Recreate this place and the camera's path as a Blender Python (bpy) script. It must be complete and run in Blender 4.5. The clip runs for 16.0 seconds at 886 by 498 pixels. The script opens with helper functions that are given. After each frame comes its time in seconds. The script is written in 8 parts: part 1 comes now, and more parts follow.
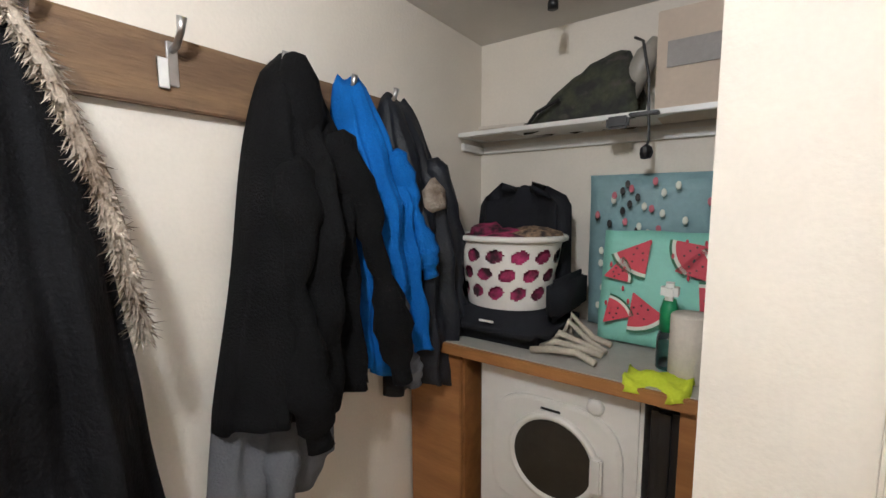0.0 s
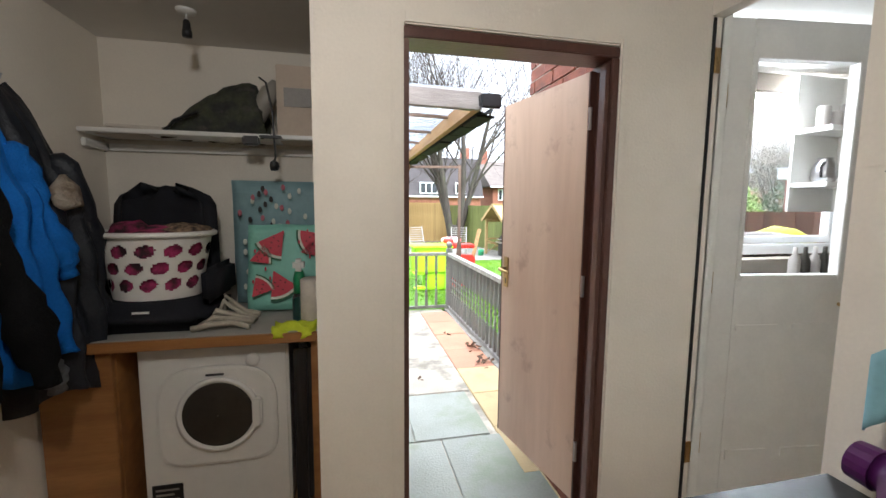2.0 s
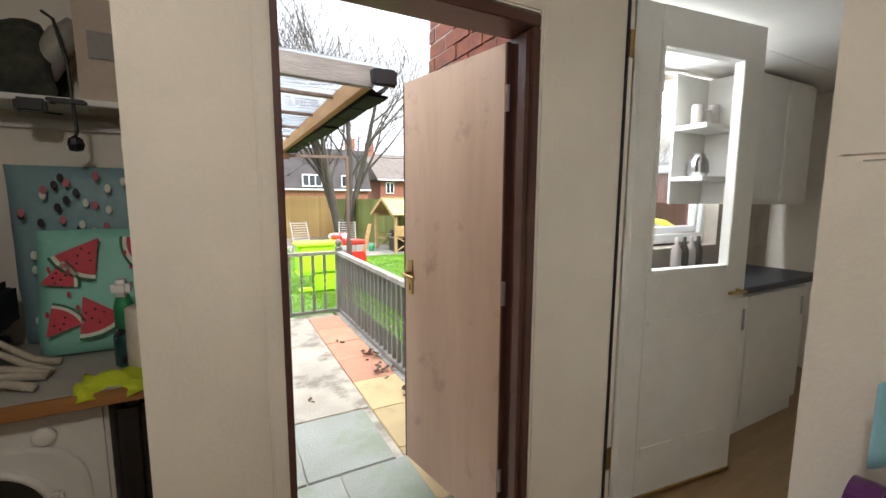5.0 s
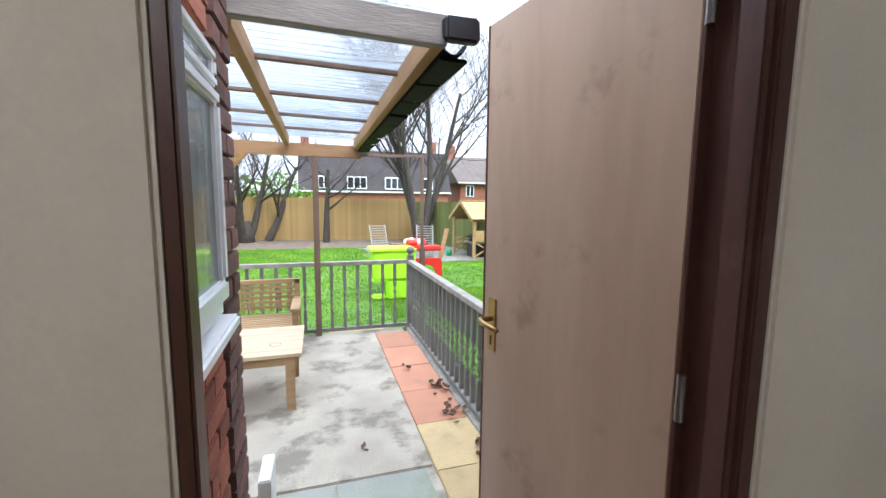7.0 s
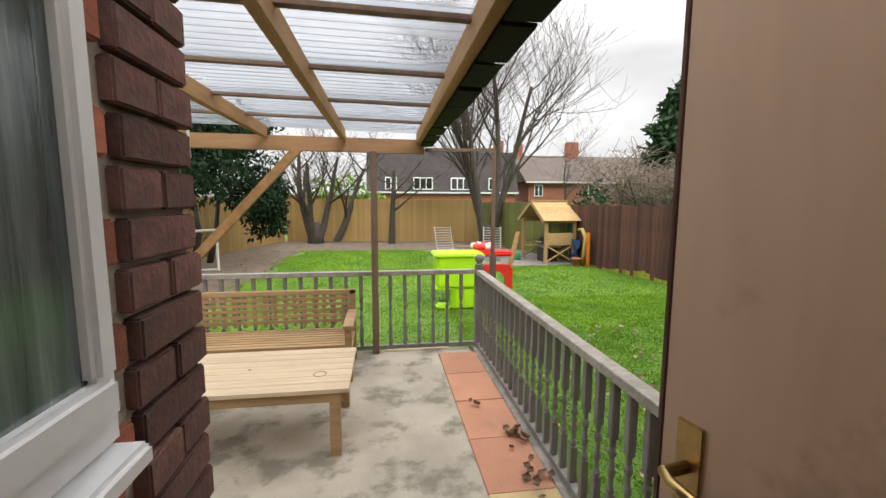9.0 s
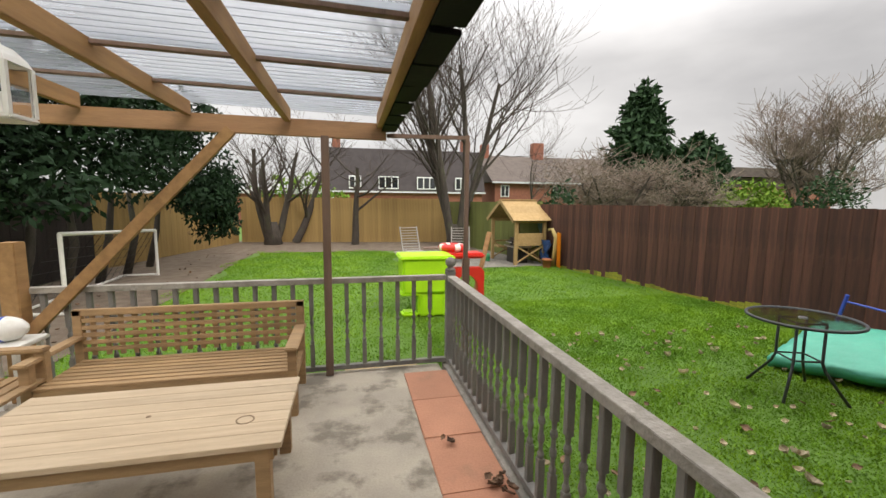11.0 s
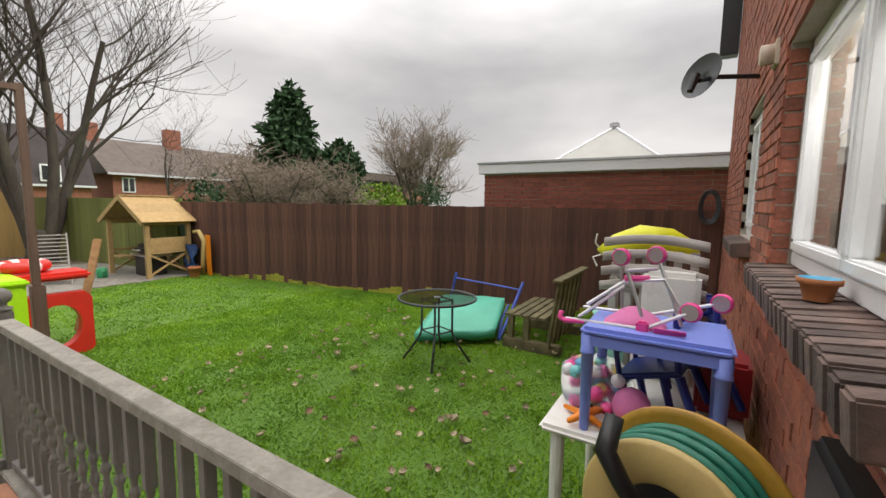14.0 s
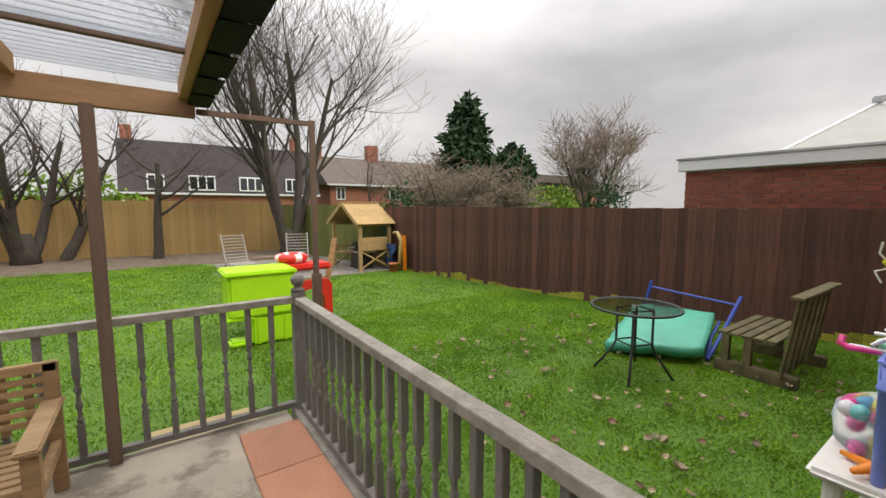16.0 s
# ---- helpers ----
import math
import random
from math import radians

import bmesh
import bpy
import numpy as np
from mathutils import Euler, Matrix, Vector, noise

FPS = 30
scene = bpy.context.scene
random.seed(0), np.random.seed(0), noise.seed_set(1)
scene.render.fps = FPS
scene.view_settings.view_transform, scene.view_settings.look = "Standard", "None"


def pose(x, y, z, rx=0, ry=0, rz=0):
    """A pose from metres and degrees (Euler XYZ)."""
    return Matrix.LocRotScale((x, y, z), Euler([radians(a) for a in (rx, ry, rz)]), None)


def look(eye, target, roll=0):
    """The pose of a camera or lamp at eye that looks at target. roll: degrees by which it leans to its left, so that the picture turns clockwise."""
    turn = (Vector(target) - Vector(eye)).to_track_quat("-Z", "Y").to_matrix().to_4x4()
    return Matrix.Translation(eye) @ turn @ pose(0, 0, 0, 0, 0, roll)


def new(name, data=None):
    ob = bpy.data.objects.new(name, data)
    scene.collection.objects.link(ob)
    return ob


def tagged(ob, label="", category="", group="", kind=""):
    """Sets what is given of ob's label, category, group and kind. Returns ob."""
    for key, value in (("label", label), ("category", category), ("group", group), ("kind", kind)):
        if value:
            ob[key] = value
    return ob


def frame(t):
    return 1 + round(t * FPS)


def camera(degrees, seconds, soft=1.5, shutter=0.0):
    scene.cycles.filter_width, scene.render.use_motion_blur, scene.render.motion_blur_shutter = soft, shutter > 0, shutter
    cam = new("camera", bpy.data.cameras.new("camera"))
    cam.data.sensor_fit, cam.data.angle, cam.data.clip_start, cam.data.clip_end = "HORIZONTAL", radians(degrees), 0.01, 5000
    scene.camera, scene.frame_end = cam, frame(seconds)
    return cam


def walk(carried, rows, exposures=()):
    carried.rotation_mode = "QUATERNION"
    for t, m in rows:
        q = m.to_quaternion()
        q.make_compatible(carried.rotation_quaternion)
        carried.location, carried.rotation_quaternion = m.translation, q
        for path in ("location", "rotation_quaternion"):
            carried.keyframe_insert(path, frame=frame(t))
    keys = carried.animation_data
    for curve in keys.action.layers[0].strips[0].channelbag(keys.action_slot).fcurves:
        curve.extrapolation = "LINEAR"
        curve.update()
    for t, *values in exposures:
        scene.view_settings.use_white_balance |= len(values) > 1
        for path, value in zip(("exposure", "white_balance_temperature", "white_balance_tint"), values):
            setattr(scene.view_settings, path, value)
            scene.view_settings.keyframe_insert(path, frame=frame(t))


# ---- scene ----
cam = camera(94.3, 16.0)
PATH = [
    (0, (-0.076, -0.009, 1.573), (-1.231, 1.61, 1.355), -0.3),
    (0.5, (-0.052, -0.152, 1.562), (-0.802, 1.692, 1.371), -0.1),
    (1, (-0.069, -0.298, 1.574), (-0.402, 1.662, 1.362), 0.5),
    (1.5, (-0.05, -0.422, 1.563), (0.027, 1.566, 1.357), 0.5),
    (2, (0.003, -0.517, 1.573), (0.439, 1.423, 1.36), 0.5),
    (2.5, (0.044, -0.64, 1.58), (0.755, 1.216, 1.364), 0.6),
    (3, (0.058, -0.696, 1.582), (0.95, 1.081, 1.363), 0.8),
    (3.5, (0.061, -0.636, 1.587), (1.044, 1.092, 1.363), 0.7),
    (4, (0.063, -0.516, 1.586), (1.058, 1.204, 1.357), 0.8),
    (4.5, (0.072, -0.358, 1.583), (1.029, 1.382, 1.345), 0.6),
    (4.7, (0.058, -0.281, 1.579), (1.01, 1.461, 1.338), 0.4),
    (6.8, (0.3, 0.421, 1.586), (0.925, 2.307, 1.357), 0.6),
    (7, (0.332, 0.483, 1.587), (0.918, 2.381, 1.357), 0.6),
    (7.5, (0.403, 0.67, 1.587), (0.888, 2.597, 1.362), 0.5),
    (8, (0.442, 0.825, 1.574), (0.828, 2.774, 1.346), 0.3),
    (8.5, (0.437, 1.016, 1.585), (0.739, 2.98, 1.356), 0.4),
    (8.7, (0.433, 1.074, 1.591), (0.712, 3.041, 1.361), 0.2),
    (10.8, (0.523, 1.709, 1.553), (0.894, 3.66, 1.32), 0.3),
    (11, (0.526, 1.75, 1.541), (0.966, 3.688, 1.314), 0.5),
    (11.5, (0.552, 1.901, 1.537), (1.219, 3.773, 1.311), 0.5),
    (12, (0.63, 2.01, 1.534), (1.582, 3.755, 1.311), 0.6),
    (12.5, (0.744, 2.122, 1.525), (1.994, 3.667, 1.305), 0.8),
    (13, (0.834, 2.178, 1.518), (2.326, 3.493, 1.3), 1.0),
    (13.5, (0.867, 2.204, 1.522), (2.503, 3.334, 1.303), 0.9),
    (14, (0.845, 2.24, 1.518), (2.536, 3.287, 1.305), 0.9),
    (14.5, (0.766, 2.298, 1.527), (2.44, 3.371, 1.315), 0.8),
    (15, (0.708, 2.358, 1.528), (2.292, 3.561, 1.318), 0.7),
    (15.5, (0.66, 2.384, 1.54), (2.063, 3.793, 1.327), 0.3),
    (16, (0.586, 2.396, 1.529), (1.737, 4.019, 1.32), 0.1),
]
walk(cam, [(t, look(eye, target, roll)) for t, eye, target, roll in PATH],
     [(0, 2.85, 5650, 10), (0.5, 2.5, 5450, 9), (1.0, 2.15, 5150, 10), (1.5, 1.95, 5350, 10), (2.5, 1.7, 6400, 10), (3.5, 1.55, 6500, 10), (4.5, 1.5, 6450, 10), (7, 1.05, 5700, 10), (7.5, 0.95, 5600, 10), (8, 0.7, 6300, 11), (8.5, 0.5, 6800, 12), (11, 0.12, 7100, 13), (16, 0.0, 7100, 14)])

# world: overcast sky with soft cloud banks
world = bpy.data.worlds.new("overcast")
scene.world = world
world.use_nodes = True
wn, wl = world.node_tree.nodes, world.node_tree.links
wn.clear()
w_out = wn.new("ShaderNodeOutputWorld")
w_bg = wn.new("ShaderNodeBackground")
w_sky = wn.new("ShaderNodeTexSky")
w_sky.sky_type, w_sky.sun_disc = "NISHITA", False
w_sky.sun_elevation, w_sky.sun_rotation = radians(32), radians(150)
w_co = wn.new("ShaderNodeTexCoord")
w_map = wn.new("ShaderNodeMapping")
w_map.inputs["Scale"].default_value = (1.0, 1.0, 2.6)
w_noise = wn.new("ShaderNodeTexNoise")
w_noise.inputs["Scale"].default_value, w_noise.inputs["Detail"].default_value, w_noise.inputs["Roughness"].default_value = 1.8, 6, 0.5
w_ramp = wn.new("ShaderNodeValToRGB")
w_ramp.color_ramp.elements[0].position, w_ramp.color_ramp.elements[0].color = 0.34, (5.0, 5.2, 5.5, 1)
w_ramp.color_ramp.elements[1].position, w_ramp.color_ramp.elements[1].color = 0.68, (8.3, 8.6, 8.95, 1)
w_mix = wn.new("ShaderNodeMixRGB")
w_mix.inputs[0].default_value = 0.94
wl.new(w_co.outputs["Generated"], w_map.inputs["Vector"])
wl.new(w_map.outputs["Vector"], w_noise.inputs["Vector"])
wl.new(w_noise.outputs["Fac"], w_ramp.inputs["Fac"])
wl.new(w_sky.outputs["Color"], w_mix.inputs[1])
wl.new(w_ramp.outputs["Color"], w_mix.inputs[2])
# an overcast sky grows brighter towards the zenith
w_sep = wn.new("ShaderNodeSeparateXYZ")
wl.new(w_co.outputs["Generated"], w_sep.inputs["Vector"])
w_rise = wn.new("ShaderNodeMapRange")
w_rise.inputs["From Min"].default_value, w_rise.inputs["From Max"].default_value = 0.3, 0.95
w_rise.inputs["To Min"].default_value, w_rise.inputs["To Max"].default_value = 1.0, 4.5
wl.new(w_sep.outputs["Z"], w_rise.inputs["Value"])
w_up = wn.new("ShaderNodeMixRGB")
w_up.blend_type = "MULTIPLY"
w_up.inputs[0].default_value = 1.0
wl.new(w_mix.outputs["Color"], w_up.inputs[1])
wl.new(w_rise.outputs["Result"], w_up.inputs[2])
wl.new(w_up.outputs["Color"], w_bg.inputs["Color"])
w_bg.inputs["Strength"].default_value = 0.1
wl.new(w_bg.outputs["Background"], w_out.inputs["Surface"])

sun = new("sun", bpy.data.lights.new("sun", "SUN"))
sun.data.energy, sun.data.angle, sun.data.color = 1.4, radians(25), (1, 0.97, 0.93)
sun.matrix_world = look((4, -6, 9), (0, 3, 0))

# unseen warm fill lamp, added below the lobby ceiling to brighten the room
lobby_fill = new("lobby_fill", bpy.data.lights.new("lobby_fill", "POINT"))
lobby_fill.data.energy, lobby_fill.data.shadow_soft_size, lobby_fill.data.color = 7.5, 0.06, (1.0, 0.93, 0.84)
lobby_fill.location = (-0.2, -0.3, 2.34)

# the sky's light through the kitchen window
kitchen_sky = new("kitchen_window_sky", bpy.data.lights.new("kitchen_window_sky", "AREA"))
kitchen_sky.data.shape, kitchen_sky.data.size, kitchen_sky.data.size_y, kitchen_sky.data.energy, kitchen_sky.data.color = "RECTANGLE", 1.6, 0.1, 16.0, (0.93, 0.97, 1.0)
kitchen_sky.matrix_world = look((2.6, 1.70, 2.255), (2.6, 0.2, 1.2))


# ---- materials ----
def shade(name, color, rough=0.7, metal=0.0, vary=0.15, scale=6.0, fine=60.0, bump=0.15, stretch=(1, 1, 1), second=None, rnd=0.0, spec=0.5, stain=0.0, stain_color=(0.1, 0.09, 0.08), stain_scale=2.0, stain_at=0.55, coat=0.0, distance=0.01):
    """A surface with coarse and fine variation, optional blotches of a second colour, stains, bump and per-object variation."""
    m = bpy.data.materials.new(name)
    m.use_nodes = True
    n, l = m.node_tree.nodes, m.node_tree.links
    b = n["Principled BSDF"]
    b.inputs["Roughness"].default_value, b.inputs["Metallic"].default_value = rough, metal
    b.inputs["Specular IOR Level"].default_value = spec
    if coat:
        b.inputs["Coat Weight"].default_value = coat
    co = n.new("ShaderNodeTexCoord")
    mp = n.new("ShaderNodeMapping")
    mp.inputs["Scale"].default_value = stretch
    l.new(co.outputs["Object"], mp.inputs["Vector"])
    coarse = n.new("ShaderNodeTexNoise")
    coarse.inputs["Scale"].default_value, coarse.inputs["Detail"].default_value = scale, 5
    grain = n.new("ShaderNodeTexNoise")
    grain.inputs["Scale"].default_value, grain.inputs["Detail"].default_value = fine, 4
    l.new(mp.outputs["Vector"], coarse.inputs["Vector"])
    l.new(mp.outputs["Vector"], grain.inputs["Vector"])
    two = second or tuple(c * (1 - vary) for c in color)
    ramp = n.new("ShaderNodeValToRGB")
    ramp.color_ramp.elements[0].position, ramp.color_ramp.elements[0].color = 0.36, (*two, 1)
    ramp.color_ramp.elements[1].position, ramp.color_ramp.elements[1].color = 0.64, (*color, 1)
    l.new(coarse.outputs["Fac"], ramp.inputs["Fac"])
    hsv = n.new("ShaderNodeHueSaturation")
    l.new(ramp.outputs["Color"], hsv.inputs["Color"])
    span = n.new("ShaderNodeMapRange")
    span.inputs["To Min"].default_value, span.inputs["To Max"].default_value = 1 - vary, 1 + vary
    l.new(grain.outputs["Fac"], span.inputs["Value"])
    last = span.outputs["Result"]
    if rnd:
        info = n.new("ShaderNodeObjectInfo")
        r = n.new("ShaderNodeMapRange")
        r.inputs["To Min"].default_value, r.inputs["To Max"].default_value = 1 - rnd, 1 + rnd
        l.new(info.outputs["Random"], r.inputs["Value"])
        mul = n.new("ShaderNodeMath")
        mul.operation = "MULTIPLY"
        l.new(last, mul.inputs[0])
        l.new(r.outputs["Result"], mul.inputs[1])
        last = mul.outputs["Value"]
    l.new(last, hsv.inputs["Value"])
    out = hsv.outputs["Color"]
    if stain:
        sn = n.new("ShaderNodeTexNoise")
        sn.inputs["Scale"].default_value, sn.inputs["Detail"].default_value, sn.inputs["Roughness"].default_value = stain_scale, 7, 0.62
        l.new(co.outputs["Object"], sn.inputs["Vector"])
        sr = n.new("ShaderNodeValToRGB")
        sr.color_ramp.elements[0].position, sr.color_ramp.elements[0].color = stain_at, (0, 0, 0, 1)
        sr.color_ramp.elements[1].position, sr.color_ramp.elements[1].color = stain_at + 0.1, (stain, stain, stain, 1)
        l.new(sn.outputs["Fac"], sr.inputs["Fac"])
        mx = n.new("ShaderNodeMixRGB")
        l.new(sr.outputs["Color"], mx.inputs[0])
        l.new(out, mx.inputs[1])
        mx.inputs[2].default_value = (*stain_color, 1)
        out = mx.outputs["Color"]
    l.new(out, b.inputs["Base Color"])
    if bump:
        bp = n.new("ShaderNodeBump")
        bp.inputs["Strength"].default_value, bp.inputs["Distance"].default_value = bump, distance
        l.new(grain.outputs["Fac"], bp.inputs["Height"])
        l.new(bp.outputs["Normal"], b.inputs["Normal"])
    return m


def clear(name, color=(1, 1, 1), rough=0.0, ior=1.45):
    m = bpy.data.materials.new(name)
    m.use_nodes = True
    b = m.node_tree.nodes["Principled BSDF"]
    b.inputs["Base Color"].default_value = (*color, 1)
    b.inputs["Roughness"].default_value, b.inputs["Transmission Weight"].default_value, b.inputs["IOR"].default_value = rough, 1.0, ior
    return m


WALL = shade("magnolia_wall", (0.80, 0.745, 0.655), 0.75, vary=0.05, scale=3, fine=90, bump=0.12, stain=0.12, stain_color=(0.55, 0.47, 0.38), stain_scale=1.6, stain_at=0.6)
CEIL = shade("ceiling_white", (0.74, 0.72, 0.68), 0.85, vary=0.04, scale=4, fine=80, bump=0.1)
WHITE = shade("white_gloss_paint", (0.80, 0.79, 0.75), 0.35, vary=0.05, scale=8, fine=60, bump=0.06, stain=0.15, stain_color=(0.5, 0.45, 0.38), stain_scale=5, stain_at=0.62)
UPVC = shade("white_upvc", (0.82, 0.83, 0.83), 0.28, vary=0.04, scale=5, fine=40, bump=0.03, stain=0.2, stain_color=(0.45, 0.43, 0.38), stain_scale=6, stain_at=0.64)
FLOORW = shade("floor_vinyl", (0.34, 0.22, 0.11), 0.45, vary=0.2, scale=3, fine=30, bump=0.05, stretch=(1, 8, 1))
BROWNFRAME = shade("brown_frame", (0.10, 0.042, 0.03), 0.42, vary=0.2, scale=12, fine=70, bump=0.12, stretch=(1, 1, 0.2), stain=0.25, stain_color=(0.2, 0.12, 0.08), stain_scale=9, stain_at=0.6)
LEAF = shade("bare_plywood_leaf", (0.60, 0.43, 0.31), 0.5, vary=0.09, scale=2.2, fine=16, bump=0.08, stretch=(1.6, 1.6, 0.3), second=(0.48, 0.325, 0.225), stain=0.42, stain_color=(0.22, 0.14, 0.10), stain_scale=4.5, stain_at=0.58)
BRASS = shade("worn_brass", (0.52, 0.36, 0.16), 0.32, metal=1.0, vary=0.2, scale=20, fine=90, bump=0.05)
STEEL = shade("steel", (0.55, 0.55, 0.56), 0.3, metal=1.0, vary=0.1, scale=20, fine=90, bump=0.03)
BRICK = shade("red_brick", (0.38, 0.12, 0.065), 0.88, vary=0.28, scale=9, fine=55, bump=0.6, second=(0.25, 0.085, 0.055), rnd=0.4, stain=0.5, stain_color=(0.07, 0.045, 0.04), stain_scale=5, stain_at=0.57)
BRICKDARK = shade("weathered_brick", (0.20, 0.085, 0.062), 0.9, vary=0.3, scale=8, fine=45, bump=0.7, second=(0.10, 0.055, 0.05), rnd=0.35, stain=0.6, stain_color=(0.045, 0.04, 0.042), stain_scale=6, stain_at=0.52)
BRICKSLATE = shade("slate_blue_brick", (0.15, 0.105, 0.10), 0.75, vary=0.35, scale=9, fine=45, bump=0.8, second=(0.065, 0.06, 0.07), rnd=0.35, stain=0.5, stain_color=(0.24, 0.21, 0.18), stain_scale=11, stain_at=0.6)
GREYWOOD = shade("silvered_timber", (0.30, 0.265, 0.235), 0.85, vary=0.2, scale=5, fine=45, bump=0.3, stretch=(0.5, 4, 4), second=(0.21, 0.185, 0.165))
MORTAR = shade("mortar", (0.42, 0.37, 0.31), 0.95, vary=0.2, scale=6, fine=80, bump=0.5, stain=0.4, stain_color=(0.2, 0.17, 0.14), stain_scale=3)
SILLBRICK = shade("sill_brick", (0.155, 0.10, 0.082), 0.9, vary=0.3, scale=9, fine=45, bump=0.6, second=(0.095, 0.07, 0.06), rnd=0.4)
CONC = shade("patio_concrete", (0.45, 0.395, 0.31), 0.9, vary=0.16, scale=2.2, fine=70, bump=0.35, second=(0.34, 0.295, 0.235), stain=0.75, stain_color=(0.15, 0.13, 0.10), stain_scale=2.6, stain_at=0.5)
SLAB = shade("paving_slab", (0.30, 0.30, 0.26), 0.9, vary=0.15, scale=2.2, fine=70, bump=0.3, second=(0.25, 0.255, 0.215), rnd=0.12, stain=0.5, stain_color=(0.17, 0.21, 0.12), stain_scale=1.4, stain_at=0.5)
TERRA = shade("terracotta_slab", (0.48, 0.225, 0.135), 0.85, vary=0.13, scale=3, fine=70, bump=0.3, rnd=0.12, stain=0.4, stain_color=(0.26, 0.16, 0.1), stain_scale=2.4, stain_at=0.56)
YELLOWSLAB = shade("buff_slab", (0.46, 0.34, 0.17), 0.85, vary=0.13, scale=3, fine=70, bump=0.3, rnd=0.12, stain=0.4, stain_color=(0.27, 0.21, 0.11), stain_scale=2.4, stain_at=0.56)
SOIL = shade("lawn_soil", (0.085, 0.175, 0.02), 0.95, vary=0.3, scale=1.5, fine=60, bump=0.6, second=(0.08, 0.16, 0.022), stain=0.35, stain_color=(0.09, 0.10, 0.03), stain_scale=1.3, stain_at=0.6)
DIRT = shade("bare_earth", (0.11, 0.08, 0.055), 0.98, vary=0.35, scale=4, fine=40, bump=0.9, second=(0.16, 0.125, 0.09))
GRASS = shade("grass_blades", (0.18, 0.335, 0.014), 0.6, vary=0.25, scale=1.1, fine=25, bump=0, second=(0.105, 0.235, 0.012), spec=0.25)
RAILP = shade("grey_rail_paint", (0.215, 0.205, 0.185), 0.8, vary=0.2, scale=9, fine=60, bump=0.4, stretch=(1, 1, 0.3), rnd=0.12, stain=0.5, stain_color=(0.27, 0.25, 0.21), stain_scale=9, stain_at=0.56)
# weathered, and paler than RAILP: the sky's sheen is put into the colour
RAILTOP = shade("weathered_skylit_rail_top", (0.36, 0.33, 0.285), 0.9, vary=0.22, scale=9, fine=60, bump=0.5, stain=0.55, stain_color=(0.2, 0.185, 0.15), stain_scale=11, stain_at=0.5)
PINE = shade("treated_pine", (0.36, 0.20, 0.08), 0.75, vary=0.16, scale=4, fine=35, bump=0.2, stretch=(4, 0.5, 4), second=(0.27, 0.145, 0.058), stain=0.35, stain_color=(0.14, 0.09, 0.05), stain_scale=6, stain_at=0.62)
PINEX = shade("treated_pine_beam", (0.37, 0.205, 0.10), 0.75, vary=0.16, scale=4, fine=35, bump=0.2, stretch=(0.5, 4, 4), second=(0.29, 0.16, 0.08), stain=0.35, stain_color=(0.14, 0.09, 0.05), stain_scale=6, stain_at=0.62)
POSTW = shade("weathered_post", (0.20, 0.13, 0.095), 0.85, vary=0.2, scale=5, fine=45, bump=0.3, stretch=(4, 4, 0.4))
TEAK = shade("bench_wood", (0.40, 0.255, 0.125), 0.7, vary=0.16, scale=5, fine=40, bump=0.2, stretch=(0.6, 5, 5), second=(0.30, 0.19, 0.095), rnd=0.1)
TABLEW = shade("bleached_table_wood", (0.58, 0.45, 0.30), 0.7, vary=0.12, scale=4, fine=38, bump=0.2, stretch=(0.5, 5, 5), second=(0.49, 0.37, 0.24), rnd=0.06, stain=0.3, stain_color=(0.26, 0.19, 0.12), stain_scale=3, stain_at=0.58)
BROWNFENCE = shade("stained_fence", (0.135, 0.056, 0.036), 0.85, vary=0.25, scale=4, fine=45, bump=0.4, stretch=(4, 4, 0.3), second=(0.075, 0.034, 0.025), rnd=0.35, stain=0.35, stain_color=(0.15, 0.085, 0.055), stain_scale=3.4, stain_at=0.6)
MOSS = shade("moss_board_foot", (0.36, 0.37, 0.03), 0.95, vary=0.3, scale=9, fine=60, bump=0.6, second=(0.2, 0.21, 0.03), rnd=0.25)
TANFENCE = shade("new_fence", (0.40, 0.27, 0.10), 0.8, vary=0.15, scale=3, fine=40, bump=0.3, stretch=(4, 4, 0.3), second=(0.34, 0.22, 0.08), rnd=0.12)
GREENFENCE = shade("algae_fence", (0.17, 0.19, 0.05), 0.85, vary=0.2, scale=3, fine=40, bump=0.3, stretch=(4, 4, 0.3), rnd=0.15)
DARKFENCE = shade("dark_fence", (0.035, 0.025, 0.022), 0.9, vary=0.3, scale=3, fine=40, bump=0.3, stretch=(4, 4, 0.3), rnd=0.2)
BARK = shade("bark", (0.072, 0.058, 0.047), 0.95, vary=0.3, scale=5, fine=35, bump=0.8, stretch=(3, 3, 0.6), second=(0.05, 0.043, 0.034), stain=0.3, stain_color=(0.10, 0.12, 0.055), stain_scale=2)
THORN = shade("pale_thorn_twig", (0.215, 0.165, 0.13), 0.95, vary=0.2, bump=0)
TWIG = shade("twig", (0.075, 0.055, 0.045), 0.95, vary=0.2, bump=0)
CONIFER = shade("conifer_leaf", (0.035, 0.075, 0.030), 0.8, vary=0.4, scale=2.5, fine=12, bump=0, second=(0.018, 0.042, 0.018), spec=0.2)
HEDGE = shade("hedge_leaf", (0.020, 0.048, 0.020), 0.8, vary=0.45, scale=2.5, fine=14, bump=0, second=(0.008, 0.021, 0.009), spec=0.2)
LIMEBUSH = shade("lime_bush_leaf", (0.17, 0.27, 0.03), 0.75, vary=0.3, scale=2.5, fine=14, bump=0, second=(0.09, 0.17, 0.02), spec=0.2)
DEADLEAF = shade("dead_leaf", (0.20, 0.115, 0.06), 0.8, vary=0.3, scale=12, fine=50, bump=0.1, second=(0.11, 0.06, 0.035), rnd=0.4)
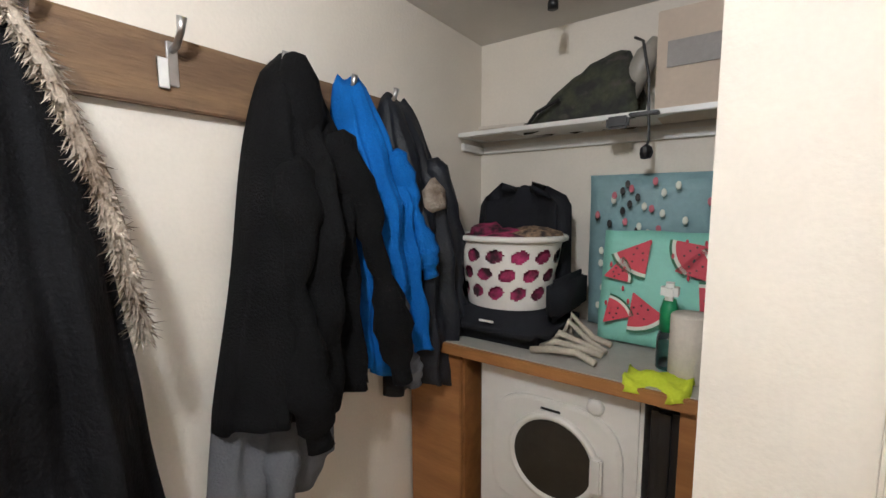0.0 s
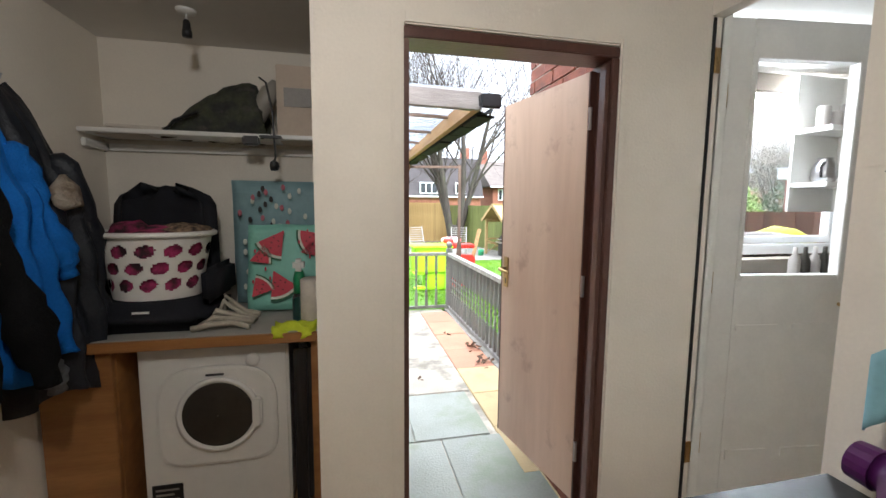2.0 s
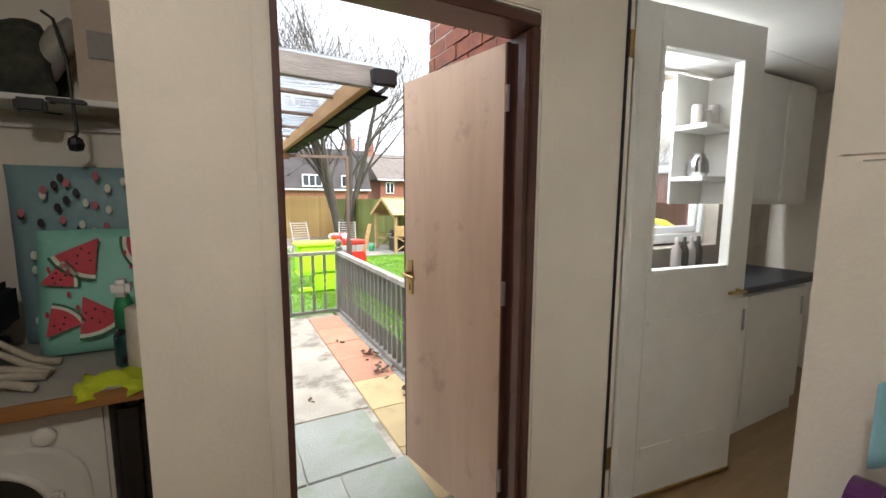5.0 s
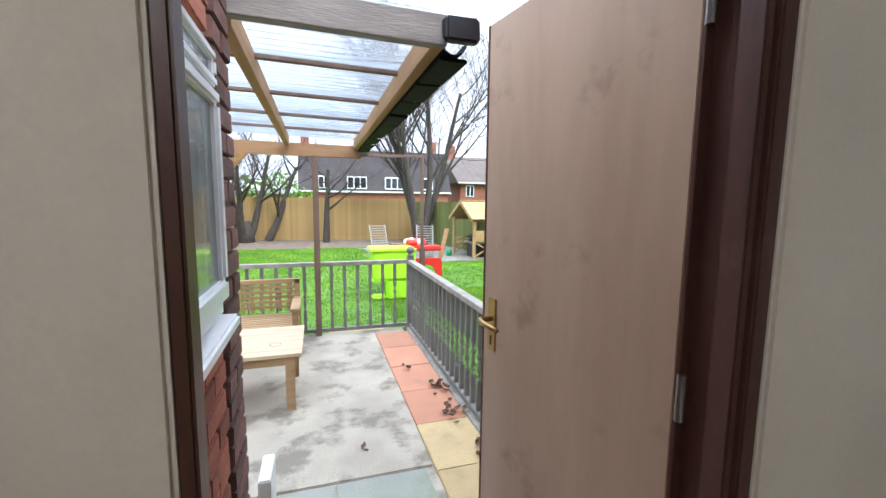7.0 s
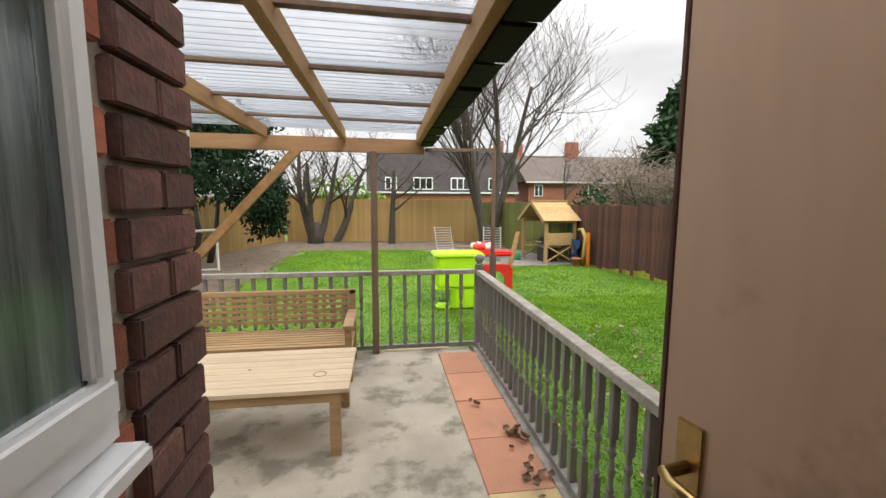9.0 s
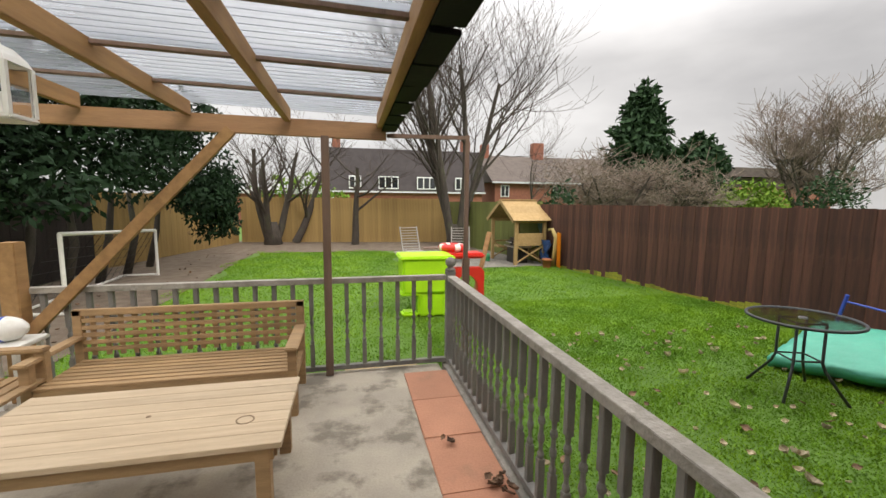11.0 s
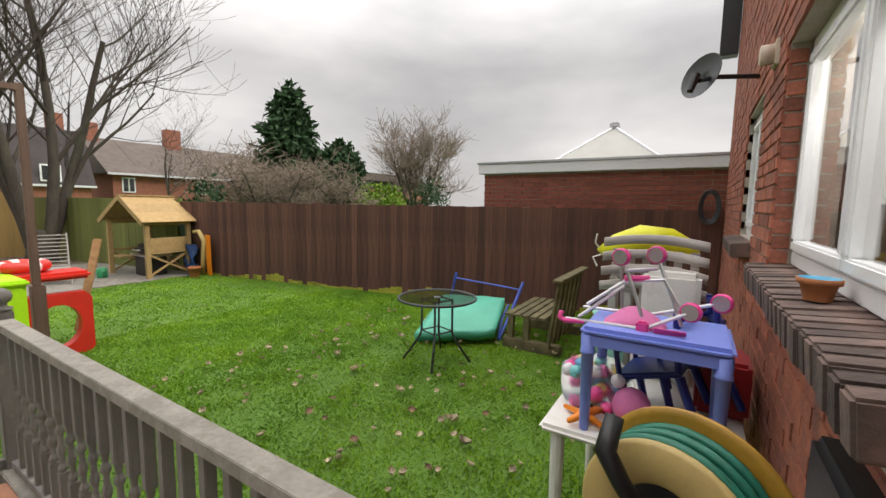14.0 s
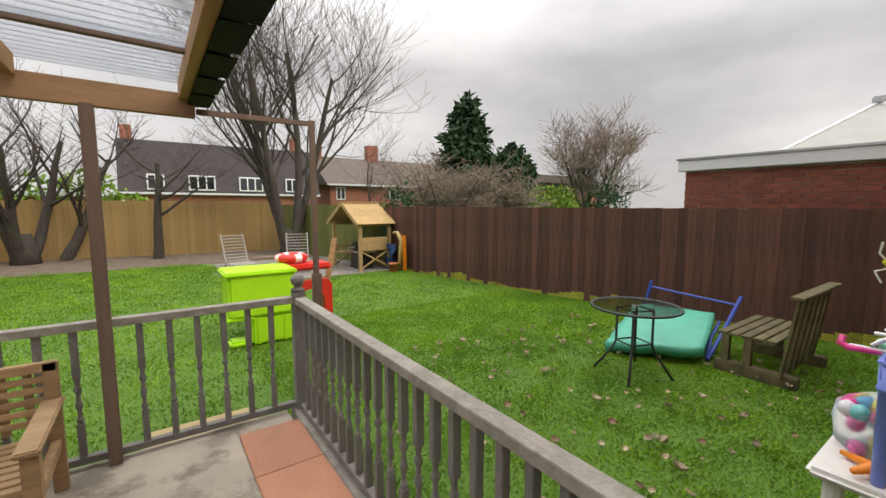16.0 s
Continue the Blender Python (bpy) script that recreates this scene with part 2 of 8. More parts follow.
PALELEAF = shade("pale_leaf", (0.58, 0.50, 0.37), 0.8, vary=0.3, scale=12, fine=50, bump=0.1, second=(0.34, 0.27, 0.17), rnd=0.3)
ROOFDARK = shade("dark_roof_tile", (0.062, 0.052, 0.052), 0.9, vary=0.2, scale=2, fine=20, bump=0.4)
ROOFBROWN = shade("brown_roof_tile", (0.13, 0.105, 0.09), 0.9, vary=0.2, scale=2, fine=20, bump=0.4)
FARBRICK = shade("far_brick", (0.33, 0.13, 0.085), 0.9, vary=0.2, scale=5, fine=20, bump=0.3)
NBRICK = shade("neighbour_brick", (0.24, 0.066, 0.036), 0.88, vary=0.25, scale=6, fine=40, bump=0.4, second=(0.15, 0.045, 0.03), rnd=0.2)
FASCIA = shade("white_fascia", (0.66, 0.67, 0.68), 0.5, vary=0.08, scale=3, fine=30, bump=0.05)
ROOFPALE = shade("pale_roof", (0.36, 0.36, 0.33), 0.7, vary=0.08, scale=3, fine=30, bump=0.1)
BLACKP = shade("black_plastic", (0.012, 0.012, 0.013), 0.4, vary=0.2, scale=10, fine=60, bump=0.06)
GUTTER = shade("gutter_plastic", (0.006, 0.007, 0.007), 0.75, vary=0.2, scale=8, fine=50, bump=0.06, spec=0.15, stain=0.5, stain_color=(0.014, 0.016, 0.012), stain_scale=5, stain_at=0.58)
POLY = bpy.data.materials.new("clear_corrugated_sheet")
POLY.use_nodes = True
pn, pl_ = POLY.node_tree.nodes, POLY.node_tree.links
pn.clear()
p_out, p_a, p_b = pn.new("ShaderNodeOutputMaterial"), pn.new("ShaderNodeMixShader"), pn.new("ShaderNodeMixShader")
p_clear, p_milk, p_gloss = pn.new("ShaderNodeBsdfTransparent"), pn.new("ShaderNodeBsdfTranslucent"), pn.new("ShaderNodeBsdfGlossy")
p_clear.inputs["Color"].default_value = (0.90, 0.93, 0.96, 1)
p_milk.inputs["Color"].default_value = (0.88, 0.90, 0.95, 1)
p_gloss.inputs["Roughness"].default_value = 0.18
p_dirt = pn.new("ShaderNodeTexNoise")
p_dirt.inputs["Scale"].default_value, p_dirt.inputs["Detail"].default_value = 3.0, 6
p_span = pn.new("ShaderNodeMapRange")
p_span.inputs["From Min"].default_value, p_span.inputs["From Max"].default_value = 0.3, 0.7
p_span.inputs["To Min"].default_value, p_span.inputs["To Max"].default_value = 0.22, 0.5
pl_.new(p_dirt.outputs["Fac"], p_span.inputs["Value"])
pl_.new(p_span.outputs["Result"], p_a.inputs[0])
p_b.inputs[0].default_value = 0.12
pl_.new(p_clear.outputs[0], p_a.inputs[1])
pl_.new(p_milk.outputs[0], p_a.inputs[2])
pl_.new(p_a.outputs[0], p_b.inputs[1])
pl_.new(p_gloss.outputs[0], p_b.inputs[2])
pl_.new(p_b.outputs[0], p_out.inputs["Surface"])
GLASS = clear("window_glass", (1, 1, 1), 0.0, 1.45)
# opaque: water streaks and reflected sky are both put into the pale base colour
FROST = shade("wet_obscured_glass", (0.17, 0.22, 0.22), 0.15, vary=0.5, scale=4, fine=26, bump=0.3, stretch=(1, 6, 0.4), second=(0.03, 0.048, 0.048), spec=1.0, coat=0.45, distance=0.004)
DARKPANE = shade("dark_window_pane", (0.02, 0.025, 0.03), 0.08, vary=0.2, scale=2, fine=5, bump=0, spec=0.8)


# ---- building tools ----
def mesh_of(name, bm, material, smooth=False):
    me = bpy.data.meshes.new(name)
    bm.normal_update()
    bm.to_mesh(me)
    bm.free()
    for m in (material if isinstance(material, (list, tuple)) else [material]):
        me.materials.append(m)
    if smooth:
        me.polygons.foreach_set("use_smooth", [True] * len(me.polygons))
    return me


def part(name, bm, material, parent, label="", smooth=False):
    ob = new(name, mesh_of(name, bm, material, smooth))
    ob.parent = parent
    if parent is not None:
        chain, p = [], parent
        while p is not None:
            chain.append(p)
            p = p.parent
        up = Matrix()
        for p in reversed(chain):
            up = up @ p.matrix_parent_inverse @ p.matrix_basis
        ob.matrix_parent_inverse = up.inverted()
    return tagged(ob, label)


def thing(name, label, category, at=(0, 0, 0), group=""):
    ob = new(name)
    ob.empty_display_size = 0.1
    ob.matrix_basis = Matrix.Translation(at)
    return tagged(ob, label, category, group)


def solid(name, bm, material, label, category, kind="", group="", smooth=False):
    return tagged(new(name, mesh_of(name, bm, material, smooth)), label, category, group, kind)


def box(bm, x0, x1, y0, y1, z0, z1, bevel=0.0, m=None):
    r = bmesh.ops.create_cube(bm, size=1.0)["verts"]
    bmesh.ops.transform(bm, matrix=Matrix.Translation(((x0 + x1) / 2, (y0 + y1) / 2, (z0 + z1) / 2)) @ Matrix.Diagonal((x1 - x0, y1 - y0, z1 - z0, 1)), verts=r)
    if bevel:
        es = list({e for v in r for e in v.link_edges})
        r = list({v for f in bmesh.ops.bevel(bm, geom=es, offset=bevel, segments=2, affect="EDGES")["faces"] for v in f.verts} | {v for v in r if v.is_valid})
    if m is not None:
        bmesh.ops.transform(bm, matrix=m, verts=r)
    return bm


def B(*a, **k):
    return box(bmesh.new(), *a, **k)


def tube(bm, pts, rad, n=8, caps=True, scale=None):
    """A round bar along pts; rad is one radius or one for each point."""
    rings = []
    pts = [Vector(p) for p in pts]
    rads = rad if isinstance(rad, (list, tuple)) else [rad] * len(pts)
    ref = None
    for i, p in enumerate(pts):
        d = (pts[min(i + 1, len(pts) - 1)] - pts[max(i - 1, 0)]).normalized()
        if ref is None:
            ref = d.orthogonal().normalized()
        ref = (ref - d * ref.dot(d)).normalized()
        side = d.cross(ref)
        rings.append([bm.verts.new(p + (ref * math.cos(2 * math.pi * k / n) + side * math.sin(2 * math.pi * k / n)) * rads[i]) for k in range(n)])
    for a, b in zip(rings, rings[1:]):
        for k in range(n):
            bm.faces.new((a[k], a[(k + 1) % n], b[(k + 1) % n], b[k]))
    if caps:
        bm.faces.new(rings[0][::-1])
        bm.faces.new(rings[-1])
    return bm


def T(pts, rad, n=8):
    return tube(bmesh.new(), pts, rad, n)


def lathe(profile, n=24, at=(0, 0, 0), m=None, cap=True):
    """profile: (radius, height) pairs, turned round z."""
    bm = bmesh.new()
    rings = [[bm.verts.new((r * math.cos(2 * math.pi * k / n), r * math.sin(2 * math.pi * k / n), z)) for k in range(n)] for r, z in profile]
    for a, b in zip(rings, rings[1:]):
        for k in range(n):
            bm.faces.new((a[k], a[(k + 1) % n], b[(k + 1) % n], b[k]))
    if cap:
        bm.faces.new(rings[0][::-1])
        bm.faces.new(rings[-1])
    bmesh.ops.transform(bm, matrix=Matrix.Translation(at) @ (m or Matrix()), verts=bm.verts)
    return bm


def raw(name, verts, faces, material, smooth=False):
    me = bpy.data.meshes.new(name)
    me.from_pydata(verts, [], faces)
    me.materials.append(material)
    if smooth:
        me.polygons.foreach_set("use_smooth", [True] * len(me.polygons))
    return me


def beam(a, b, w, h):
    """A squared bar from a to b, w wide and h deep."""
    a, b = Vector(a), Vector(b)
    d = b - a
    bm = bmesh.new()
    q = d.to_track_quat("X", "Z").to_matrix().to_4x4()
    return box(bm, 0, d.length, -w / 2, w / 2, -h / 2, h / 2, min(w, h) * 0.06, Matrix.Translation(a) @ q)


def sheet(rows):
    """A surface through a grid of points."""
    bm = bmesh.new()
    g = [[bm.verts.new(p) for p in r] for r in rows]
    for a, b in zip(g, g[1:]):
        for k in range(len(a) - 1):
            bm.faces.new((a[k], a[k + 1], b[k + 1], b[k]))
    return bm


def thick(bm, t):
    bmesh.ops.recalc_face_normals(bm, faces=bm.faces)
    bmesh.ops.solidify(bm, geom=bm.faces[:], thickness=t)
    return bm


def settle(ob, x, y, z=0.0):
    """Sets a finished thing down beside where it was built."""
    ob.matrix_basis = Matrix.Translation((x, y, z)) @ ob.matrix_basis
    return ob


def wobble(bm, amount, scale, seed=0.0):
    for v in bm.verts:
        v.co += Vector(noise.noise_vector(v.co * scale + Vector((seed, seed * 1.7, 0)))) * amount
    return bm


# ---- the lobby, its walls and openings ----
FLOOR, CEILING, LAWN = 0.18, 2.42, -0.215
S = "structure"
solid("floor_alcove", B(-1.2, -0.08, 1.1, 1.92, 0.02, FLOOR), FLOORW, "brown vinyl floor in the alcove", "floor", S)
solid("floor", B(-1.35, 1.5, -2.2, 1.1, 0.02, FLOOR), FLOORW, "worn brown wood-effect vinyl floor", "floor", S)
solid("floor_kitchen", B(1.5, 4.3, -2.2, 1.675, 0.02, FLOOR), FLOORW, "brown wood-effect kitchen floor", "floor", S)
solid("ceiling", B(-1.4, 4.45, -2.3, 1.12, CEILING, CEILING + 0.12), CEIL, "off-white painted plaster ceiling", "ceiling", S)
solid("ceiling_alcove", B(-1.35, -0.08, 1.124, 2.05, CEILING - 0.04, CEILING + 0.12), CEIL, "dim off-white alcove ceiling", "ceiling", S)
solid("ceiling_kitchen", B(1.35, 4.45, 1.124, 1.68, CEILING, CEILING + 0.12), CEIL, "white kitchen ceiling", "ceiling", S)
solid("wall_west", B(-1.45, -1.2, -2.3, 2.08, -0.3, CEILING), WALL, "magnolia painted plaster wall behind the coats", "wall", S)
solid("wall_south", B(-1.2, 1.134, -2.3, -2.1, 0, CEILING), WALL, "magnolia painted plaster wall", "wall", S)
solid("wall_alcove_back", B(-1.2, -0.08, 1.92, 2.02, 0, CEILING - 0.04), WALL, "magnolia painted alcove back wall", "wall", S)
bm = B(-0.118, 0.186, 0.955, 0.988, 0, CEILING)
box(bm, 1.026, 1.5, 0.955, 1.12, 0, CEILING)
box(bm, 0.186, 1.026, 0.955, 1.08, 2.181, CEILING)
box(bm, -0.118, -0.075, 0.988, 1.12, 0, CEILING)
solid("wall_north", bm, WALL, "magnolia painted plaster wall round the back door", "wall", S)
bm = B(1.134, 1.5, -2.2, 0.21, 0, CEILING)
box(bm, 1.44, 1.5, 0.21, 0.954, 2.34, CEILING)
solid("wall_east", bm, WALL, "magnolia painted plaster wall behind the shelves", "wall", S)
bm = B(4.3, 4.45, -2.3, 1.675, 0, CEILING)
box(bm, 1.5, 4.45, -2.3, -2.2, 0, CEILING)
box(bm, 1.28, 1.35, 1.12, 1.675, 0, CEILING)
solid("wall_kitchen", bm, WALL, "cream painted kitchen wall", "wall", S)

# outhouse side wall with the frosted window
WY0, WY1, WZ0, WZ1 = 1.19, 1.755, 1.265, 1.98
bm = B(-0.074, 0.05, 0.99, WY0, -0.3, CEILING)
box(bm, -0.08, 0.05, WY1, 2.02, -0.3, CEILING)
box(bm, -0.08, 0.05, WY0, WY1, -0.3, WZ0)
box(bm, -0.08, 0.05, WY0, WY1, WZ1, CEILING)
box(bm, 0.048, 0.088, 0.992, 1.21, -0.3, CEILING)
wall_out = solid("wall_outhouse", bm, MORTAR, "weathered brick outhouse wall beside the back door", "wall", S)
solid("wall_outhouse_end", B(-1.45, 0.05, 2.024, 2.03, -0.3, 2.6), MORTAR, "brick outhouse end wall", "wall", S)
solid("outhouse_roof", B(-1.5, 0.1, 1.124, 2.08, 2.56, 2.63), ROOFDARK, "flat dark felt roof over the outhouse", "roof", S)
win = tagged(new("window_1"), "white plastic window with obscured glass, wet with condensation", "window", kind=S)
bm = bmesh.new()
for a in ((0.02, 0.075, WY0, WY1, WZ0, WZ0 + 0.075), (0.02, 0.075, WY0, WY1, WZ1 - 0.06, WZ1), (0.02, 0.075, WY0, WY0 + 0.055, WZ0 + 0.075, WZ1 - 0.06), (0.02, 0.075, WY1 - 0.055, WY1, WZ0 + 0.075, WZ1 - 0.06)):
    box(bm, *a, bevel=0.006)
part("window_frame", bm, UPVC, win)
bm = bmesh.new()
for a in ((0.07, 0.098, WY0 + 0.03, WY1 - 0.03, WZ0 + 0.05, WZ0 + 0.105), (0.07, 0.098, WY0 + 0.03, WY1 - 0.03, 1.83, 1.865), (0.07, 0.098, WY0 + 0.03, WY0 + 0.07, WZ0 + 0.105, 1.83), (0.07, 0.098, WY1 - 0.07, WY1 - 0.03, WZ0 + 0.105, 1.83)):
    box(bm, *a, bevel=0.008)
part("sash", bm, UPVC, win)
bm = bmesh.new()
for a in ((0.07, 0.094, WY0 + 0.03, WY1 - 0.03, 1.875, 1.9), (0.07, 0.094, WY0 + 0.03, WY1 - 0.03, 1.94, 1.965), (0.07, 0.094, WY0 + 0.03, WY0 + 0.06, 1.9, 1.94), (0.07, 0.094, WY1 - 0.06, WY1 - 0.03, 1.9, 1.94)):
    box(bm, *a, bevel=0.006)
part("top_light", bm, UPVC, win)
pane = part("pane", B(0.072, 0.08, WY0 + 0.06, WY1 - 0.06, WZ0 + 0.09, 1.945), FROST, win, "obscured wet glass")
part("window_sill", B(0.03, 0.118, WY0 + 0.024, WY1 - 0.005, WZ0 - 0.035, WZ0, 0.008), UPVC, win, "white plastic sill")

# house wall with the kitchen window
HX0, HX1, HZ0, HZ1 = 1.75, 3.5, 1.25, 2.32
bm = B(1.1, HX0, 1.62, 1.862, -0.3, 5.2)
box(bm, HX1, 4.35, 1.62, 1.862, -0.3, 5.2)
box(bm, 5.35, 8.3, 1.62, 1.862, -0.3, 5.2)
box(bm, 4.35, 5.35, 1.62, 1.862, -0.3, 1.3)
box(bm, 4.35, 5.35, 1.62, 1.862, 2.3, 5.2)
box(bm, HX0, HX1, 1.62, 1.862, -0.3, HZ0 - 0.02)
box(bm, HX0, HX1, 1.62, 1.862, HZ1, 5.2)
box(bm, 1.108, 1.28, 1.12, 1.62, -0.3, 5.2)
wall_house = solid("wall_house", bm, MORTAR, "red brick back wall of the house", "wall", S)


def casement(name, x0, x1, z0, z1, y, mullions, label):
    w = tagged(new(name), label, "window", kind=S)
    bm = bmesh.new()
    for a in ((x0, x1, z0, z0 + 0.07), (x0, x1, z1 - 0.07, z1), (x0, x0 + 0.06, z0 + 0.07, z1 - 0.07), (x1 - 0.06, x1, z0 + 0.07, z1 - 0.07)):
        box(bm, a[0], a[1], y, y + 0.06, a[2], a[3], bevel=0.006)
    part("window_frame", bm, UPVC, w)
    xs = [x0 + 0.06, *mullions, x1 - 0.06]
    for x in mullions:
        part("mullion", B(x - 0.035, x + 0.035, y + 0.004, y + 0.064, z0 + 0.07, z1 - 0.07, 0.005), UPVC, w)
    for a, b in zip(xs, xs[1:]):
        bm = bmesh.new()
        for q in ((a + 0.005, b - 0.005, z0 + 0.075, z0 + 0.125), (a + 0.005, b - 0.005, z1 - 0.125, z1 - 0.075), (a + 0.005, a + 0.05, z0 + 0.125, z1 - 0.125), (b - 0.05, b - 0.005, z0 + 0.125, z1 - 0.125)):
            box(bm, q[0], q[1], y + 0.02, y + 0.078, q[2], q[3], bevel=0.008)
        s = part("sash", bm, UPVC, w)
        p = part("pane", B(a + 0.04, b - 0.04, y + 0.035, y + 0.041, z0 + 0.11, z1 - 0.11), GLASS, w)
        p.visible_shadow = False
    return w


win_kitchen = casement("window_2", HX0, HX1, HZ0, HZ1, 1.72, [2.6], "white plastic kitchen window with clear panes")
win_side = casement("window_3", 4.35, 5.35, 1.3, 2.3, 1.76, [4.85], "narrow white plastic window in the brick wall")
# no room is built here: a dark sheet stands in for its gloom
solid("dark_room_sheet", B(4.36, 5.34, 1.625, 1.64, 1.3, 2.3), DARKPANE, "dark sheet standing in for the unlit room behind the narrow window", "curtain", S)

# back door frame
fr = tagged(new("door_frame"), "dark brown painted timber door frame with worn edges", "door frame", kind=S)
part("jamb", B(0.186, 0.207, 0.945, 0.986, FLOOR, 2.14, 0.004), BROWNFRAME, fr)
part("jamb", B(0.992, 1.026, 0.945, 1.085, FLOOR, 2.14, 0.004), BROWNFRAME, fr)
part("head", B(0.186, 1.026, 0.945, 1.085, 2.142, 2.181, 0.004), BROWNFRAME, fr)
part("stop", B(0.974, 0.991, 0.955, 1.0, FLOOR + 0.02, 2.12, 0.003), BROWNFRAME, fr)
part("threshold", B(0.186, 1.026, 0.94, 1.09, 0.07, FLOOR + 0.02, 0.01), STEEL, fr, "ribbed metal threshold")
for k in range(3):
    part("ribs", B(0.254, 0.955, 0.965 + k * 0.04, 0.98 + k * 0.04, FLOOR + 0.02, FLOOR + 0.03), STEEL, fr)
arch = tagged(new("trim"), "white painted architrave round the back door", "trim", kind=S)
part("architrave", B(0.146, 0.188, 0.937, 0.957, FLOOR, 2.224, 0.006), WALL, arch)
part("architrave", B(1.024, 1.063, 0.937, 0.957, FLOOR, 2.224, 0.006), WALL, arch)
part("architrave", B(0.188, 1.024, 0.937, 0.957, 2.184, 2.224, 0.006), WALL, arch)

# back door leaf, swung outwards
HINGE, LEAFW, LEAFA = (0.985, 1.06), 0.655, 100.0
door = thing("back_door", "plain bare plywood back door, stained and standing open", "door", (HINGE[0], HINGE[1], 0.235))
door.matrix_basis = pose(HINGE[0], HINGE[1], 0.235, 0, 0, LEAFA)
dm = door.matrix_basis
part("leaf", box(bmesh.new(), 0.0, LEAFW, -0.02, 0.02, 0.0, 1.885, 0.003, dm), LEAF, door)
part("lipping", box(bmesh.new(), LEAFW, LEAFW + 0.008, -0.021, 0.021, 0.0, 1.885, 0.001, dm), BROWNFRAME, door, "brown painted edge")
part("lipping", box(bmesh.new(), -0.008, 0.0, -0.021, 0.021, 0.0, 1.885, 0.001, dm), BROWNFRAME, door, "brown painted edge")
for s in (1, -1):
    plate = part("handle_plate", box(bmesh.new(), LEAFW - 0.072, LEAFW - 0.03, min(s * 0.02, s * 0.026), max(s * 0.02, s * 0.026), 0.88, 1.05, 0.002, dm), BRASS, door, "worn brass backplate")
    bm = T([dm @ Vector((LEAFW - 0.05, s * 0.024, 0.985)), dm @ Vector((LEAFW - 0.05, s * 0.066, 0.985)), dm @ Vector((LEAFW - 0.07, s * 0.074, 0.983)), dm @ Vector((LEAFW - 0.15, s * 0.072, 0.978))], [0.009, 0.009, 0.009, 0.007], 10)
    part("lever", bm, BRASS, plate, "curved brass lever", True)
    part("keyhole", box(bmesh.new(), LEAFW - 0.055, LEAFW - 0.047, min(s * 0.0255, s * 0.0275), max(s * 0.0255, s * 0.0275), 0.90, 0.93, 0, dm), BLACKP, plate)
for z in (0.2, 0.95, 1.65):
    part("hinge", T([dm @ Vector((-0.012, 0.02, z)), dm @ Vector((-0.012, 0.02, z + 0.09))], 0.008, 8), STEEL, door)

# ---- outdoors: ground, patio ----
gb = sheet([[(x, y, LAWN) for x in (-120, -6, 1.5, 8, 120)] for y in (-60, 2, 20, 140)])
solid("ground", gb, SOIL, "mown green lawn reaching beyond the fences", "ground", S)
solid("ground_bed", B(-5.6, 5.2, 16.4, 21, LAWN - 0.2, LAWN + 0.012), DIRT, "bare earth bed along the back fence", "ground", S)
solid("ground_bed_side", B(-5.6, -2.6, 6.5, 16.4, LAWN - 0.2, LAWN + 0.010), DIRT, "bare earth under the hedge", "ground", S)
patio = solid("patio_base", B(-2.4, 1.34, 1.0, 5.5, -0.4, -0.012), CONC, "concrete patio base", "patio", S)
solid("patio_concrete", wobble(B(-2.3, 0.972, 2.72, 5.42, -0.1, 0.0, 0.006), 0.003, 6), CONC, "stained pale concrete patio", "patio", S)


# ---- slabs ----
paving = tagged(new("paving"), "weathered paving slabs beside the concrete", "paving", kind=S)
rs = random.Random(5)
for i, (y0, y1) in enumerate(((1.1, 2.04), (2.04, 2.71))):
    for x0, x1 in ((0.07, 0.575), (0.575, 1.09)) if i == 0 else ((-0.1, 0.40), (0.40, 0.93)):
        part("slab", B(x0 + 0.004, x1 - 0.004, y0 + 0.004, y1 - 0.004, -0.05, rs.uniform(-0.003, 0.002), 0.005), SLAB, paving)
for i in range(8):
    y1 = 5.305 - i * 0.53
    part("slab", B(0.978 + 0.003, 1.372, y1 - 0.531, y1, -0.05, rs.uniform(-0.002, 0.003), 0.005), TERRA if i < 4 else YELLOWSLAB, paving, "terracotta slab" if i < 4 else "buff yellow slab")
solid("step_slab", B(0.45, 1.2, 5.75, 6.1, LAWN - 0.05, LAWN + 0.03, 0.01), YELLOWSLAB, "buff paving slab sunk in the lawn", "paving", S)
solid("patio_edge", B(1.374, 1.47, 1.9, 5.5, -0.4, 0.004, 0.006), RAILTOP, "mossy timber patio edge board", "edging", S)


# ---- railing with turned balusters ----
def baluster_mesh():
    bm = lathe([(0.010, 0.28), (0.017, 0.29), (0.019, 0.305), (0.011, 0.325), (0.011, 0.36), (0.018, 0.38), (0.018, 0.40), (0.012, 0.42), (0.011, 0.46), (0.019, 0.475), (0.019, 0.49), (0.011, 0.51), (0.015, 0.55)], 8)
    box(bm, -0.018, 0.018, -0.018, 0.018, 0.03, 0.285, 0.003)
    box(bm, -0.018, 0.018, -0.018, 0.018, 0.55, 0.835, 0.003)
    return mesh_of("baluster", bm, RAILP)


BAL = baluster_mesh()


